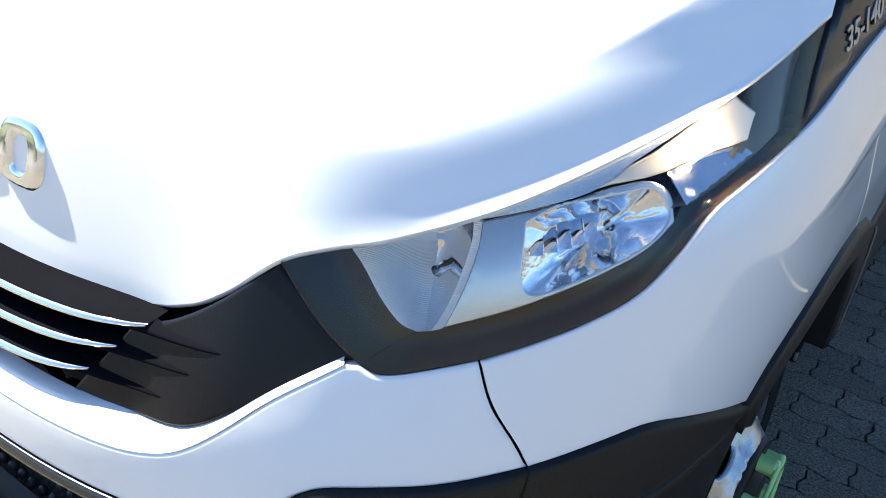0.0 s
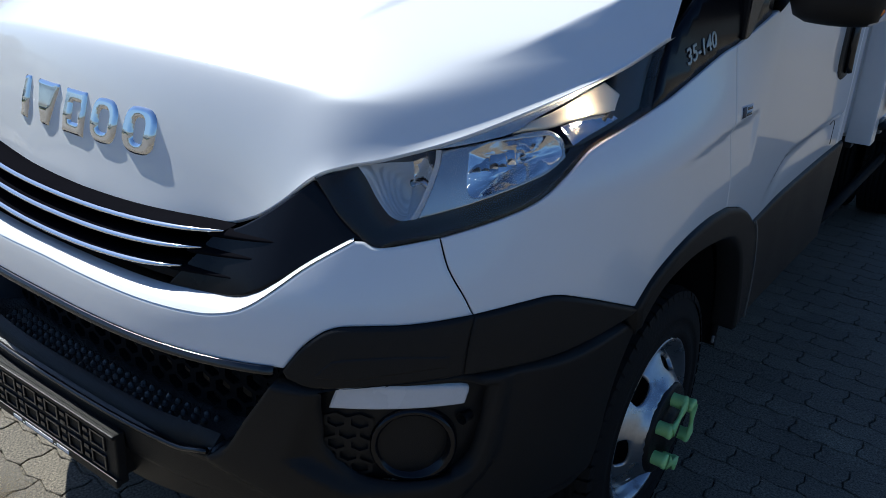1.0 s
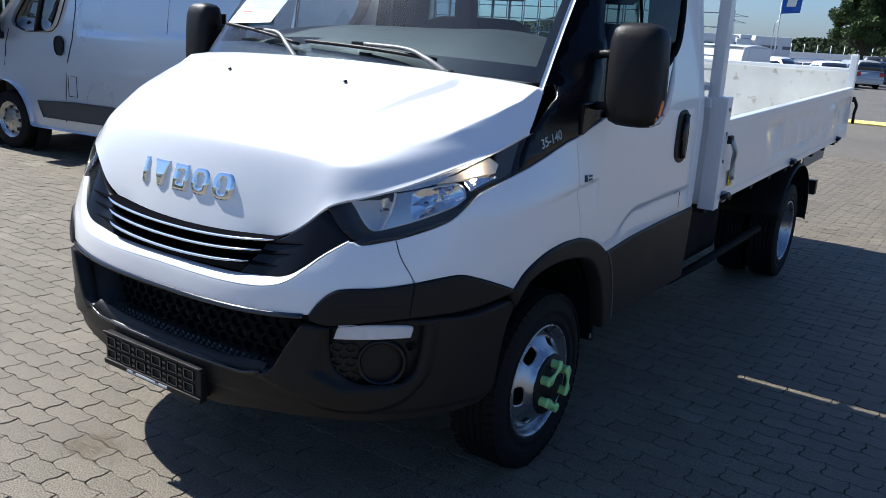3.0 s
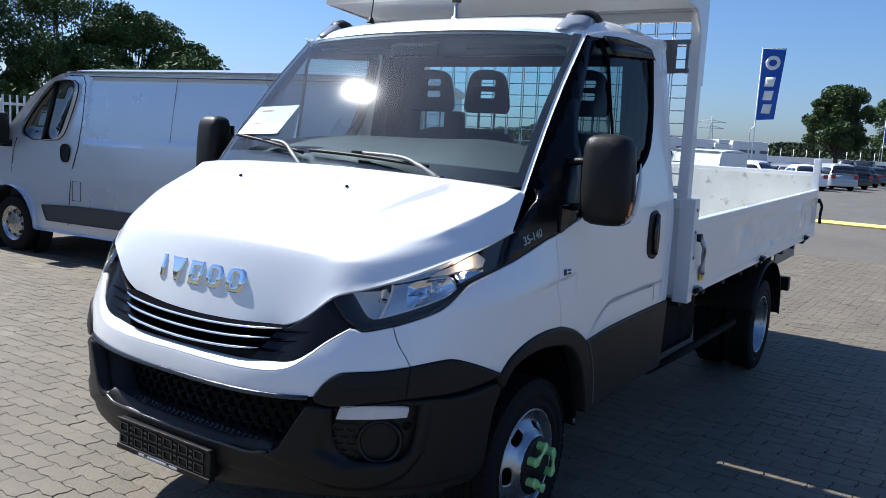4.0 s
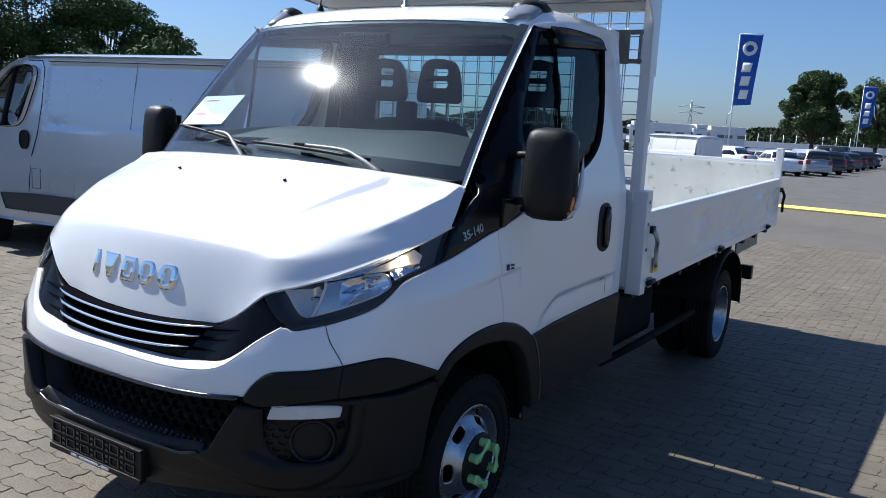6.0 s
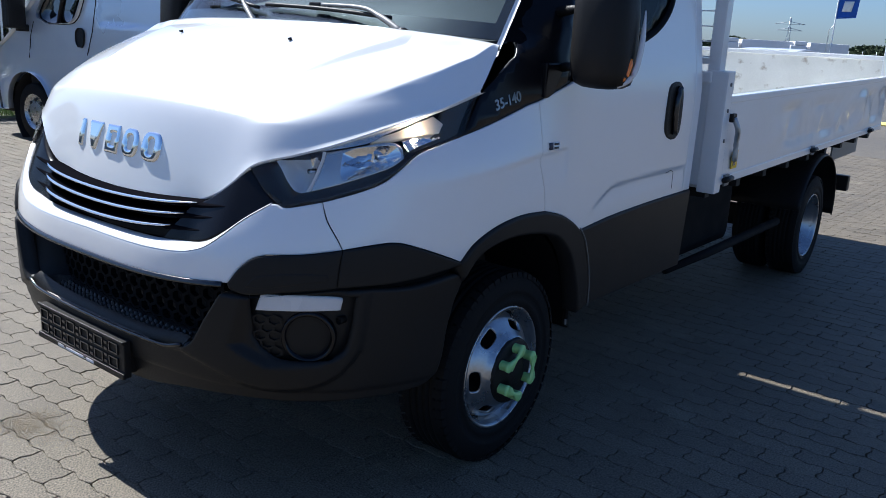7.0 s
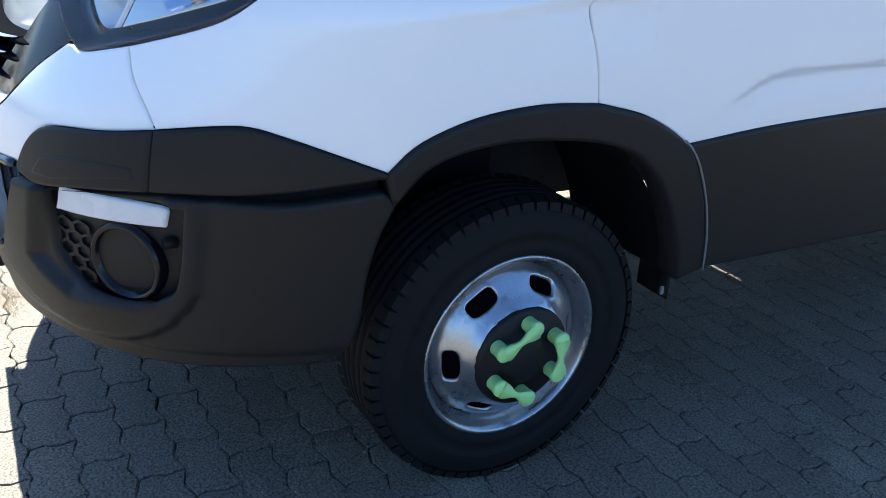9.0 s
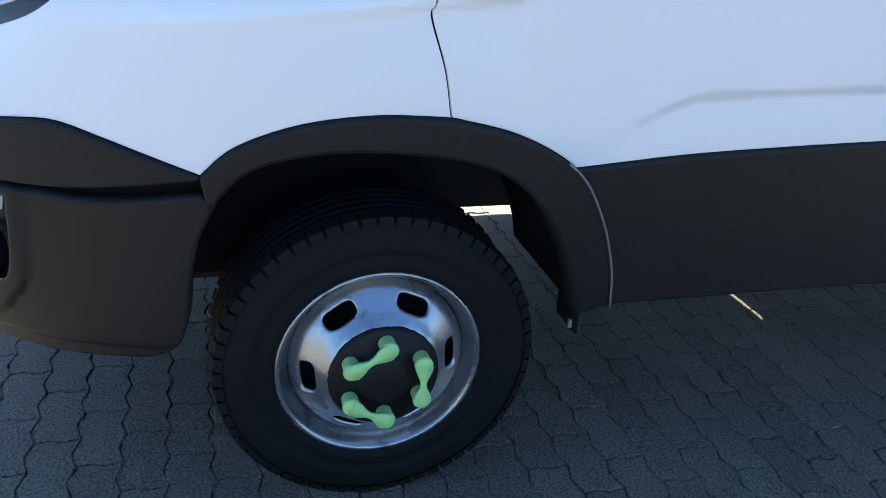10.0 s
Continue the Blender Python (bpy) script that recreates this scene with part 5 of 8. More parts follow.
for s in SIDES:
    a = [Vector((s * (0.815 + 0.085 * ease((y - 0.45) / 0.3)), y + 0.045 * (1 - ease((y - 0.5) / 0.5)), 2.178 - 0.034 * (1 - 0.5 * ease((y - 0.5) / 0.4)) + dz * 0.65 - 0.05)) for y, dz in zip(ys[2:-2], zs[2:-2])]
    b = [Vector((s * (SIDE_X(y, 2.19) - 0.002), y, float(np.interp(y, [0.50, 0.555, 0.60, 0.66, 1.0, 1.27, 1.37], [2.152, 2.142, 2.161, 2.174, 2.195, 2.210, 2.214])))) for y in ys[2:-2]]
    ribbon("roof_rail", a, b, PAINT, truck, n=3, bulge=0.004 * s)
    # roof marker lamp
    marker = empty("marker_lamp", parent=truck)
    for name, shape, mat, lab in (("marker_lens", ((0.520, 0.030, 0.004), (0.528, 0.056, 0.014), (0.56, 0.064, 0.026), (0.60, 0.066, 0.036), (0.65, 0.064, 0.046), (0.68, 0.060, 0.048), (0.69, 0.02, 0.01)), MARKERLENS, "clear marker lens"),
                                  ("marker_cover", ((0.625, 0.058, 0.040), (0.630, 0.069, 0.046), (0.645, 0.071, 0.053), (0.69, 0.071, 0.061), (0.74, 0.060, 0.054), (0.79, 0.044, 0.040), (0.82, 0.012, 0.012)), PLASTIC, "black cover")):
        rows = []
        for y, w, h in shape:
            cut = -0.2 if name == "marker_lens" else (0.35 if y < 0.64 else -0.2)
            a0 = math.asin(cut) if cut > 0 else 0.0
            angles = [a0 + (math.pi - 2 * a0) * k / 12 for k in range(13)]
            rows.append([(s * (0.745 + w * math.copysign(abs(math.cos(v)) ** 0.75, math.cos(v))), y + 0.045 * max(math.cos(v), -0.2), 2.160 + 0.060 * ease((y - 0.48) / 0.2) + h * math.sin(v) ** 0.7 - 0.008) for v in angles])
        loft(name, rows, mat, marker, lab)

# beacon and aerial
beacon = empty("beacon", (-0.005, 0.75, 2.262), truck)
for name, prof, mt, lab in (("beacon_stem", [(0, 0.024), (0.012, 0.022), (0.014, 0.011), (0.095, 0.011)], STEEL, ""), ("beacon_socket", [(0.085, 0.0), (0.085, 0.024), (0.14, 0.030), (0.165, 0.040), (0.185, 0.056), (0.20, 0.064), (0.212, 0.064)], PLASTIC, ""),
                            ("beacon_dome", [(0.212, 0.061), (0.25, 0.063), (0.272, 0.058), (0.282, 0.045), (0.286, 0.0)], AMBER, "amber plastic dome")):
    vs, fs = lathe(prof, "z", (0, 0, 0), 32)
    obj(name, vs, fs, mt, beacon, lab)
aerial = empty("aerial", (-0.49, 0.65, 2.245), truck)
vs, fs = lathe([(0, 0.022), (0.01, 0.018), (0.03, 0.008), (0.032, 0)], "z", n=16)
obj("aerial_foot", vs, fs, PLASTIC, aerial)
rod("aerial_whip", [(0, 0, 0.02), (0.05, -0.03, 0.20), (0.12, -0.06, 0.43)], [0.004, 0.003, 0.0018], PLASTIC, aerial, 6)


# cab back wall with its window, inner lining
def back(u, v, off=0.0):
    return Vector((u, 1.335 + off, v))


patch("cab_back", [(-0.93, 0.85), (0.93, 0.85), (0.93, 1.35), (0.82, 2.13), (0.76, 2.20), (-0.76, 2.20), (-0.82, 2.13), (-0.93, 1.35)], PAINT, truck, surf=back, step=0.12, thick=0.085, rim=0.0,
             holes=([(-0.64, 1.53), (0.74, 1.53), (0.72, 2.10), (-0.62, 2.10)],))
rear = patch("rear_window", [(-0.75, 1.52), (0.75, 1.52), (0.73, 2.11), (-0.73, 2.11)], REARGLASS, truck, surf=lambda u, v, off=0.0: Vector((u, 1.392 + off, v)), step=0.3, rim=0, thick=0.004)
patch("back_lining", [(-0.97, 0.9), (0.97, 0.9), (0.98, 1.35), (0.85, 2.14), (-0.85, 2.14), (-0.98, 1.35)], DASH, truck, surf=lambda u, v, off=0.0: Vector((u, CAB_END - 0.078 + off, v)), step=0.2, rim=0, thick=0.004,
      holes=([(-0.62, 1.55), (0.72, 1.55), (0.70, 2.08), (-0.60, 2.08)],))
loft("roof_lining", [[(x, y, 2.15 - 0.02 * abs(x)) for x in np.linspace(-0.80, 0.80, 9)] for y in (0.56, 0.9, 1.37)], DASH, truck)
block("cab_floor", (-0.94, -0.2, 0.885), (0.94, 1.38, 0.92), DARK, truck)
block("bulkhead", (-0.80, -0.16, 0.84), (0.80, -0.12, 1.40), DARK, truck)
for s in SIDES:
    block("door_lining", (s * 0.955 - 0.01, -0.05, 0.84), (s * 0.955 + 0.01, 1.36, 1.36), DASH, truck)

for s in SIDES:
    block("post_lining", (s * 0.90 - 0.05, 1.28, 0.84), (s * 0.90 + 0.05, 1.40, 1.55), PLASTIC, truck, 0.01)
    block("post_lining", (s * 0.80 - 0.05, 1.28, 1.5), (s * 0.80 + 0.05, 1.37, 2.14), PLASTIC, truck, 0.01)
for s in SIDES:
    zz = (1.36, 1.5, 1.7, 1.9, 2.05, 2.15)
    flip = Matrix.Diagonal((s, 1, 1))
    ribbon("post_cover", [flip @ skin(*sy(1.225, z), -0.055) for z in zz], [flip @ skin(*sy(1.345, z), -0.075) for z in zz], PLASTIC, truck, n=2)
# dashboard
rows = []
for x in np.linspace(-0.90, 0.90, 31):
    hump = 0.02 * math.exp(-((x - 0.48) / 0.24) ** 2) - 0.05 * (abs(x) / 0.9) ** 2.5
    rows.append([(x, -0.08 + 0.07 * abs(x) ** 2, 1.462), (x, 0.02, 1.512 + hump * 0.5), (x, 0.12, 1.566 + hump), (x, 0.30, 1.620 + hump), (x, 0.41, 1.640 + hump), (x, 0.45, 1.622 + hump), (x, 0.455, 1.55), (x, 0.40, 1.30), (x, 0.30, 1.0)])
loft("dashboard", rows, DASH, truck, "dark grey dashboard")
wheel = empty("steering_wheel", (0.48, 0.52, 1.395), truck)
wheel.rotation_euler = (radians(38), 0, 0)
vs, fs = tube([(0.20 * math.cos(t), 0.20 * math.sin(t), 0) for t in np.linspace(0, 2 * math.pi, 41)], 0.015, 8, False)
obj("wheel_ring", vs, fs, PLASTIC, wheel)
block("wheel_hub", (-0.08, -0.07, -0.03), (0.08, 0.05, 0.01), PLASTIC, wheel, 0.02)
for x0 in (-0.19, 0.07):
    block("wheel_spoke", (x0, -0.02, -0.012), (x0 + 0.12, 0.02, 0.006), PLASTIC, wheel, 0.006)


def seat_shape(w, d, h, taper_w=0.9, n=24):
    rows = []
    for t, e in ((0, 0.7), (0.02, 0.9), (0.10, 1.0), (0.5, 1.0), (0.85, 0.97), (0.95, 0.88), (0.99, 0.66), (1.0, 0.3)):
        row = []
        for i in range(n):
            a = 2 * math.pi * i / n
            c, s_ = math.cos(a), math.sin(a)
            ww = w / 2 * e * (1 - (1 - taper_w) * t)
            row.append((ww * math.copysign(abs(c) ** 0.5, c), d / 2 * e * math.copysign(abs(s_) ** 0.55, s_), h * t))
        rows.append(row)
    return rows


def seat(x, w, rests):
    st = empty("cab_seat", (x, 0.78, 1.0), truck)
    loft("seat_cushion", seat_shape(w, 0.50, 0.16, 1.0), SEATCLOTH, st, close=True)
    b = loft("backrest", seat_shape(w, 0.13, 0.66, 0.82), SEATCLOTH, st, close=True)
    b.location, b.rotation_euler = (0, 0.20, 0.06), (radians(-10), 0, 0)
    for rx in rests:
        hr = empty("headrest", (rx - x, 0.30, 0.80), st)
        loft_headrest(hr)
        for dx in (-0.05, 0.05):
            rod("headrest_post", [(dx, 0, -0.12), (dx, 0, 0.0)], 0.006, STEEL, hr, 6)


def loft_headrest(parent):
    """A rounded frame with two slots through it."""
    outline = smooth_line([(-0.115, 0.0), (-0.135, 0.03), (-0.125, 0.12), (-0.10, 0.20), (-0.05, 0.232), (0.05, 0.232), (0.10, 0.20), (0.125, 0.12), (0.135, 0.03), (0.115, 0.0)], 4)
    slots = [[(-0.062, z), (0.062, z), (0.070, z + 0.020), (0.062, z + 0.040), (-0.062, z + 0.040), (-0.070, z + 0.020)] for z in (0.080, 0.145)]
    f = patch("headrest_pad", outline, SEATCLOTH, parent, surf=lambda u, v, off=0.0: Vector((u, -0.03 - off - 0.02 * math.cos(u * 8), v)), step=0.025, rim=0.012, thick=0.06, holes=slots)
    return f


seat(0.61, 0.48, (0.61,))
seat(-0.13, 0.86, (0.02, -0.345))
block("middle_seat_bolster", (-0.185, 0.95, 1.50), (-0.075, 1.02, 1.80), SEATCLOTH, truck, 0.02)
block("sensor_cover", (-0.15, 0.40, 2.03), (0.14, 0.45, 2.10), PLASTIC, truck, 0.015)
for s in SIDES:
    block("sun_visor", (s * 0.47 - 0.24, 0.50, 2.075), (s * 0.47 + 0.24, 0.62, 2.095), DASH, truck, 0.01)


# ---- wheels ----
def tyre(parent, x_out, width, radius, n=96, blocks=True):
    """A tyre with a bulged wall and cut shoulder blocks; its outer face looks towards +x."""
    w = width
    prof = [(-w + 0.02, 0.215), (-w + 0.004, 0.24), (-w, 0.28), (-w + 0.006, 0.32), (-w + 0.022, radius - 0.008), (-w + 0.034, radius - 0.001)]
    for k in range(5):
        a = -w + 0.034 + (w - 0.068) * k / 5
        b = -w + 0.034 + (w - 0.068) * (k + 1) / 5
        prof += [(a + 0.004, radius), (b - 0.006, radius), (b - 0.005, radius - 0.007), (b - 0.001, radius - 0.007)]
    prof += [(-0.034, radius - 0.001), (-0.022, radius - 0.008), (-0.008, 0.322), (-0.001, 0.285), (-0.001, 0.276), (-0.004, 0.272), (-0.004, 0.250), (-0.001, 0.246), (-0.006, 0.232), (-0.014, 0.221), (-0.022, 0.214)]
    vs, fs = lathe([(x_out + d, r) for d, r in prof], "x", n=n)
    ob = obj("tyre", vs, fs, RUBBER, parent, "black worn tyre")
    if blocks:
        bv, bf = [], []
        for k in range(60):
            t = 2 * math.pi * k / 60
            m = Matrix.Rotation(t, 4, "X")
            for x0, x1 in ((-0.040, -0.016), (-w + 0.016, -w + 0.040)):
                pts = [(x_out + x, -0.0143, r) for x, r in ((x0, radius + 0.0030), (x1 + (0.004 if x1 > -0.05 else -0.005), radius - 0.004), (x1 + (0.009 if x1 > -0.05 else -0.009), radius - 0.022))]
                pts += [(p[0], 0.0143, p[2]) for p in pts]
                o = len(bv)
                bv += [m @ Vector(p) for p in pts]
                bf += [(o, o + 1, o + 4, o + 3), (o + 1, o + 2, o + 5, o + 4)]
        tagged(obj("shoulder_tread", bv, bf, RUBBER, ob, smooth=False), kind="stuff")
    return ob


DISHED = ((0.09, 0.120, 0.135, 0.172, 0.188, 0.196), (0.0, 0.0, -0.004, -0.014, -0.024, -0.040))
CONED = ((0.09, 0.117, 0.124, 0.138, 0.172, 0.186, 0.196), (0.044, 0.042, 0.034, 0.018, -0.008, -0.022, -0.040))


def rim(parent, x_flange, deep_in, disc_x, slots=6, shape=DISHED, phase=5.0):
    """A steel rim: rolled flange, well, and a dished disc with slots."""
    R = 0.2225
    vs, fs = lathe([(x_flange - 0.012, R + 0.002), (x_flange - 0.002, R + 0.002), (x_flange, R - 0.002), (x_flange - 0.002, R - 0.008), (x_flange - 0.014, R - 0.012), (x_flange - 0.024, R - 0.016), (x_flange - 0.034, R - 0.019), (x_flange - 0.040, R - 0.027), (x_flange - deep_in, R - 0.030)], "x", n=72)
    obj("rim_barrel", vs, fs, SILVER, parent, "silver painted steel rim")
    def disc(u, v, off=0.0):
        r = math.hypot(u, v)
        x = disc_x + float(np.interp(r, *shape))
        return Vector((x + off, u, v))
    holes = []
    for k in range(slots):
        a = radians(phase + 360 * k / slots)
        ca, sa = math.cos(a), math.sin(a)
        pts = []
        for t in np.linspace(0, 2 * math.pi, 20, endpoint=False):
            p, q = 0.0165 * math.copysign(abs(math.cos(t)) ** 0.6, math.cos(t)), 0.039 * math.copysign(abs(math.sin(t)) ** 0.6, math.sin(t))
            r = 0.157 + p
            pts.append((r * ca - q * sa, r * sa + q * ca))
        holes.append(pts)
    outer = [(0.1945 * math.cos(t), 0.1945 * math.sin(t)) for t in np.linspace(0, 2 * math.pi, 72, endpoint=False)]
    patch("rim_disc", outer, SILVER, parent, surf=disc, step=0.012, rim=0.003, thick=0.008, holes=tuple(holes))
    vs, fs = lathe([(disc_x - 0.06, 0.187), (disc_x - 0.10, 0.187), (disc_x - 0.10, 0.05)], "x", n=32)
    obj("brake_drum", vs, fs, DARK, parent)


def nut_links(parent, x):
    """Green nut indicators: three pairs, each joined by a waisted strap."""
    for k in range(3):
        pair = empty("nut_indicator", parent=parent)
        a0, a1 = ((150, 90), (30, -30), (-90, -150))[k]
        pa, pb = [Vector((0, 0.086 * math.cos(radians(a)), 0.086 * math.sin(radians(a)))) for a in (a0, a1)]
        d = (pb - pa).normalized()
        w = Vector((0, -d.z, d.y))
        for p in (pa, pb):
            vs, fs = lathe([(x - 0.030, 0.0175), (x - 0.006, 0.0175), (x, 0.0195), (x + 0.006, 0.0195), (x + 0.009, 0.016), (x + 0.0105, 0.0)], "x", (0, p.y, p.z), 20)
            obj("nut_cap", vs, fs, NUTGREEN, pair)
        line = [0.0, 0.12, 0.25, 0.38, 0.5, 0.62, 0.75, 0.88, 1.0]
        wid = [0.0185, 0.0175, 0.0135, 0.008, 0.0058, 0.008, 0.0135, 0.0175, 0.0185]
        top = []
        for t, h in zip(line, wid):
            c = pa.lerp(pb, t)
            top.append([Vector((x + 0.0115, 0, 0)) + c - w * h, Vector((x + 0.0125, 0, 0)) + c, Vector((x + 0.0115, 0, 0)) + c + w * h, Vector((x + 0.004, 0, 0)) + c + w * h, Vector((x + 0.004, 0, 0)) + c - w * h])
        loft("nut_strap", top, NUTGREEN, pair, close=True)


AXLE_Z = 0.349


def front_wheel():
    w = empty("front_wheel", (0, 0, AXLE_Z), truck)
    tyre(w, 0.980, 0.205, 0.350)
    rim(w, 0.972, 0.12, 0.966, shape=CONED)
    vs, fs = lathe([(1.004, 0.1195), (1.012, 0.117), (1.016, 0.110), (1.017, 0.06), (1.030, 0.054), (1.034, 0.045), (1.034, 0.0)], "x", n=40)
    obj("hub_cover", vs, fs, PLASTIC, w, "black hub cover")
    for k in range(6):
        a = radians(30 + 60 * k)
        vs, fs = lathe([(1.010, 0.016), (1.038, 0.015), (1.040, 0.0)], "x", (0, 0.086 * math.cos(a), 0.086 * math.sin(a)), 6)
        obj("wheel_nut", vs, fs, PLASTIC, w)
    nut_links(w, 1.044)
    return w


def rear_wheel():
    w = empty("rear_wheel", (0, 3.75, AXLE_Z), truck)
    tyre(w, 1.035, 0.205, 0.350)
    rim(w, 1.027, 0.19, 0.89, phase=20)
    tyre(w, 0.80, 0.205, 0.350, blocks=False)
    vs, fs = lathe([(0.88, 0.10), (0.93, 0.095), (0.955, 0.08), (0.96, 0.0)], "x", n=32)
    obj("hub_cover", vs, fs, GREYPLATE, w)
    return w


for build in (front_wheel, rear_wheel):
    one = build()
    copy_thing(one, Matrix.Translation(one.location) @ Matrix.Rotation(math.pi, 4, "Z"))

# wheel wells, flaps, chassis
for s in SIDES:
    rows = []
    for a in np.linspace(8, 172, 25):
        t = radians(a)
        rows.append([(s * x, -0.02 - 0.46 * math.cos(t) * (1.0 if math.cos(t) > 0 else 0.98), 0.40 + 0.47 * math.sin(t)) for x in (0.60, 0.75, 0.86, 0.945, 0.958)])
    loft("wheel_well", rows, MATBLACK, truck)
    rod("mud_flap", [(s * 0.985, 0.35, 0.82), (s * 0.985, 0.415, 0.70), (s * 0.975, 0.435, 0.56), (s * 0.965, 0.44, 0.40)], 0.012, PLASTIC, truck, 6)
    block("flap_clip", (s * 0.972 - 0.004, 0.425, 0.405), (s * 0.972 + 0.004, 0.440, 0.428), GREYPLATE, truck, 0.003)
    # bright steel rod put in for the highlight along the sill's lower edge
    rod("sill_highlight", [(s * 1.0, 0.52, 0.486), (s * 1.003, 0.9, 0.4885), (s * 1.003, 1.38, 0.487)], 0.0028, STEEL, truck, 5)
    loft("flap_sheet", [[(s * x, y, z) for x in (0.87, 0.90, 0.94, 0.975)] for y, z in ((0.37, 0.80), (0.425, 0.68), (0.445, 0.55), (0.45, 0.39))], PLASTIC, truck, thick=0.006)
    block("chassis_rail", (s * 0.40 - 0.035, -0.75, 0.48), (s * 0.40 + 0.035, 5.15, 0.66), DARK, truck, 0.006)
    rod("side_bar", [(s * 0.93, 1.48, 0.42), (s * 0.95, 2.0, 0.43), (s * 0.95, 3.2, 0.44)], [0.018, 0.024, 0.028], MATBLACK, truck, 8)
block("engine_tray", (-0.55, -0.75, 0.36), (0.55, 0.0, 0.50), DARK, truck, 0.03)
block("front_axle", (-0.85, -0.06, 0.30), (0.85, 0.06, 0.40), DARK, truck, 0.02)
block("rear_axle", (-0.80, 3.68, 0.27), (0.80, 3.82, 0.42), DARK, truck, 0.03)
block("gearbox", (-0.25, 0.0, 0.385), (0.25, 1.2, 0.75), MATBLACK, truck, 0.05)
block("fuel_tank", (0.45, 1.65, 0.40), (0.85, 2.6, 0.75), MATBLACK, truck, 0.05)
# added block that cuts the sunlight falling through behind the cab
block("sun_gap_blocker", (0.12, 1.42, 0.30), (0.70, 1.62, 0.76), MATBLACK, truck, 0.03)
block("battery_box", (-0.85, 1.65, 0.42), (-0.45, 2.2, 0.75), MATBLACK, truck, 0.03)
for y in (0.9, 1.5, 2.8, 4.6):
    block("cross_member", (-0.42, y - 0.05, 0.50), (0.42, y + 0.05, 0.62), DARK, truck, 0.01)
block("underrun_bar", (-0.93, 5.22, 0.42), (0.93, 5.30, 0.55), PLASTIC, truck, 0.01)
for s in SIDES:
    block("underrun_bracket", (s * 0.45 - 0.03, 5.0, 0.42), (s * 0.45 + 0.03, 5.25, 0.66), DARK, truck, 0.006)
    rows = []
    for a in np.linspace(-6, 168, 27):
        t = radians(a)
        rows.append([(s * x, 3.75 + 0.475 * math.cos(t), AXLE_Z + 0.075 + 0.43 * math.sin(t) - (0.012 if x > 1.05 else 0)) for x in (0.60, 0.8, 1.0, 1.045, 1.062)])
    loft("rear_mudguard", rows, PLASTIC, truck, "black plastic rear mudguard", thick=0.006)

# ---- the tipping bed, which rises slightly towards the back ----
bed = empty("tipper_bed", (0, 1.535, 0.0), truck)
bed.rotation_euler = (radians(1.6), 0, 0)
ZB, ZT, L0, L1 = 0.875, 1.285, 0.055, 3.67


def board(u, v, off=0.0):
    """The side board's outer face, a little dented."""
    w = 0.022 * noise.noise(Vector((u * 1.9, v * 3.0, 3.1))) + 0.017 * noise.noise(Vector((u * 4.6, v * 6.0, 7.7))) + 0.003 * noise.noise(Vector((u * 11.0, v * 13.0, 1.3)))
    k = ease((u - 0.7) / 0.5) * ease((v - ZB - 0.05) / 0.08) * ease((ZT - 0.07 - v) / 0.06)
    return Vector((1.100 + (w - 0.006) * k + off, u, v))


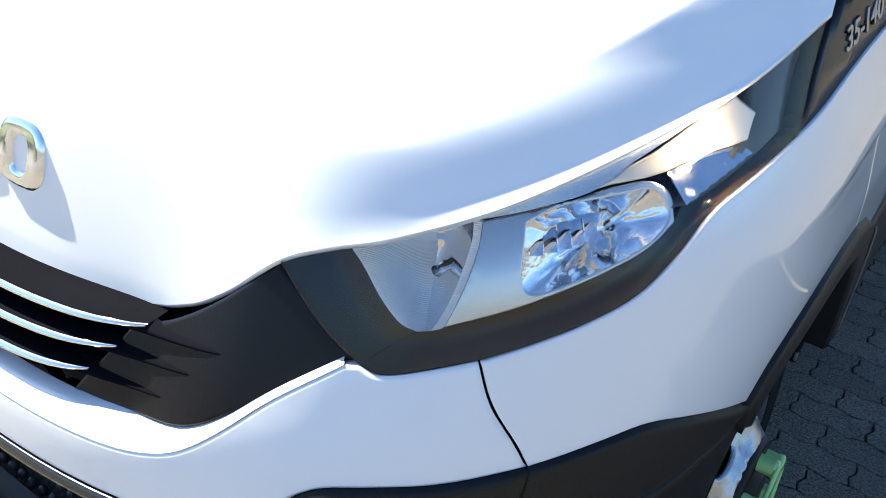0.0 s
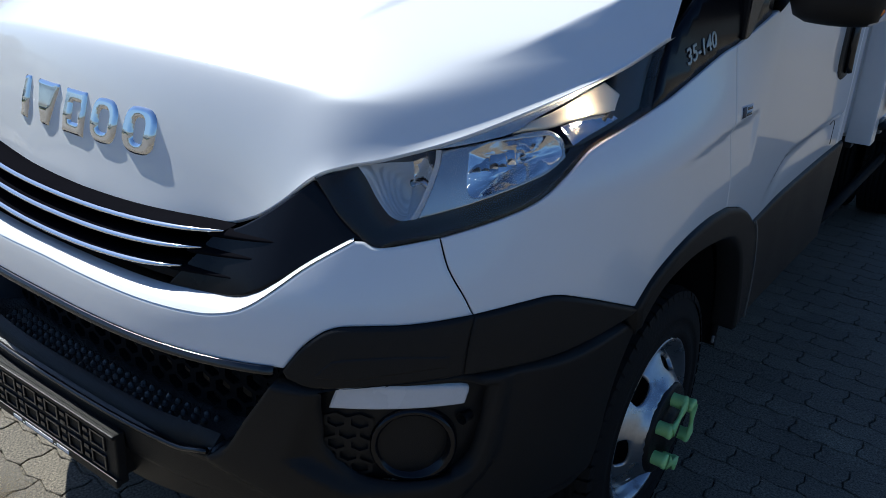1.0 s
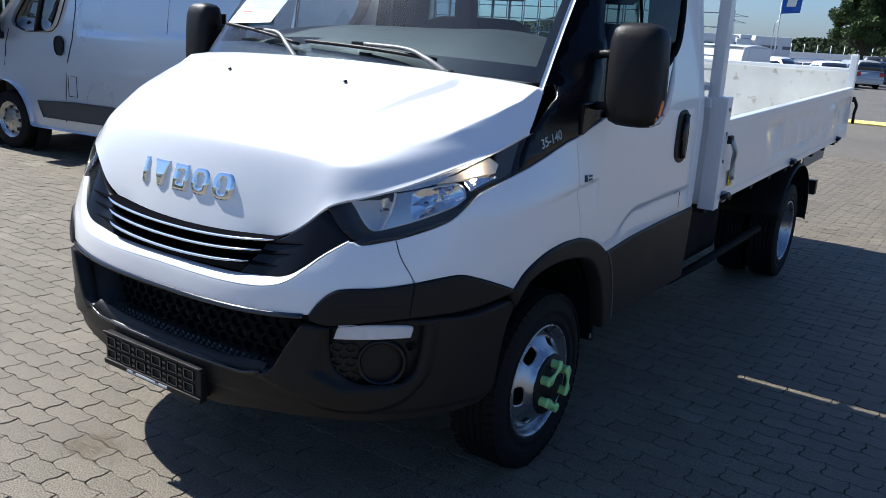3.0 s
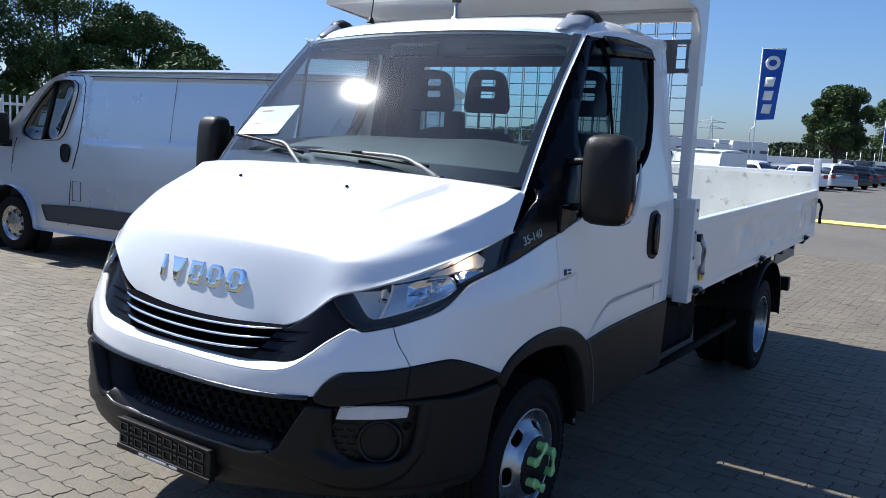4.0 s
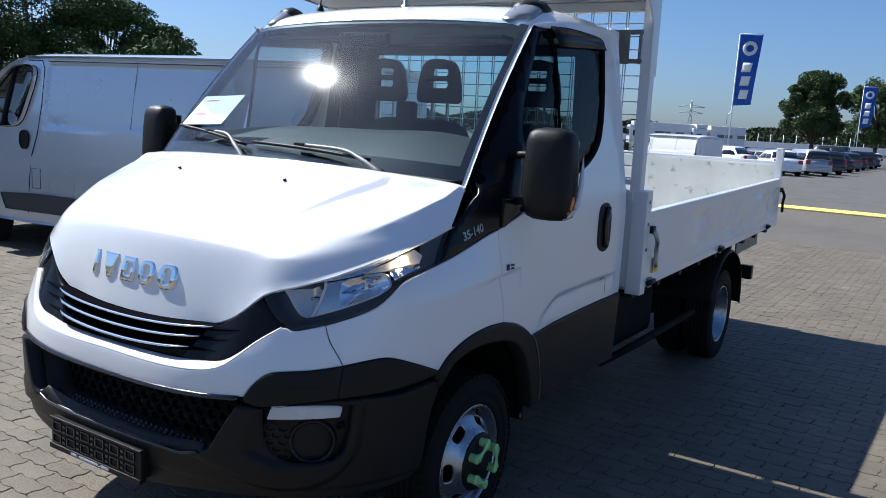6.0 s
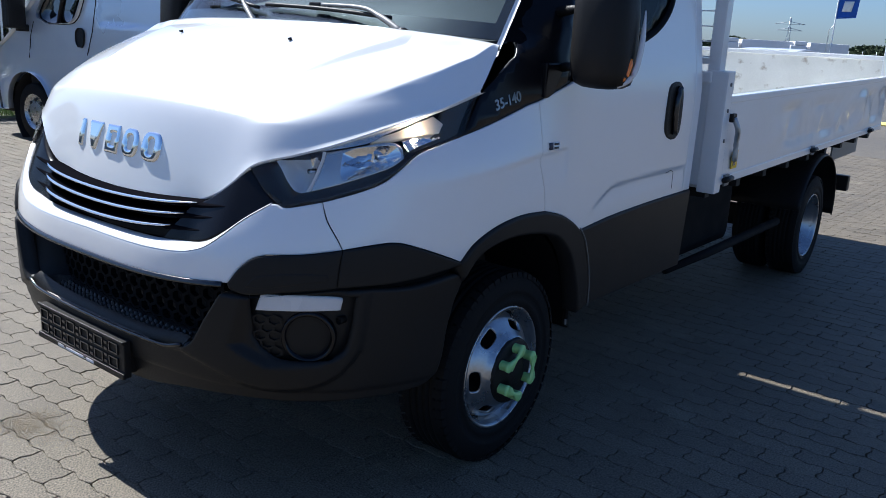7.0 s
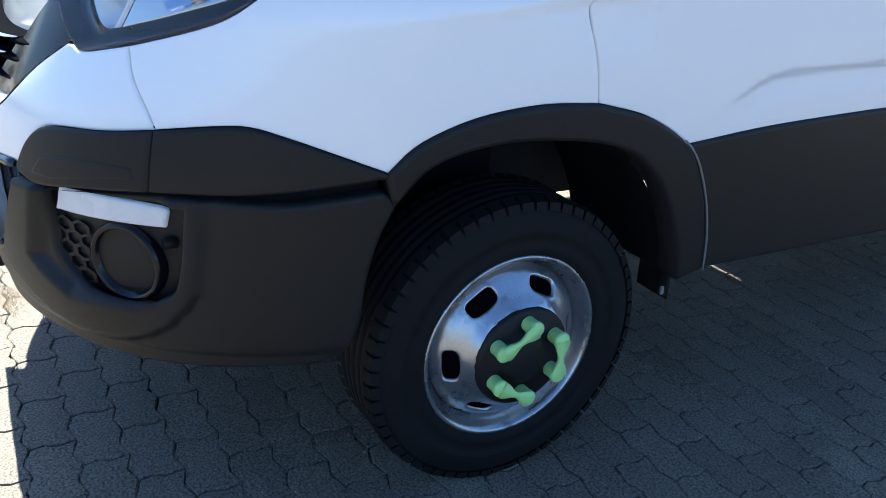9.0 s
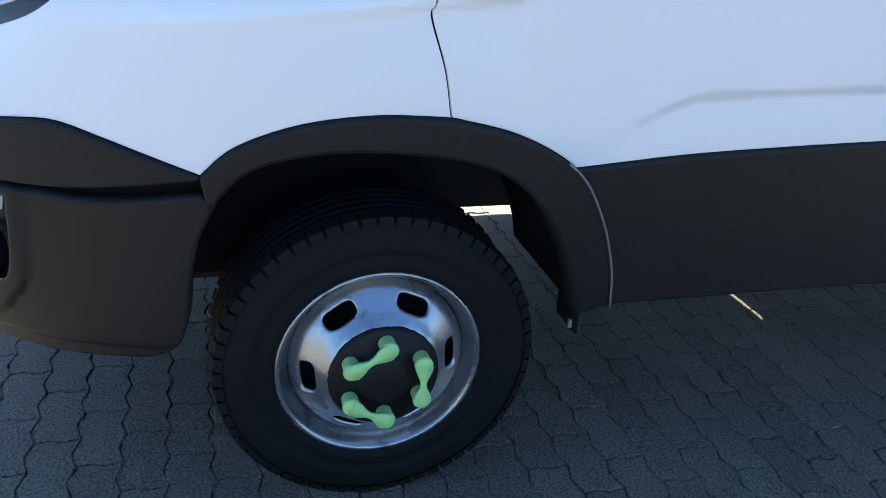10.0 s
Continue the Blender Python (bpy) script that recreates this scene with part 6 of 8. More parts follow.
for s in SIDES:
    sb = empty("side_board", parent=bed)
    patch("board_panel", [(L0, ZB + 0.02), (L1, ZB + 0.02), (L1, ZT - 0.02), (L0, ZT - 0.02)], BEDPAINT, sb, surf=board, step=0.028, rim=0.006, thick=0.025, side=s, label="dented white drop side")
    block("board_inner", (s * 1.062 - 0.004, L0, ZB), (s * 1.062 + 0.004, L1, ZT - 0.01), BEDIN, sb, 0.002)
    block("top_rail", (s * 1.078 - 0.024, L0, ZT - 0.035), (s * 1.078 + 0.024, L1, ZT), BEDPAINT, sb, 0.006)
    block("bottom_rail", (s * 1.082 - 0.022, L0, ZB - 0.012), (s * 1.082 + 0.022, L1, ZB + 0.03), BEDPAINT, sb, 0.006)
    for y in (0.14, 1.66, 3.25):
        hinge = empty("hinge", parent=sb)
        vs, fs = lathe([(-0.05, 0.0), (-0.05, 0.014), (0.05, 0.014), (0.05, 0.0)], "y", (s * 1.118, y, ZB + 0.012), 12)
        obj("hinge_pin", vs, fs, PLASTIC, hinge)
        block("hinge_leaf", (s * 1.108 - 0.006, y - 0.03, ZB - 0.02), (s * 1.108 + 0.006, y + 0.03, ZB + 0.035), GREYPLATE, hinge, 0.003)
    for y in (0.10, L1 + 0.01):
        latch = empty("latch", parent=sb)
        rod("latch_lever", smooth_line([(s * 1.122, y, 1.185), (s * 1.142, y + 0.012, 1.13), (s * 1.128, y + 0.055, 1.07), (s * 1.128, y + 0.065, 0.975)], 4), 0.013, STEEL if y < 1 else PLASTIC, latch, 8, "bent grey lever")
        block("latch_plate", (s * 1.114 - 0.008, y - 0.025, 1.165), (s * 1.114 + 0.012, y + 0.025, 1.205), PLASTIC, latch, 0.004)
    if s > 0:
        lab = empty("warning_label", parent=sb)
        block("label_field", (1.106, 0.185, 0.93), (1.1085, 0.265, 1.015), YELLOW, lab, 0, label="yellow warning label")
        block("label_bar", (1.1085, 0.20, 0.985), (1.110, 0.25, 0.992), GLOSSBLACK, lab, 0)
        block("label_bar", (1.1085, 0.205, 0.945), (1.110, 0.235, 0.965), GLOSSBLACK, lab, 0)
    # rear corner post
    block("rear_post", (s * 1.065 - 0.03, L1 + 0.005, ZB - 0.02), (s * 1.065 + 0.03, L1 + 0.065, 1.555), BEDPAINT, bed, 0.006)
    # front posts: lower box, upper sleeve
    post = empty("head_post", parent=bed)
    block("lower_post", (s * 1.06 - 0.040, -0.005, 0.83), (s * 1.06 + 0.048, 0.075, 1.40), BEDPAINT, post, 0.006)
    block("upper_post", (s * 1.030 - 0.030, 0.0, 1.39), (s * 1.030 + 0.030, 0.07, 2.44), BEDPAINT, post, 0.008)
    for z in (1.22, 1.34, 1.08):
        vs, fs = lathe([(-0.006, 0.010), (0.006, 0.010), (0.007, 0)], "x", (s * 1.109, 0.035, z), 6)
        vs = [(s * 1.106 + (p[0] - s * 1.109) * s, p[1], p[2]) for p in vs]
        obj("post_bolt", vs, fs, GREYPLATE, post)
    block("guide_strip", (s * 1.10 - 0.012, 0.045, 1.30), (s * 1.10 + 0.006, 0.085, 1.40), BEDPAINT, post, 0.004)
block("tail_board", (-1.05, L1 + 0.015, ZB), (1.05, L1 + 0.045, 1.43), BEDIN, bed, 0.006, "worn white tail board")
block("tail_rail", (-1.04, L1 + 0.0, 1.405), (1.04, L1 + 0.055, 1.44), BEDPAINT, bed, 0.006)
block("bed_floor", (-1.06, 0.02, ZB - 0.03), (1.06, L1 + 0.02, ZB), BEDIN, bed, 0.003, "scratched steel bed floor")
for k in range(9):
    block("floor_beam", (-1.03, 0.1 + 0.44 * k, ZB - 0.09), (1.03, 0.16 + 0.44 * k, ZB - 0.03), DARK, bed, 0.004)
for s in SIDES:
    block("sub_frame", (s * 0.42 - 0.04, 0.05, 0.70), (s * 0.42 + 0.04, 3.7, ZB - 0.09), DARK, bed, 0.005)
    block("tail_plate", (s * 0.95 - 0.006, 2.86, 0.665), (s * 0.95 + 0.006, 3.66, 0.79), GREYPLATE, bed, 0.004, "grey steel side plate")
block("head_board", (-1.03, 0.0, 0.86), (1.03, 0.03, 1.36), BEDPAINT, bed, 0.006, "white steel head board")
block("head_rail", (-1.03, -0.01, 1.34), (1.03, 0.05, 1.395), BEDPAINT, bed, 0.008)
block("head_rail", (-1.03, 0.0, 1.425), (1.03, 0.045, 1.455), BEDPAINT, bed, 0.006)
grid = empty("wire_guard", parent=bed)
for k in range(21):
    x = -1.0 + 0.1 * k
    for dx in (0, 0.013):
        rod("guard_wire", [(x + dx, 0.02, 1.44), (x + dx, 0.02, 2.33)], 0.0032, BEDPAINT, grid, 5)
for k in range(14):
    z = 1.46 + 0.0675 * k
    rod("guard_wire", [(-1.01, 0.026, z), (1.01, 0.026, z)], 0.0032, BEDPAINT, grid, 5)
br = empty("guard_bracket", parent=bed)
for z in (2.225, 2.075):
    block("bracket_bar", (0.78, 0.0, z - 0.012), (1.01, 0.04, z + 0.012), GREYPLATE, br, 0.003)
patch("bracket_plate", [(0.80, 2.06), (0.905, 2.06), (0.905, 2.235), (0.80, 2.235)], GREYPLATE, br, surf=lambda u, v, off=0.0: Vector((u, 0.005 - off, v)), step=0.05, rim=0.0, thick=0.006, holes=([(0.815, 2.13), (0.835, 2.13), (0.835, 2.16), (0.825, 2.17), (0.815, 2.16)],))
block("bracket_bar", (0.905, -0.004, 2.06), (0.935, 0.006, 2.235), GREYPLATE, br, 0.002)
block("bracket_bar", (0.985, -0.004, 2.06), (1.0, 0.006, 2.235), GREYPLATE, br, 0.002)
# canopy over the cab
canopy = empty("cab_canopy", parent=bed)
block("canopy_rear_strip", (-1.055, -0.014, 2.385), (1.055, 0.085, 2.515), BEDPAINT, canopy, 0.004)
for x in (-0.98, -0.35, 0.35, 0.98):
    block("canopy_tab", (x - 0.03, -0.05, 2.500), (x + 0.03, -0.01, 2.512), BEDPAINT, canopy, 0.002)
block("canopy_beam", (-1.03, 0.032, 2.33), (1.03, 0.085, 2.385), BEDPAINT, canopy, 0.006)
loft("canopy_sheet", [[(x, y, z) for x in np.linspace(-1.055, 1.055, 9)] for y, z in ((-0.545, 2.425), (-0.553, 2.43), (-0.555, 2.495), (-0.548, 2.502), (-0.30, 2.508), (-0.048, 2.514))], BEDPAINT, canopy, "white sheet canopy")
loft("canopy_under", [[(x, y, z) for x in np.linspace(-1.05, 1.05, 9)] for y, z in ((-0.545, 2.425), (-0.40, 2.415), (-0.10, 2.39), (-0.048, 2.39))], BEDPAINT, canopy, flip=True)
for s in SIDES:
    patch("canopy_cheek", [(-0.555, 2.425), (-0.555, 2.50), (0.085, 2.52), (0.09, 2.44), (0.085, 2.00), (-0.004, 2.00), (-0.008, 2.27), (-0.10, 2.375)], BEDPAINT, canopy, surf=lambda u, v, off=0.0: Vector((1.062 + off, u, v)), step=0.12, rim=0.003, thick=0.006, side=s)

# splash panels inside the front arches
for s in SIDES:
    x0, x1 = sorted((s * 0.652, s * 0.660))
    block("arch_splash_panel", (x0, -0.42, 0.44), (x1, 0.10, 0.86), MATBLACK, truck, 0.003)


# ---- ground ----
JOINT = material("joint_sand", (0.085, 0.076, 0.060), 0.9, vary=0.45, scale=20, bump=0.8, bscale=240)
PAVER = material("concrete_paver", (0.150, 0.129, 0.097), 0.60, vary=0.32, scale=2.2, bump=0.5, bscale=420, spec=0.22, island=0.28, wear=((0.21, 0.188, 0.140), 1.7, 0.60))
PAVER_ONE = material("concrete_paver_single", (0.150, 0.129, 0.097), 0.60, vary=0.32, scale=2.2, bump=0.5, bscale=420, spec=0.22, objrand=0.28, wear=((0.21, 0.188, 0.140), 1.7, 0.60))


def speckle(m, scale, low, high):
    """Mineral grains: fine light and dark grains over a surface's colour."""
    n, l = m.node_tree.nodes, m.node_tree.links
    p = n["Principled BSDF"]
    old = p.inputs["Base Color"].links[0].from_socket
    co, no, mr, mx = n.new("ShaderNodeTexCoord"), n.new("ShaderNodeTexNoise"), n.new("ShaderNodeMapRange"), n.new("ShaderNodeMix")
    no.inputs["Scale"].default_value, no.inputs["Detail"].default_value, no.inputs["Roughness"].default_value = scale, 3, 0.7
    mr.inputs[1].default_value, mr.inputs[2].default_value, mr.inputs[3].default_value, mr.inputs[4].default_value = 0.32, 0.70, low, high
    mx.data_type, mx.blend_type = "RGBA", "MULTIPLY"
    mx.inputs[0].default_value = 1
    l.new(co.outputs["Object"], no.inputs["Vector"])
    l.new(no.outputs["Fac"], mr.inputs[0])
    l.new(old, mx.inputs[6])
    l.new(mr.outputs[0], mx.inputs[7])
    l.new(mx.outputs[2], p.inputs["Base Color"])


speckle(PAVER, 150, 0.22, 1.80)
speckle(PAVER_ONE, 150, 0.22, 1.80)


def yard_material():
    """Far pavers and asphalt, where single stones can no longer be told apart."""
    m = material("yard", (0.134, 0.117, 0.091), 0.60, vary=0.16, scale=0.35, bump=0.4, bscale=40)
    n, l = m.node_tree.nodes, m.node_tree.links
    p = n["Principled BSDF"]
    old = p.inputs["Base Color"].links[0].from_socket
    co = n.new("ShaderNodeTexCoord")
    br = n.new("ShaderNodeTexBrick")
    br.inputs["Color1"].default_value, br.inputs["Color2"].default_value, br.inputs["Mortar"].default_value = (1.06, 1.05, 1.03, 1), (0.90, 0.90, 0.89, 1), (0.45, 0.43, 0.40, 1)
    br.inputs["Scale"].default_value = 1.0
    br.inputs["Brick Width"].default_value, br.inputs["Row Height"].default_value, br.inputs["Mortar Size"].default_value = 0.21, 0.105, 0.004
    l.new(co.outputs["Object"], br.inputs["Vector"])
    mx = n.new("ShaderNodeMix")
    mx.data_type, mx.blend_type = "RGBA", "MULTIPLY"
    mx.inputs[0].default_value = 1
    l.new(old, mx.inputs[6])
    l.new(br.outputs["Color"], mx.inputs[7])
    l.new(mx.outputs[2], p.inputs["Base Color"])
    return m


YARD = yard_material()
speckle(YARD, 60, 0.7, 1.3)
ASPHALT = material("asphalt", (0.118, 0.113, 0.104), 0.9, vary=0.28, scale=0.9, bump=0.8, bscale=60, spec=0.2)
speckle(ASPHALT, 35, 0.65, 1.35)
ground = tagged(obj("ground", [(-2500, -2500, -0.012), (2500, -2500, -0.012), (2500, 2500, -0.012), (-2500, 2500, -0.012)], [(0, 1, 2, 3)], JOINT, smooth=False), "open paved yard reaching the horizon", "ground", kind="structure")
PX0, PX1, PY0, PY1 = -9.66, 6.3, -4.2, 12.6
L, W_ = 0.21, 0.105
far = []
for x0, x1, y0, y1 in ((-9.66, 60, 12.6, 21.0), (6.3, 60, -40, 12.6), (-9.66, 6.3, -40, -4.2)):
    far.append(tagged(obj("pavement", [(x0, y0, -0.004), (x1, y0, -0.004), (x1, y1, -0.004), (x0, y1, -0.004)], [(0, 1, 2, 3)], YARD, smooth=False), "grey block paving farther off", "pavement", kind="structure"))
tagged(obj("road", [(-400, 21.0, -0.008), (400, 21.0, -0.008), (400, 900, -0.008), (-400, 900, -0.008)], [(0, 1, 2, 3)], ASPHALT, smooth=False), "grey asphalt parking ground", "asphalt", kind="structure")


def paver_ring(inset, drop):
    """Outline of one interlocking stone about its middle, with waved edges that fit its neighbours."""
    pts = []
    def wave(x):
        return 0.0072 * (4 * abs((x / W_) % 1 - 0.5) - 1)
    xs = [-0.5, -0.375, -0.25, -0.125, 0, 0.125, 0.25, 0.375, 0.5]
    for f in xs[:-1]:
        pts.append((f * L, -W_ / 2 + wave(f * L)))
    for f in (-0.5, -0.17, 0.17):
        pts.append((L / 2 + 0.0075 * math.sin(2 * math.pi * f), f * W_ + (wave(L / 2) if abs(f) == 0.5 else 0)))
    for f in xs[:0:-1]:
        pts.append((f * L, W_ / 2 + wave(f * L)))
    for f in (0.5, 0.17, -0.17):
        pts.append((-L / 2 + 0.0075 * math.sin(2 * math.pi * f), f * W_ + (wave(L / 2) if abs(f) == 0.5 else 0)))
    k = np.array(pts)
    return np.concatenate([k - np.sign(k) * inset, np.full((len(k), 1), drop)], 1)


top, rim_, low = paver_ring(0.0040, 0.0), paver_ring(0.0024, -0.0020), paver_ring(0.0019, -0.013)
NV = len(top)
PV = np.concatenate([top, rim_, low])
PF = [tuple(range(NV))] + [(NV * a + i, NV * (a + 1) + i, NV * (a + 1) + (i + 1) % NV, NV * a + (i + 1) % NV) for a in (0, 1) for i in range(NV)]
PF = [PF[0]] + PF[1:]
gen = np.random.default_rng(5)
centres = []
for j in range(int((PY1 - PY0) / W_)):
    y = PY0 + (j + 0.5) * W_
    for i in range(int((PX1 - PX0) / L)):
        centres.append((PX0 + (i + 0.5 + 0.5 * (j % 2)) * L + 0.02, y + 0.062))
centres = np.array(centres)
near = (centres[:, 0] > -2.3) & (centres[:, 0] < 0.5) & (centres[:, 1] > -1.75) & (centres[:, 1] < -0.72)
rest = centres[~near]
tilt = gen.normal(0, 0.0008, (len(rest), 3))
V = PV[None] + np.concatenate([rest, np.zeros((len(rest), 1))], 1)[:, None]
V[:, :, 2] += tilt[:, 2:3] + PV[None, :, 0] * tilt[:, 0:1] * 5 + PV[None, :, 1] * tilt[:, 1:2] * 8
V[:, :, :2] += gen.normal(0, 0.0009, (len(rest), 1, 2))
allf = []
for k in range(len(rest)):
    o = k * 3 * NV
    allf += [tuple(o + i for i in f) for f in PF]
tagged(obj("paver_field", V.reshape(-1, 3), allf, PAVER, ground, smooth=False), kind="stuff")
meshes = []
for k in range(6):
    me = bpy.data.meshes.new("paver")
    v = PV.copy()
    v[:, 2] += v[:, 0] * gen.normal(0, 0.004) + v[:, 1] * gen.normal(0, 0.006)
    me.from_pydata([tuple(p) for p in v], [], PF)
    me.materials.append(PAVER_ONE)
    meshes.append(me)
for k, (x, y) in enumerate(centres[near]):
    ob = new("paver", meshes[k % 6])
    ob.location = (x, y, gen.normal(0, 0.0007))
    ob.parent = ground
# sand that fills the long joints, uneven along them
sv, sf = [], []
row0 = PY0 + 0.062
for j in range(int((3.6 + 3.4) / W_)):
    yj = row0 + (int((-3.4 - row0) / W_) + j) * W_
    xs = np.arange(-6.0, 4.0, 0.02)
    wob = gen.normal(0, 0.0026, len(xs))
    wid = 0.0055 + 0.0075 * gen.random(len(xs)) ** 2
    hz = -0.0040 + 0.0058 * gen.random(len(xs)) ** 2
    o = len(sv)
    for x, a, w, h in zip(xs, wob, wid, hz):
        sv += [(x, yj + a - w, -0.006), (x + 0.006, yj + a, h), (x, yj + a + w, -0.006)]
    for i in range(len(xs) - 1):
        q = o + 3 * i
        sf += [(q, q + 3, q + 4, q + 1), (q + 1, q + 4, q + 5, q + 2)]
SANDFILL = material("joint_fill", (0.145, 0.125, 0.092), 0.85, vary=0.4, scale=24, bump=0.8, bscale=260)
speckle(SANDFILL, 130, 0.05, 1.9)
tagged(obj("joint_sand", sv, sf, SANDFILL, ground), kind="stuff")
# grit and dry stalks in the joints
GRIT = material("grit", (0.30, 0.26, 0.20), 0.95, vary=0.5, scale=30, island=0.6)
gv, gf = [], []
for k in range(9000):
    x, y = gen.uniform(-5.5, 3.5), gen.uniform(-3.0, 3.5)
    if k % 3:
        y = PY0 + 0.062 + round((y - PY0 - 0.062) / W_) * W_ + gen.normal(0, 0.006)
    r = 0.0012 + 0.0028 * gen.random() ** 3
    o = len(gv)
    gv += [(x + r * math.cos(t) * (1 + gen.random()), y + r * math.sin(t), -0.001) for t in (0, 2.1, 4.2)] + [(x, y, r)]
    gf += [(o, o + 1, o + 3), (o + 1, o + 2, o + 3), (o + 2, o, o + 3)]
tagged(obj("grit", gv, gf, GRIT, None, smooth=False), "fine sand and grit scattered over the paving joints", "grit", kind="stuff")

# a patch of loose sand beside the bumper
gv, gf = [], []
for k in range(7000):
    x, y = -0.39 + gen.normal(0, 0.075), -1.02 + gen.normal(0, 0.055)
    r = 0.0008 + 0.0018 * gen.random() ** 2
    o = len(gv)
    gv += [(x + r * math.cos(t) * (1 + gen.random()), y + r * math.sin(t), -0.001) for t in (0, 2.1, 4.2)] + [(x, y, r * 0.9)]
    gf += [(o, o + 1, o + 3), (o + 1, o + 2, o + 3), (o + 2, o, o + 3)]
LOOSESAND = material("loose_sand", (0.46, 0.38, 0.25), 0.95, vary=0.3, scale=30, island=0.5)
tagged(obj("sand_patch", gv, gf, LOOSESAND, None, smooth=False), "small patch of loose yellow sand on the pavers", "sand", kind="stuff")

LINEPAINT = material("yellow_paint", (0.74, 0.60, 0.16), 0.7, vary=0.2, scale=3, bump=0.4, bscale=60)
tagged(part("yellow_kerb", box(bmesh.new(), (-40, 21.05, -0.01), (3, 22.2, 0.035), 0.01), LINEPAINT), "yellow painted low kerb across the yard", "kerb", kind="structure")




# ---- the surroundings ----
VANPAINT = material("van_paint", (0.52, 0.56, 0.62), 0.28, metal=0.4, coat=0.8, vary=0.02, scale=1.2, bump=0.05, bscale=3)
DARKGLASS = material("dark_glass", (0.012, 0.014, 0.016), 0.05, vary=0.05, coat=0.8)
REDLAMP = material("red_lamp", (0.35, 0.012, 0.01), 0.2, coat=0.6)
CLAD = material("grey_cladding", (0.045, 0.047, 0.05), 0.6, vary=0.15)


def road_wheel(parent, x, y, r, w=0.2, mat=SILVER):
    wh = empty("road_wheel", (x, y, r), parent)
    s = 1 if y > 0 else -1
    vs, fs = lathe([(-w / 2 * s, r * 0.62), (-w / 2 * s, r * 0.9), (-w * 0.4 * s, r), (w * 0.4 * s, r), (w / 2 * s, r * 0.9), (w / 2 * s, r * 0.62)], "y", n=28)
    obj("tyre", vs, fs, RUBBER, wh)
    vs, fs = lathe([(w / 2 * s, r * 0.62), (w * 0.40 * s, r * 0.56), (w * 0.34 * s, r * 0.50), (w * 0.42 * s, r * 0.32), (w * 0.46 * s, r * 0.12), (w * 0.46 * s, 0)], "y", n=28)
    obj("rim", vs, fs, mat, wh)
    for k in range(8):
        a = 2 * math.pi * k / 8
        vs, fs = lathe([(w * 0.37 * s, r * 0.06), (w * 0.41 * s, r * 0.06), (w * 0.41 * s, 0)], "y", (r * 0.42 * math.cos(a), 0, r * 0.42 * math.sin(a)), 8)
        obj("rim_hole", vs, fs, DARK, wh)


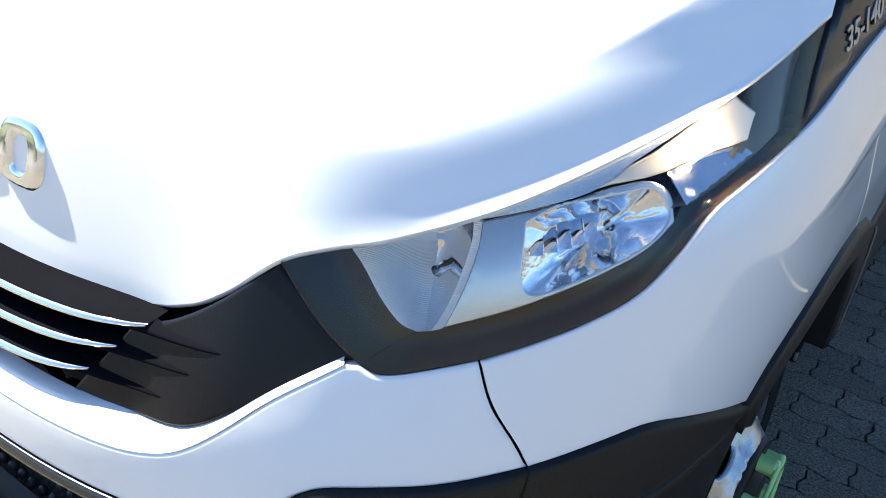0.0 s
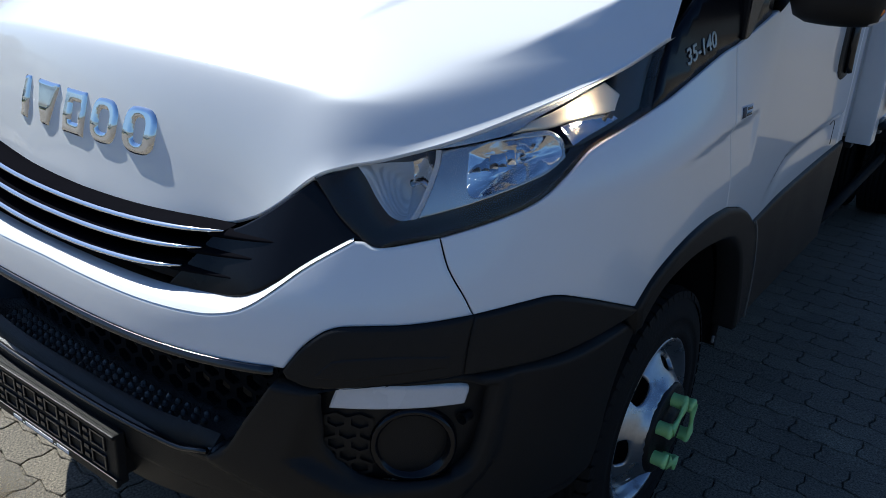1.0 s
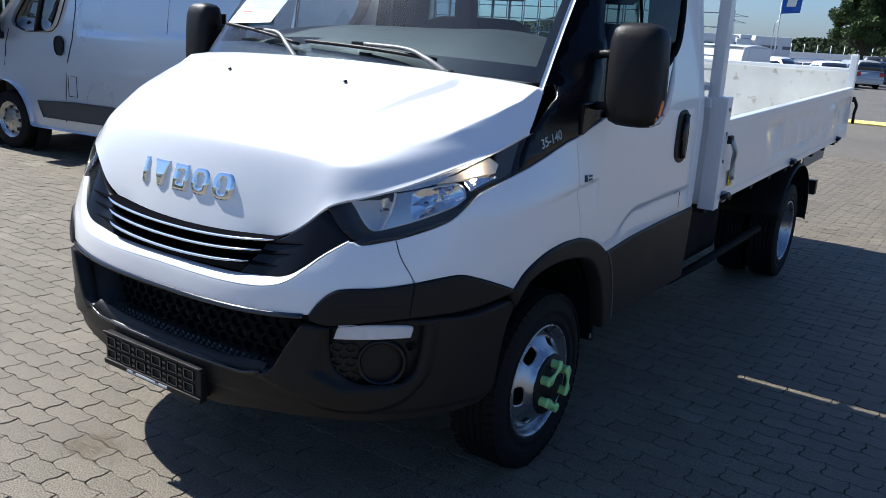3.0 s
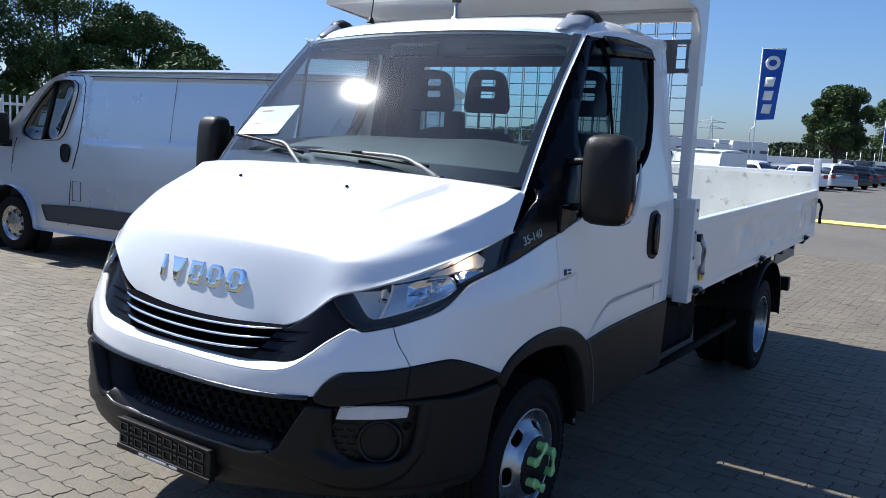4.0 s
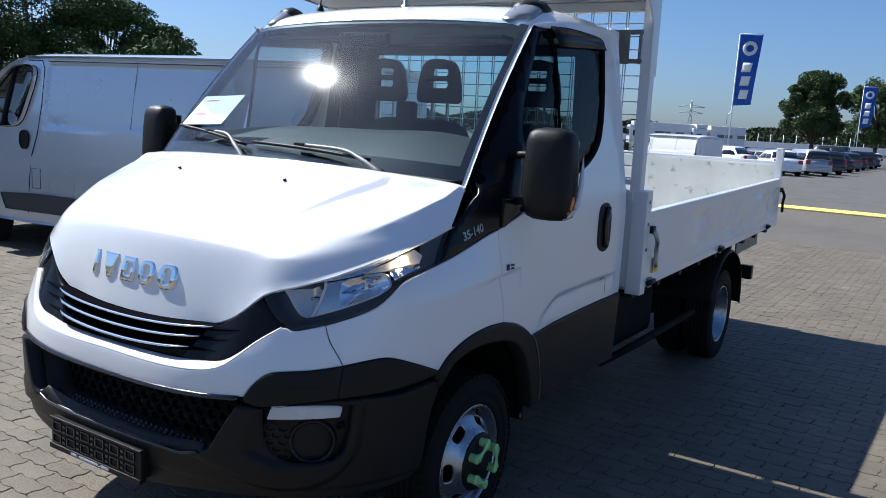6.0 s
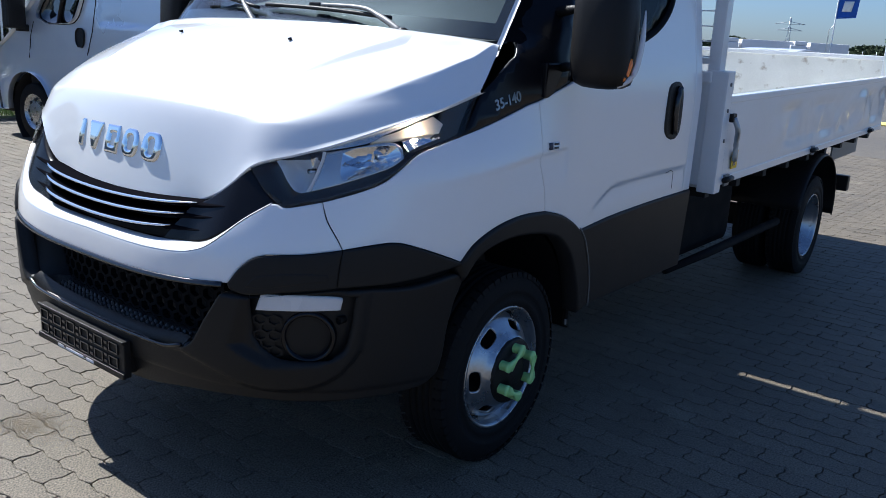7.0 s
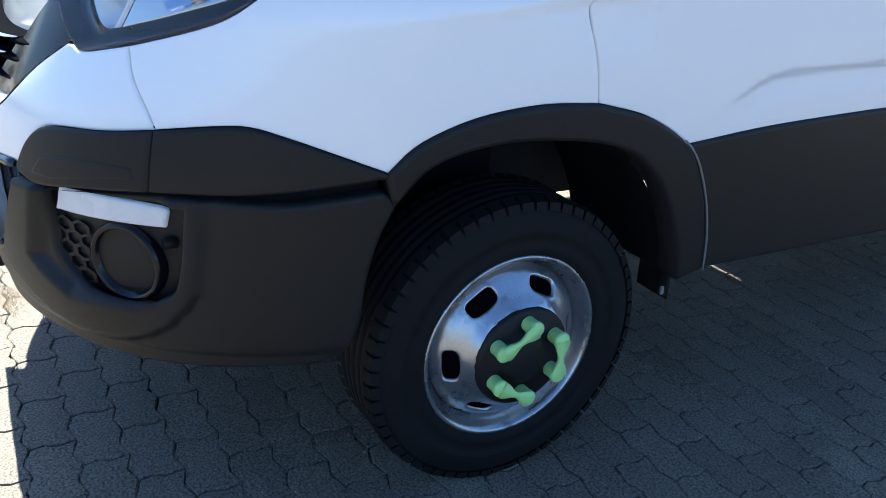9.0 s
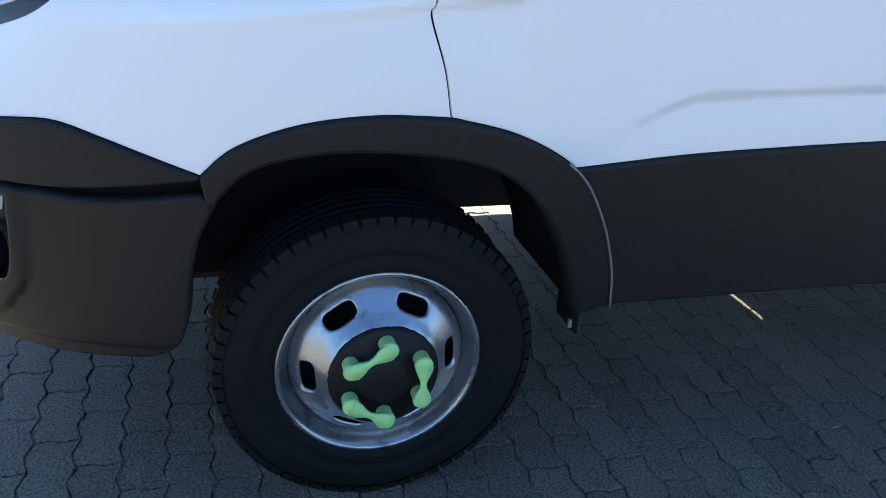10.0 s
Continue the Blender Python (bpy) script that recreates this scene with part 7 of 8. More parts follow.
def panel_van(loc, turn, length, height, width, paint, label, wb=4.035, cladding=True, fr=0.95, wr=0.34):
    """A panel van, front axle at its origin, nose towards +x."""
    van = tagged(empty("panel_van", loc), label, "van")
    van.rotation_euler = (0, 0, turn)
    hw, xr, top = width / 2, fr - length, height
    k = height / 2.25

    def side(u, v, off=0.0):
        t = max(v - 1.05 * k, 0) / (top - 1.05 * k)
        nose = max(u - 0.0, 0) / fr
        y = hw - 0.13 * t**1.6 - 0.16 * nose**2.4 - 0.02 * ease((0.6 - v) / 0.4)
        rear = ease((-1.28 - u) / 0.05)
        line = (1.34 + 0.035 * (-1.28 - u)) * k
        # long pressings: a waist step and a recessed upper field
        y -= 0.014 * ease((v - 1.03 * k) / 0.05) + 0.014 * rear * ease((v - line) / 0.05) * ease((2.08 * k - v) / 0.05)
        return Vector((u, y + off, v))

    def arch(cx, r):
        return [(cx + r * math.cos(t), wr + r * math.sin(t)) for t in np.linspace(math.pi, 0, 15) if wr + r * math.sin(t) > 0.3]

    roof_line = smooth_line([(xr + 0.03, 2.02 * k), (xr + 0.2, 2.13 * k), (-1.31, 2.13 * k), (-0.95, 2.11 * k), (-0.69, 2.03 * k), (-0.39, 1.84 * k), (-0.10, 1.57 * k), (0.20, 1.31 * k), (0.45, 1.16 * k), (0.75, 1.03 * k), (fr - 0.07, 0.86 * k), (fr - 0.02, 0.6)], 4)
    low = [(xr + 0.02, 0.36)] + arch(-wb, wr + 0.13) + [(-wb + wr + 0.16, 0.32), (-wr - 0.17, 0.32)] + arch(0, wr + 0.13) + [(fr - 0.05, 0.30)]
    door_win = smooth_line([(-0.24, 1.40 * k), (-0.23, 1.49 * k), (-0.42, 1.72 * k), (-0.68, 1.97 * k), (-0.80, 2.02 * k), (-1.04, 2.03 * k), (-1.11, 1.96 * k), (-1.09, 1.80 * k), (-0.98, 1.50 * k), (-0.90, 1.40 * k), (-0.78, 1.36 * k), (-0.40, 1.35 * k)], 3)
    for s in SIDES:
        patch("body_side", low + roof_line[::-1], paint, van, surf=side, step=0.05, rim=0.01, thick=0.06, holes=(door_win,)) if s > 0 else None
        flip = Matrix.Diagonal((1, s, 1))
        if s < 0:
            loft("body_side", [[flip @ side(x, z) for z in np.linspace(0.36, top - 0.12, 8)] for x in np.linspace(xr + 0.02, -0.6, 8)], paint, van)
        else:
            patch("door_window", door_win, DARKGLASS, van, surf=side, off=-0.012, step=0.15, rim=0, thick=0.005)
            rod("door_gap", [side(x, z * k, 0.001) for x, z in ((-1.05, 0.41), (-1.09, 0.8), (-1.12, 1.06), (-1.20, 1.30), (-1.24, 1.6), (-1.235, 2.0), (-1.18, 2.09), (-0.95, 2.09))], 0.006, DARK, van, 5)
            rod("door_gap", [side(x, z * k, 0.001) for x, z in ((-0.02, 0.95), (-0.04, 1.2), (-0.10, 1.36))], 0.005, DARK, van, 5)
            rod("window_seal", [side(u, z, -0.002) for u, z in door_win + door_win[:1]], 0.008, MATBLACK, van, 6)
            rod("pillar_bar", [side(x, z * k, 0.0) for x, z in ((-0.58, 1.36), (-0.65, 1.66), (-0.73, 1.99))], 0.022, PLASTIC, van, 6)
            rod("panel_seam", [side(x, z * k, 0.0005) for x, z in ((-2.62, 1.42), (-2.63, 1.8), (-2.65, 2.1))], 0.0022, CLAD, van, 5)
            rod("rear_seam", [side(x, z * k, 0.0005) for x, z in ((-3.98, 0.5), (-3.98, 1.2), (-3.98, 2.1))], 0.004, CLAD, van, 5)
            rod("roof_gutter", [side(x, 2.115 * k, 0.004) for x in np.linspace(-0.95, xr + 0.05, 12)], 0.010, paint, van, 6)
            rod("gutter_line", [side(x, 2.085 * k, 0.001) for x in np.linspace(-1.28, xr + 0.05, 12)], 0.005, CLAD, van, 6)
            patch("door_handle", smooth_line([(-0.97, 1.12 * k), (-0.93, 1.17 * k), (-0.92, 1.27 * k), (-0.96, 1.32 * k), (-1.03, 1.32 * k), (-1.07, 1.26 * k), (-1.06, 1.16 * k), (-1.03, 1.12 * k)], 3), PLASTIC, van, surf=side, off=0.012, step=0.05, rim=0.008)
            if cladding:
                patch("side_cladding", [(-0.69, 0.44), (-0.61, 0.62), (-1.2, 0.65), (-wb + wr + 0.14, 0.66), (-wb + wr + 0.16, 0.46)], CLAD, van, surf=side, off=0.016, step=0.12, rim=0.008)
                rod("filler_flap", [side(x, z, 0.001) for x, z in ((-1.13, 0.71), (-1.13, 0.93), (-1.27, 0.93), (-1.27, 0.71), (-1.13, 0.71))], 0.004, DARK, van, 4)
        # roof half: from the side's upper edge to the middle
        rows = []
        for x, z in roof_line:
            e = side(x, z)
            dz = 0.10 * ease((z - 0.9 * k) / (0.9 * k))
            rows.append([(x + (0.10 * (1 - (1 - t) ** 2) if x > -0.3 else 0), s * e.y * (1 - t), z + dz * math.sin(t * math.pi / 2) ** 0.7) for t in np.linspace(0, 1, 9)])
        loft("roof_half", rows, paint, van, flip=s < 0)
    # windscreen, nose, lamps, mirror, wheels
    loft("windscreen", [[(x + 0.012 + 0.10 * (1 - abs(t) ** 2), t * y, z + 0.012 + b * (1 - abs(t) ** 2)) for t in np.linspace(-0.93, 0.93, 9)] for x, y, z, b in ((-0.66, side(-0.66, 2.0 * k).y, 2.02 * k, 0.085), (-0.38, side(-0.38, 1.82 * k).y, 1.84 * k, 0.07), (0.18, side(0.18, 1.31 * k).y, 1.325 * k, 0.035))], DARKGLASS, van)
    block("front_bumper", (fr - 0.12, -hw + 0.14, 0.28), (fr + 0.03, hw - 0.14, 0.62), CLAD, van, 0.05)
    for s in SIDES:
        block("head_lamp", (fr - 0.28, s * (hw - 0.25) - 0.1, 0.85 * k), (fr - 0.08, s * (hw - 0.25) + 0.1, 1.05 * k), LENSWHITE, van, 0.05)
        mir = empty("side_mirror", (0.02, s * (hw + 0.12), 1.44 * k), van)
        block("mirror_shell", (-0.05, -0.11, -0.17), (0.09, 0.11, 0.20), PLASTIC, mir, 0.035)
        block("mirror_stalk", (-0.03, -0.2 if s > 0 else 0.02, -0.2), (0.05, -0.02 if s > 0 else 0.2, -0.12), PLASTIC, mir, 0.02)
        block("tail_lamp", (xr - 0.005, s * (hw - 0.09) - 0.06, 0.85 * k), (xr + 0.08, s * (hw - 0.09) + 0.075, 1.35 * k), REDLAMP, van, 0.02)
    block("back_door", (xr - 0.01, -hw + 0.06, 0.40), (xr + 0.04, hw - 0.06, top - 0.12), paint, van, 0.04)
    block("underbody", (xr + 0.1, -hw + 0.15, 0.28), (fr - 0.1, hw - 0.15, 0.5), DARK, van, 0.02)
    block("cabin", (-1.1, -hw + 0.12, 0.5), (0.2, hw - 0.12, 1.15 * k), DARK, van, 0.05)
    for x in (0, -wb):
        for s in SIDES:
            road_wheel(van, x, s * (hw - 0.13), wr)
            vs, fs = lathe([(-0.18, wr + 0.135), (0.0, wr + 0.135)], "y", (x, s * (hw - 0.06), wr), 24)
            obj("wheel_housing", vs, fs, DARK, van)
    return van


panel_van((-7.54, 3.43, 0), radians(185.5), 5.998, 2.29, 2.05, VANPAINT, "silver grey long panel van parked beside the truck")
panel_van((-10.28, 34.29, 0), radians(157), 4.6, 1.93, 1.84, PAINT, "small white delivery van parked behind the kerb", wb=2.75, cladding=False, fr=0.85, wr=0.31)


def car(loc, turn, paint, label, length=4.3, height=1.46, estate=False):
    """A parked car, nose towards +x."""
    c = tagged(empty("parked_car", loc, None), label, "car", "row of parked cars")
    c.rotation_euler = (0, 0, turn)
    hl = length / 2
    rows = []
    for x, z, w in ((-hl, 0.62, 0.70), (-hl + 0.03, 0.90, 0.80), (-hl + 0.25, 0.97, 0.86), (-0.8, 0.95, 0.88), (0.4, 0.92, 0.88), (1.0, 0.88, 0.87), (hl - 0.45, 0.80, 0.82), (hl - 0.08, 0.66, 0.72), (hl, 0.52, 0.62)):
        rows.append([(x, -w, 0.26), (x, -w - 0.02, 0.45), (x, -w, z - 0.10), (x, -w + 0.08, z - 0.01), (x, 0, z + 0.03), (x, w - 0.08, z - 0.01), (x, w, z - 0.10), (x, w + 0.02, 0.45), (x, w, 0.26)])
    loft("car_body", rows, paint, c, flip=True)
    for r, nm in ((rows[0], "tail_panel"), (rows[-1], "nose_panel")):
        obj(nm, r, [tuple(range(9))], paint, c)
    xb = -hl + 0.12 if estate else -hl + 0.55
    cab = []
    for x, z in ((xb, 0.93), (xb + (0.18 if estate else 0.45), height - 0.05), (xb + 0.6, height), (0.2, height - 0.02), (0.45, height - 0.08), (1.15, 0.90)):
        w = 0.82 - 0.22 * (z - 0.9) / (height - 0.9)
        cab.append([(x, -0.83, 0.88), (x, -w, z), (x, -w * 0.7, z + 0.03), (x, 0, z + 0.045), (x, w * 0.7, z + 0.03), (x, w, z), (x, 0.83, 0.88)])
    loft("car_roof", cab, paint, c, flip=True)

    def pane(name, p, q, lift):
        """A dark pane in the face between two lines, inset from its edges and a little proud."""
        rows = [[Vector(a).lerp(Vector(b), t) + Vector(lift) for t in (0.10, 0.5, 0.86)] for a, b in zip(p, q)]
        loft(name, rows, DARKGLASS, c, thick=0.004)

    pane("rear_screen", cab[0][1:6], cab[1][1:6], (-0.015, 0, 0.012))
    pane("front_screen", cab[5][1:6], cab[4][1:6], (0.015, 0, 0.012))
    for s in SIDES:
        i = 1 if s < 0 else 5
        roof = [Vector(r[i]) for r in cab]
        x0, x1 = xb + 0.22, 1.0
        split = (x0 + x1) / 2 - 0.1
        for xa, xe in ((x0, split - 0.04), (split + 0.04, x1 - 0.12)):
            top, low = [], []
            for x in np.linspace(xa, xe, 6):
                z = float(np.interp(x, [p.x for p in roof], [p.z for p in roof]))
                y = float(np.interp(x, [p.x for p in roof], [abs(p.y) for p in roof]))
                top.append((x, s * (y + 0.010), max(z - 0.075, 0.93)))
                low.append((x, s * 0.838, 0.925))
            ribbon("side_glass", top, low, DARKGLASS, c, n=1, thick=0.004)
        block("tail_light", (-hl - 0.01, s * 0.68 - 0.13, 0.70), (-hl + 0.10, s * 0.68 + 0.13, 0.92), REDLAMP, c, 0.02)
        block("head_light", (hl - 0.22, s * 0.60 - 0.13, 0.60), (hl - 0.02, s * 0.60 + 0.13, 0.72), LENSWHITE, c, 0.03)
        block("wing_mirror", (0.78, s * 0.93 - 0.08, 0.92), (0.90, s * 0.93 + 0.08, 1.06), paint, c, 0.03)
        for x in (-1.28, 1.32):
            road_wheel(c, x, s * 0.82, 0.315, 0.19)
            vs, fs = lathe([(s * 0.80, 0.355), (s * 0.905, 0.355), (s * 0.905, 0.30)], "y", (x, 0, 0.33), 20)
            obj("wheel_arch", vs, fs, MATBLACK, c)
    block("tail_bumper", (-hl - 0.05, -0.80, 0.28), (-hl + 0.1, 0.80, 0.56), paint, c, 0.05)
    return c


CARDARK, CARGREY = material("black_car_paint", (0.015, 0.016, 0.02), 0.25, coat=1), material("grey_car_paint", (0.10, 0.11, 0.13), 0.3, coat=1, metal=0.3)
CARSILVER, CARBLUE = material("silver_car_paint", (0.45, 0.46, 0.48), 0.3, coat=1, metal=0.3), material("blue_car_paint", (0.03, 0.06, 0.14), 0.3, coat=1)
ROW = (((-11.6, 55.0), 160, PAINT, "white hatchback parked in a row", 4.1, 1.46, False), ((-9.7, 56.5), 150, CARGREY, "dark grey saloon parked in a row", 4.5, 1.44, False),
       ((-13.6, 61.0), 150, CARDARK, "black saloon parked behind the bed", 4.5, 1.44, False), ((-11.0, 62.5), 150, CARBLUE, "dark blue car parked behind the bed", 4.4, 1.46, False),
       ((-8.4, 61.0), 140, CARDARK, "dark saloon parked behind the bed", 4.5, 1.46, False), ((-7.2, 49.6), 118, PAINT, "white car parked on asphalt", 4.2, 1.42, False),
       ((-6.3, 53.4), 122, CARSILVER, "silver estate car parked on asphalt", 4.5, 1.58, True), ((-6.2, 58.6), 125, CARDARK, "black estate car parked on asphalt", 4.5, 1.5, True),
       ((-6.3, 66.0), 120, CARDARK, "black hatchback parked in a row", 4.2, 1.46, False), ((-6.4, 72.5), 118, CARGREY, "dark grey car parked in a row", 4.3, 1.46, True),
       ((-6.6, 79.0), 115, CARDARK, "black estate car parked in a row", 4.6, 1.6, True), ((-6.6, 86.0), 115, CARDARK, "black car parked far off", 4.6, 1.55, True),
       ((-6.9, 94.0), 115, CARBLUE, "dark blue car parked far off", 4.6, 1.6, False), ((-7.4, 104.0), 115, PAINT, "white car parked far off", 4.4, 1.5, True),
       ((-9.6, 84.0), 178, CARDARK, "long black van parked across", 5.2, 1.95, True), ((-4.6, 112.0), 110, CARGREY, "grey car parked at the end of the row", 4.4, 1.5, False))
for (x, y), turn, mat, lab, length, height, estate in ROW:
    car((x, y, 0), radians(turn), mat, lab, length, height, estate)

# ---- guard rail, fence, verge ----
GRASS = material("grass_blade", (0.15, 0.22, 0.045), 0.7, vary=0.4, scale=3, island=0.7)
SOIL = material("verge_soil", (0.10, 0.11, 0.04), 0.95, vary=0.35, scale=2, bump=0.8, bscale=60)
tagged(part("verge", box(bmesh.new(), (-60, -60, -0.3), (-9.72, 60, 0.03), 0.02), SOIL), "grassy verge beside the yard", "grass verge", kind="structure")
tagged(part("kerb", box(bmesh.new(), (-9.74, -60, -0.2), (-9.66, 60, 0.012), 0.004), JOINT), "flat concrete edging of the paving", "kerb", kind="structure")
gv, gf = [], []
for k in range(16000):
    x, y = -9.76 - 3.2 * gen.random() ** 1.6, gen.uniform(-6, 9)
    h, a = 0.05 + 0.13 * gen.random() ** 1.5, gen.uniform(0, 6.28)
    dx, dy, lx, ly = 0.006 * math.cos(a), 0.006 * math.sin(a), gen.normal(0, 0.03), gen.normal(0, 0.03)
    o = len(gv)
    gv += [(x - dx, y - dy, 0.025), (x + dx, y + dy, 0.025), (x + lx * 0.5 + dx * 0.6, y + ly * 0.5 + dy * 0.6, 0.025 + h * 0.6), (x + lx, y + ly, 0.025 + h)]
    gf += [(o, o + 1, o + 2), (o, o + 2, o + 3)]
tagged(obj("grass", gv, gf, GRASS, None, smooth=False), "tufted green grass along the guard rail", "grass", kind="stuff")
# darker than the posts' steel: the beam's shade is put into its colour
RAILSTEEL = material("shaded_rail", (0.30, 0.32, 0.35), 0.45, metal=0.5, vary=0.2, scale=5, bump=0.1)
rail = tagged(empty("guard_rail", (-9.95, 0, 0.42)), "galvanised steel crash barrier along the verge", "guard rail")
prof = [(0.0, -0.155), (0.012, -0.15), (0.040, -0.125), (0.072, -0.105), (0.072, -0.06), (0.035, -0.035), (0.0, -0.02), (0.0, 0.02), (0.035, 0.035), (0.072, 0.06), (0.072, 0.105), (0.040, 0.125), (0.012, 0.15), (0.0, 0.155)]
for y0 in range(-28, 28, 4):
    loft("rail_beam", [[(x * 1.05, y, z * 1.22) for x, z in prof] for y in (y0 + 0.004, y0 + 2, y0 + 3.996)], RAILSTEEL, rail, thick=0.004)
    for y in (y0 + 0.02, y0 + 2.02):
        block("rail_post", (-0.09, y - 0.03, -0.44), (-0.006, y + 0.03, 0.17), STEEL, rail, 0.004)
        block("rail_bolt", (0.0, y - 0.02, -0.008), (0.012, y + 0.02, 0.008), WHITEINK, rail, 0.003)
FENCEPAINT = material("fence_paint", (0.70, 0.71, 0.70), 0.5, vary=0.08, scale=4)
fence = tagged(empty("palisade_fence", (-10.75, 0, 0)), "white steel palisade fence behind the barrier", "fence")
for z in (0.66, 1.30, 1.82):
    block("fence_rail", (-0.02, -14, z - 0.022), (0.02, 16, z + 0.022), FENCEPAINT, fence, 0.003)
bar = bpy.data.meshes.new("fence_bar")
bm = box(bmesh.new(), (0.018, -0.014, 0.10), (0.040, 0.014, 1.96), 0.004)
bm.to_mesh(bar)
bm.free()
bar.materials.append(FENCEPAINT)
for k in range(250):
    ob = new("fence_bar", bar)
    ob.location, ob.parent = (0, -13.6 + 0.117 * k, 0), fence
for k in range(11):
    block("fence_post", (-0.07, -13.5 + 2.92 * k, 0), (-0.01, -13.42 + 2.92 * k, 1.9), FENCEPAINT, fence, 0.004)

# ---- trees ----
BARK = material("bark", (0.055, 0.045, 0.035), 0.9, vary=0.3, scale=6, bump=0.8, bscale=30)
LEAF = material("leaf", (0.062, 0.095, 0.030), 0.65, spec=0.2, vary=0.45, scale=1.2, island=0.9)


def tree(name, loc, height, spread, base, leaves, seed, leaf=0.16, label="", flat=0.8):
    """Tapered trunk, forked limbs and a crown of many small leaves in uneven clumps."""
    g = np.random.default_rng(seed)
    t = tagged(empty(name, loc), label, "tree")
    trunk_top = base + 0.35 * (height - base)
    parts = [tube([(0, 0, -0.1), (0.05, 0, base * 0.5), (0.0, 0.08, base), (0.1, 0.05, trunk_top)], [height * 0.032, height * 0.026, height * 0.022, height * 0.012], 9)]
    clumps = []
    for k in range(90):
        a, r = g.uniform(0, 2 * math.pi), spread * math.sqrt(g.random()) * 0.92
        zz = base + (height - base) * (0.10 + 0.86 * g.random())
        lim = math.sqrt(max(1 - ((zz - base) / (height - base) * 2 - 0.95) ** 2 * 0.92, 0.05))
        c = np.array([r * lim * math.cos(a), r * lim * math.sin(a), zz])
        clumps.append((c, spread * (0.15 + 0.13 * g.random())))
        s = np.array([0, 0, base * 0.8 + (trunk_top - base * 0.8) * g.random()])
        m = s * 0.5 + c * 0.5 + np.array([0, 0, -0.05 * height])
        parts.append(tube([tuple(s), tuple(m), tuple(c)], [height * 0.008, height * 0.005, height * 0.002], 4))
    vs, fs = join(*parts)
    obj("trunk", vs, fs, BARK, t)
    which = g.integers(0, len(clumps), leaves)
    cen = np.array([c for c, _ in clumps])[which]
    rad = np.array([r for _, r in clumps])[which]
    d = g.normal(size=(leaves, 3))
    d /= np.linalg.norm(d, axis=1)[:, None]
    pos = cen + d * (rad * g.random(leaves) ** 0.4)[:, None] * np.array([1, 1, flat])
    ax = g.normal(size=(leaves, 3))
    ax /= np.linalg.norm(ax, axis=1)[:, None]
    bx = np.cross(ax, g.normal(size=(leaves, 3)))
    bx /= np.linalg.norm(bx, axis=1)[:, None]
    sz = (leaf * (0.6 + 0.8 * g.random(leaves)))[:, None]
    V = np.stack([pos - ax * sz, pos - bx * sz * 0.55, pos + ax * sz, pos + bx * sz * 0.55], 1).reshape(-1, 3)
    tagged(obj("crown", V, [(4 * k, 4 * k + 1, 4 * k + 2, 4 * k + 3) for k in range(leaves)], LEAF, t, smooth=False), kind="stuff")
    return t


tree("oak_tree", (-11.7, 91, 0), 9.6, 3.3, 2.3, 48000, 1, 0.12, "round leafy tree standing behind the parked cars")
tree("oak_tree", (-8.0, 117, 0), 10.8, 4.2, 2.2, 22000, 2, 0.15, "leafy tree beside the second flag")
for k, (x, y, h, r) in enumerate(((-32.0, 13.5, 7.2, 3.2), (-30.5, 17.2, 7.2, 3.0), (-30.2, 20.2, 6.7, 2.7), (-29.8, 22.8, 5.5, 2.1), (-31.5, 9.0, 7.2, 3.4), (-30.0, 4.0, 6.8, 3.2), (-28.0, -1.0, 6.8, 3.2), (-29.6, 24.6, 4.2, 1.6))):
    tree("lime_tree", (x, y, 0), h, r, 0.2, 42000, 10 + k, 0.066, "dense leafy tree in the row behind the fence")
# shrubs close behind the fence
for k in range(9):
    tree("hazel_shrub", (-13.4 - 0.9 * (k % 2) - 0.3 * (k % 3), -3.6 + 1.75 * k, 0), 2.5 + 0.4 * (k % 3), 1.35, 0.15, 5200, 40 + k, 0.075, "dense green shrub behind the white fence")
# distant wood along the horizon
WOODLEAF = material("wood_leaf", (0.036, 0.050, 0.024), 0.8, spec=0.1, vary=0.4, scale=0.05, island=0.8)
g = np.random.default_rng(9)
n = 130000
ang = g.uniform(radians(-20), radians(110), n)
dist = g.uniform(230, 330, n)
hgt = 6.2 + 1.0 * np.sin(ang * 17) + 1.0 * np.sin(ang * 41 + 1) + 0.6 * np.sin(ang * 97)
pos = np.stack([2.5 - dist * np.sin(ang), -2.9 + dist * np.cos(ang), hgt * g.random(n) ** 0.6 * dist / 260], 1)
ax = g.normal(size=(n, 3))
bx = g.normal(size=(n, 3))
V = np.stack([pos - ax * 0.28, pos - bx * 0.28, pos + ax * 0.28, pos + bx * 0.28], 1).reshape(-1, 3)
tagged(obj("distant_wood", V, [(4 * k, 4 * k + 1, 4 * k + 2, 4 * k + 3) for k in range(n)], WOODLEAF, None, smooth=False), "dark green wood along the horizon", "wood", kind="stuff")

# ---- flags, pylon, lamp posts, lorries ----
TRAILER = material("trailer_panel", (0.82, 0.82, 0.82), 0.5, vary=0.06, scale=1)
FLAGBLUE = material("flag_cloth", (0.02, 0.085, 0.42), 0.7, vary=0.1, scale=2)
POLEMAT = material("pole_paint", (0.72, 0.73, 0.74), 0.4, vary=0.05)


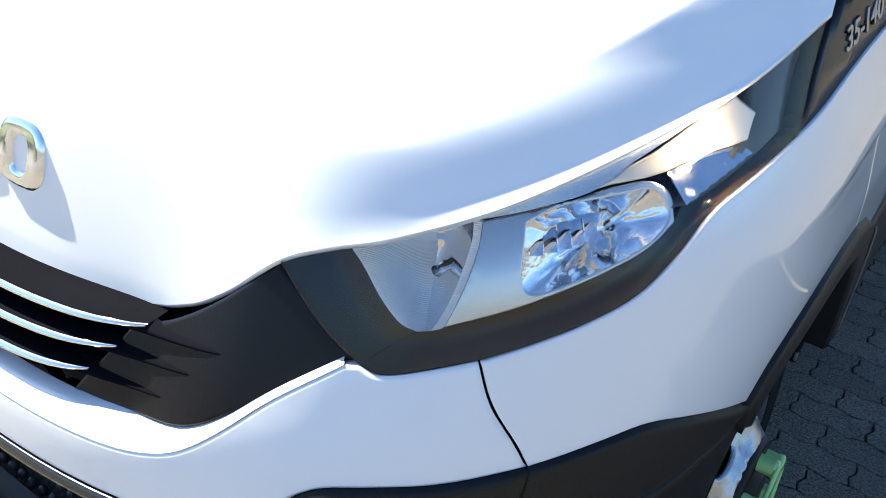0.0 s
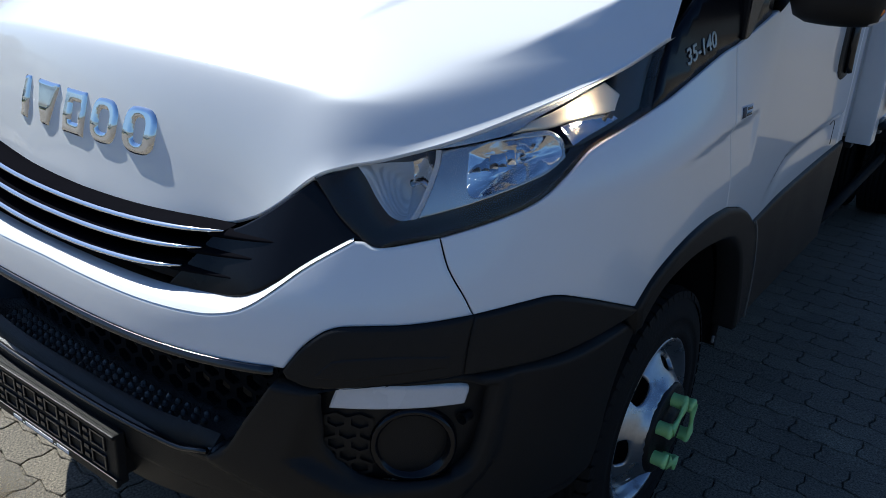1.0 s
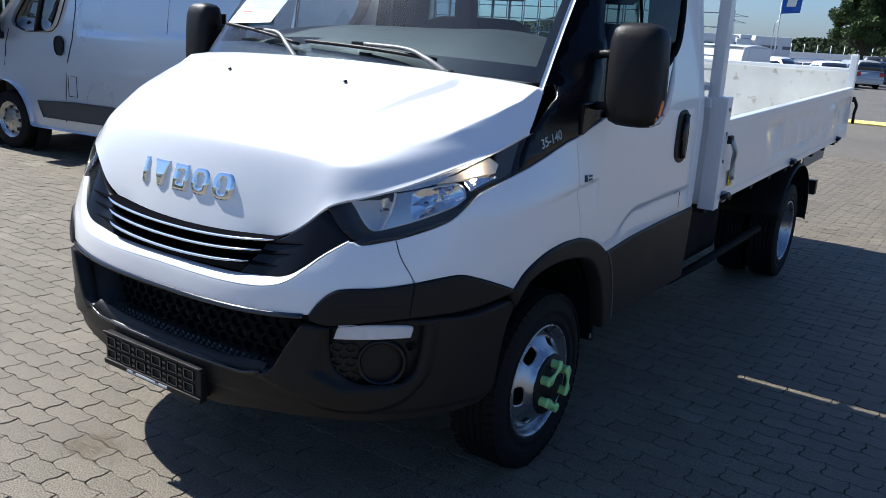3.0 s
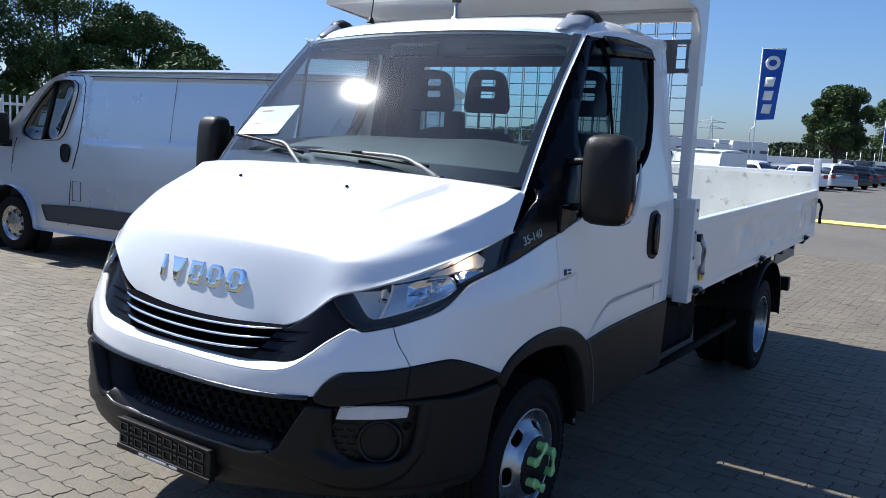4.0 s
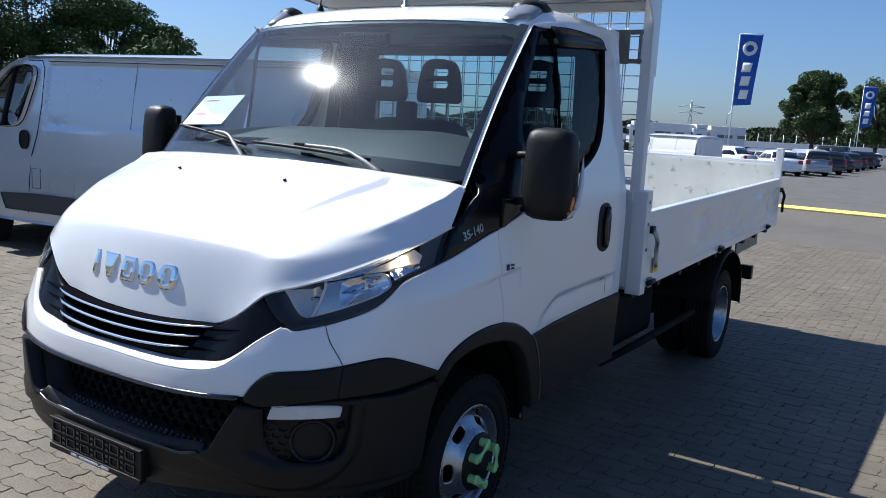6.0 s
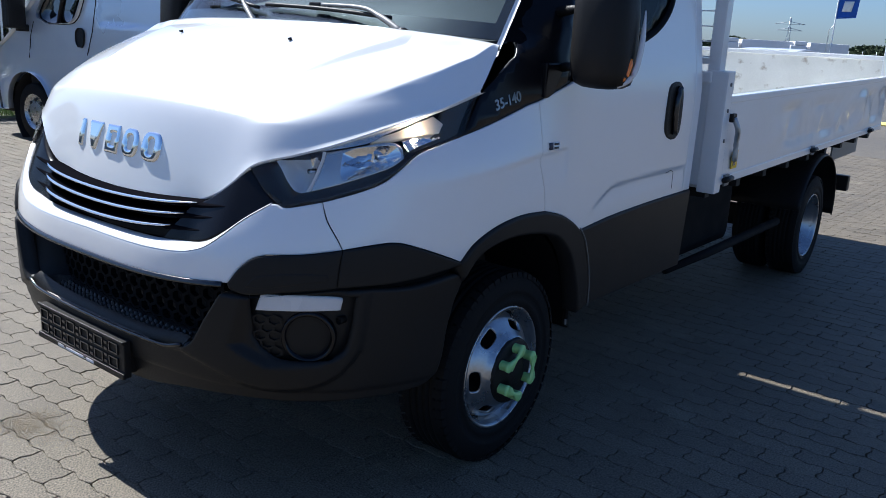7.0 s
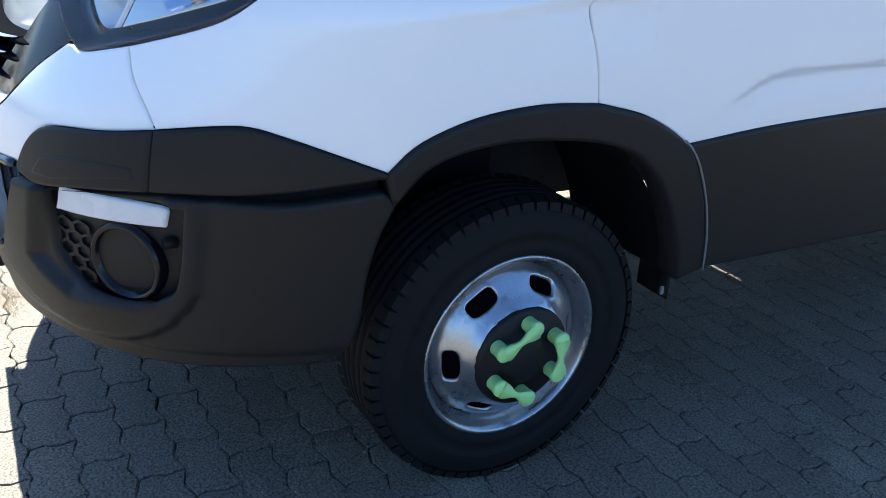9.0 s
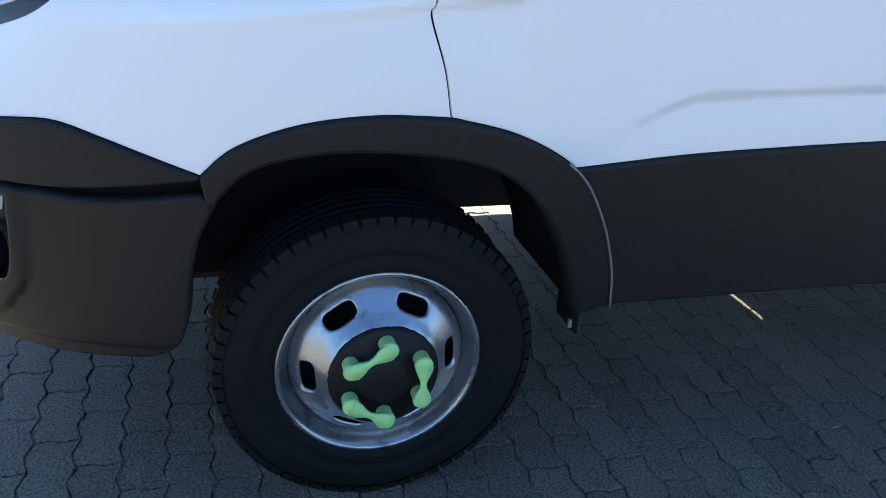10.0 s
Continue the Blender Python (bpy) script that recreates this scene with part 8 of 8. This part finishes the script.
def flag(loc, height, turn):
    f = tagged(empty("flag", loc), "tall blue banner flag with white markings on a pole", "flag", "yard flags")
    f.rotation_euler = (0, 0, turn)
    rod("pole", [(0, 0, 0), (0, 0, 2.5), (0, 0, height)], [0.06, 0.05, 0.03], POLEMAT, f, 10)
    rod("pole_arm", [(0, 0, height - 0.06), (1.58, 0, height - 0.06)], 0.022, POLEMAT, f, 6)
    rod("pole_brace", [(-0.28, 0, 0), (-0.26, 0, 3.6), (-0.02, 0, 3.9)], 0.035, POLEMAT, f, 6)
    def cloth(u, v, off=0.0):
        return Vector((u * (1 - 0.04 * (height - v)), 0.10 * math.sin(v * 1.3 + u * 2.2) * min(u + 0.2, 1) - off, v))
    patch("banner", [(0.05, height - 5.0), (1.50, height - 4.9), (1.55, height - 0.10), (0.05, height - 0.10)], FLAGBLUE, f, surf=cloth, step=0.16, rim=0, thick=0.004)
    ring_o = [(0.80 + 0.50 * math.cos(t), height - 1.05 + 0.50 * math.sin(t)) for t in np.linspace(0, 2 * math.pi, 24, endpoint=False)]
    ring_i = [(0.80 + 0.26 * math.cos(t), height - 1.05 + 0.24 * math.sin(t)) for t in np.linspace(0, 2 * math.pi, 16, endpoint=False)]
    for o in (0.035, -0.04):
        patch("banner_mark", ring_o, WHITEINK, f, surf=cloth, off=o, step=0.14, rim=0, thick=0.002, holes=(ring_i,))
        for z in (2.35, 3.28, 4.2):
            patch("banner_mark", [(0.36, height - z - 0.32), (1.06, height - z - 0.32), (1.16, height - z + 0.32), (0.46, height - z + 0.32)], WHITEINK, f, surf=cloth, off=o, step=0.2, rim=0, thick=0.002)
    return f


flag((-12.1, 57.6, 0), 9.3, radians(8))
flag((-9.5, 110.5, 0), 9.5, radians(4))
pylon = tagged(empty("pylon", (-248, 862, 0)), "steel lattice power pylon far off on the horizon", "pylon")
pylon.rotation_euler = (0, 0, radians(16))
for sx in SIDES:
    for sy_ in SIDES:
        rod("pylon_leg", [(4 * sx, 4 * sy_, 0), (1.3 * sx, 1.3 * sy_, 26), (0.5 * sx, 0.5 * sy_, 43)], 0.22, STEEL, pylon, 4)
for z in range(0, 40, 6):
    w0, w1 = 4 - 0.1 * z, 4 - 0.1 * (z + 6)
    for s in SIDES:
        rod("pylon_brace", [(-w0 * s, -w0, z), (w1 * s, -w1, z + 6)], 0.14, STEEL, pylon, 4)
for z, w in ((30, 12), (36, 14)):
    rod("pylon_arm", [(-w, 0, z), (0, 0, z + 2.5), (w, 0, z)], 0.25, STEEL, pylon, 4)
    rod("pylon_arm", [(-w, 0, z), (w, 0, z)], 0.18, STEEL, pylon, 4)
for k, (x, y, h) in enumerate(((-3.6, 88, 8.5), (-16, 120, 9.0), (-1.2, 140, 9.0))):
    lp = tagged(empty("lamp_post", (x, y, 0)), "slim grey lamp post in the parking ground", "lamp post", "yard lamps")
    rod("post", [(0, 0, 0), (0, 0, h)], [0.09, 0.05], POLEMAT, lp, 8)
    block("lamp_head", (-0.1, -0.6, h - 0.05), (0.1, 0.1, h + 0.07), GREYPLATE, lp, 0.03)
for x, y, rot, length in ((-37.9, 114, 30, 7.0), (-30.2, 118, 38, 5.6)):
    lo = tagged(empty("lorry", (x, y, 0)), "white articulated lorry parked far behind the yard", "lorry")
    lo.rotation_euler = (0, 0, radians(rot))
    block("trailer_box", (0.4, -1.25, 1.1), (length, 1.25, 3.95), TRAILER, lo, 0.06)
    for j, w in enumerate((1.4, 0.8, 1.2)):
        block("side_bar", (1.4 + 1.5 * j, -1.262, 2.3), (1.4 + 1.5 * j + w, -1.252, 2.75), GREYPLATE, lo, 0)
    block("cab", (-2.2, -1.22, 0.6), (0.0, 1.22, 3.5), PAINT, lo, 0.18)
    block("cab_screen", (-2.24, -1.1, 1.9), (-2.1, 1.1, 2.9), DARKGLASS, lo, 0.04)
    block("cab_window", (-1.7, -1.235, 1.9), (-0.9, -1.20, 2.7), DARKGLASS, lo, 0.02)
    block("cab_fairing", (-1.7, -1.1, 3.5), (0.0, 1.1, 4.05), PAINT, lo, 0.15)
    for x2 in (-1.3, length - 3.4, length - 2.1, length - 0.9):
        for s in SIDES:
            road_wheel(lo, x2, s * 1.1, 0.5, 0.3)
# far boundary fence with posts
bf = tagged(empty("boundary_fence", (0, 135, 0)), "pale boundary fence with thin posts", "fence")
for k in range(60):
    rod("fence_stake", [(-70 + 1.9 * k, 0, 0), (-70 + 1.9 * k, 0, 3.4)], 0.05, POLEMAT, bf, 5)
block("fence_band", (-70, -0.05, 1.2), (45, 0.05, 2.2), FENCEPAINT, bf, 0.01)
sign = tagged(empty("yard_sign", (-1.7, 84, 0)), "pale yard sign with dark blue bars", "sign")
block("sign_board", (-0.9, -0.04, 1.4), (1.3, 0.04, 4.6), POLEMAT, sign, 0.02)
block("sign_bar", (-0.7, -0.055, 3.5), (1.1, -0.041, 4.3), BLUE, sign, 0)
for x in (-0.6, 1.0):
    block("sign_leg", (x - 0.05, -0.03, 0), (x + 0.05, 0.03, 1.4), POLEMAT, sign, 0.01)
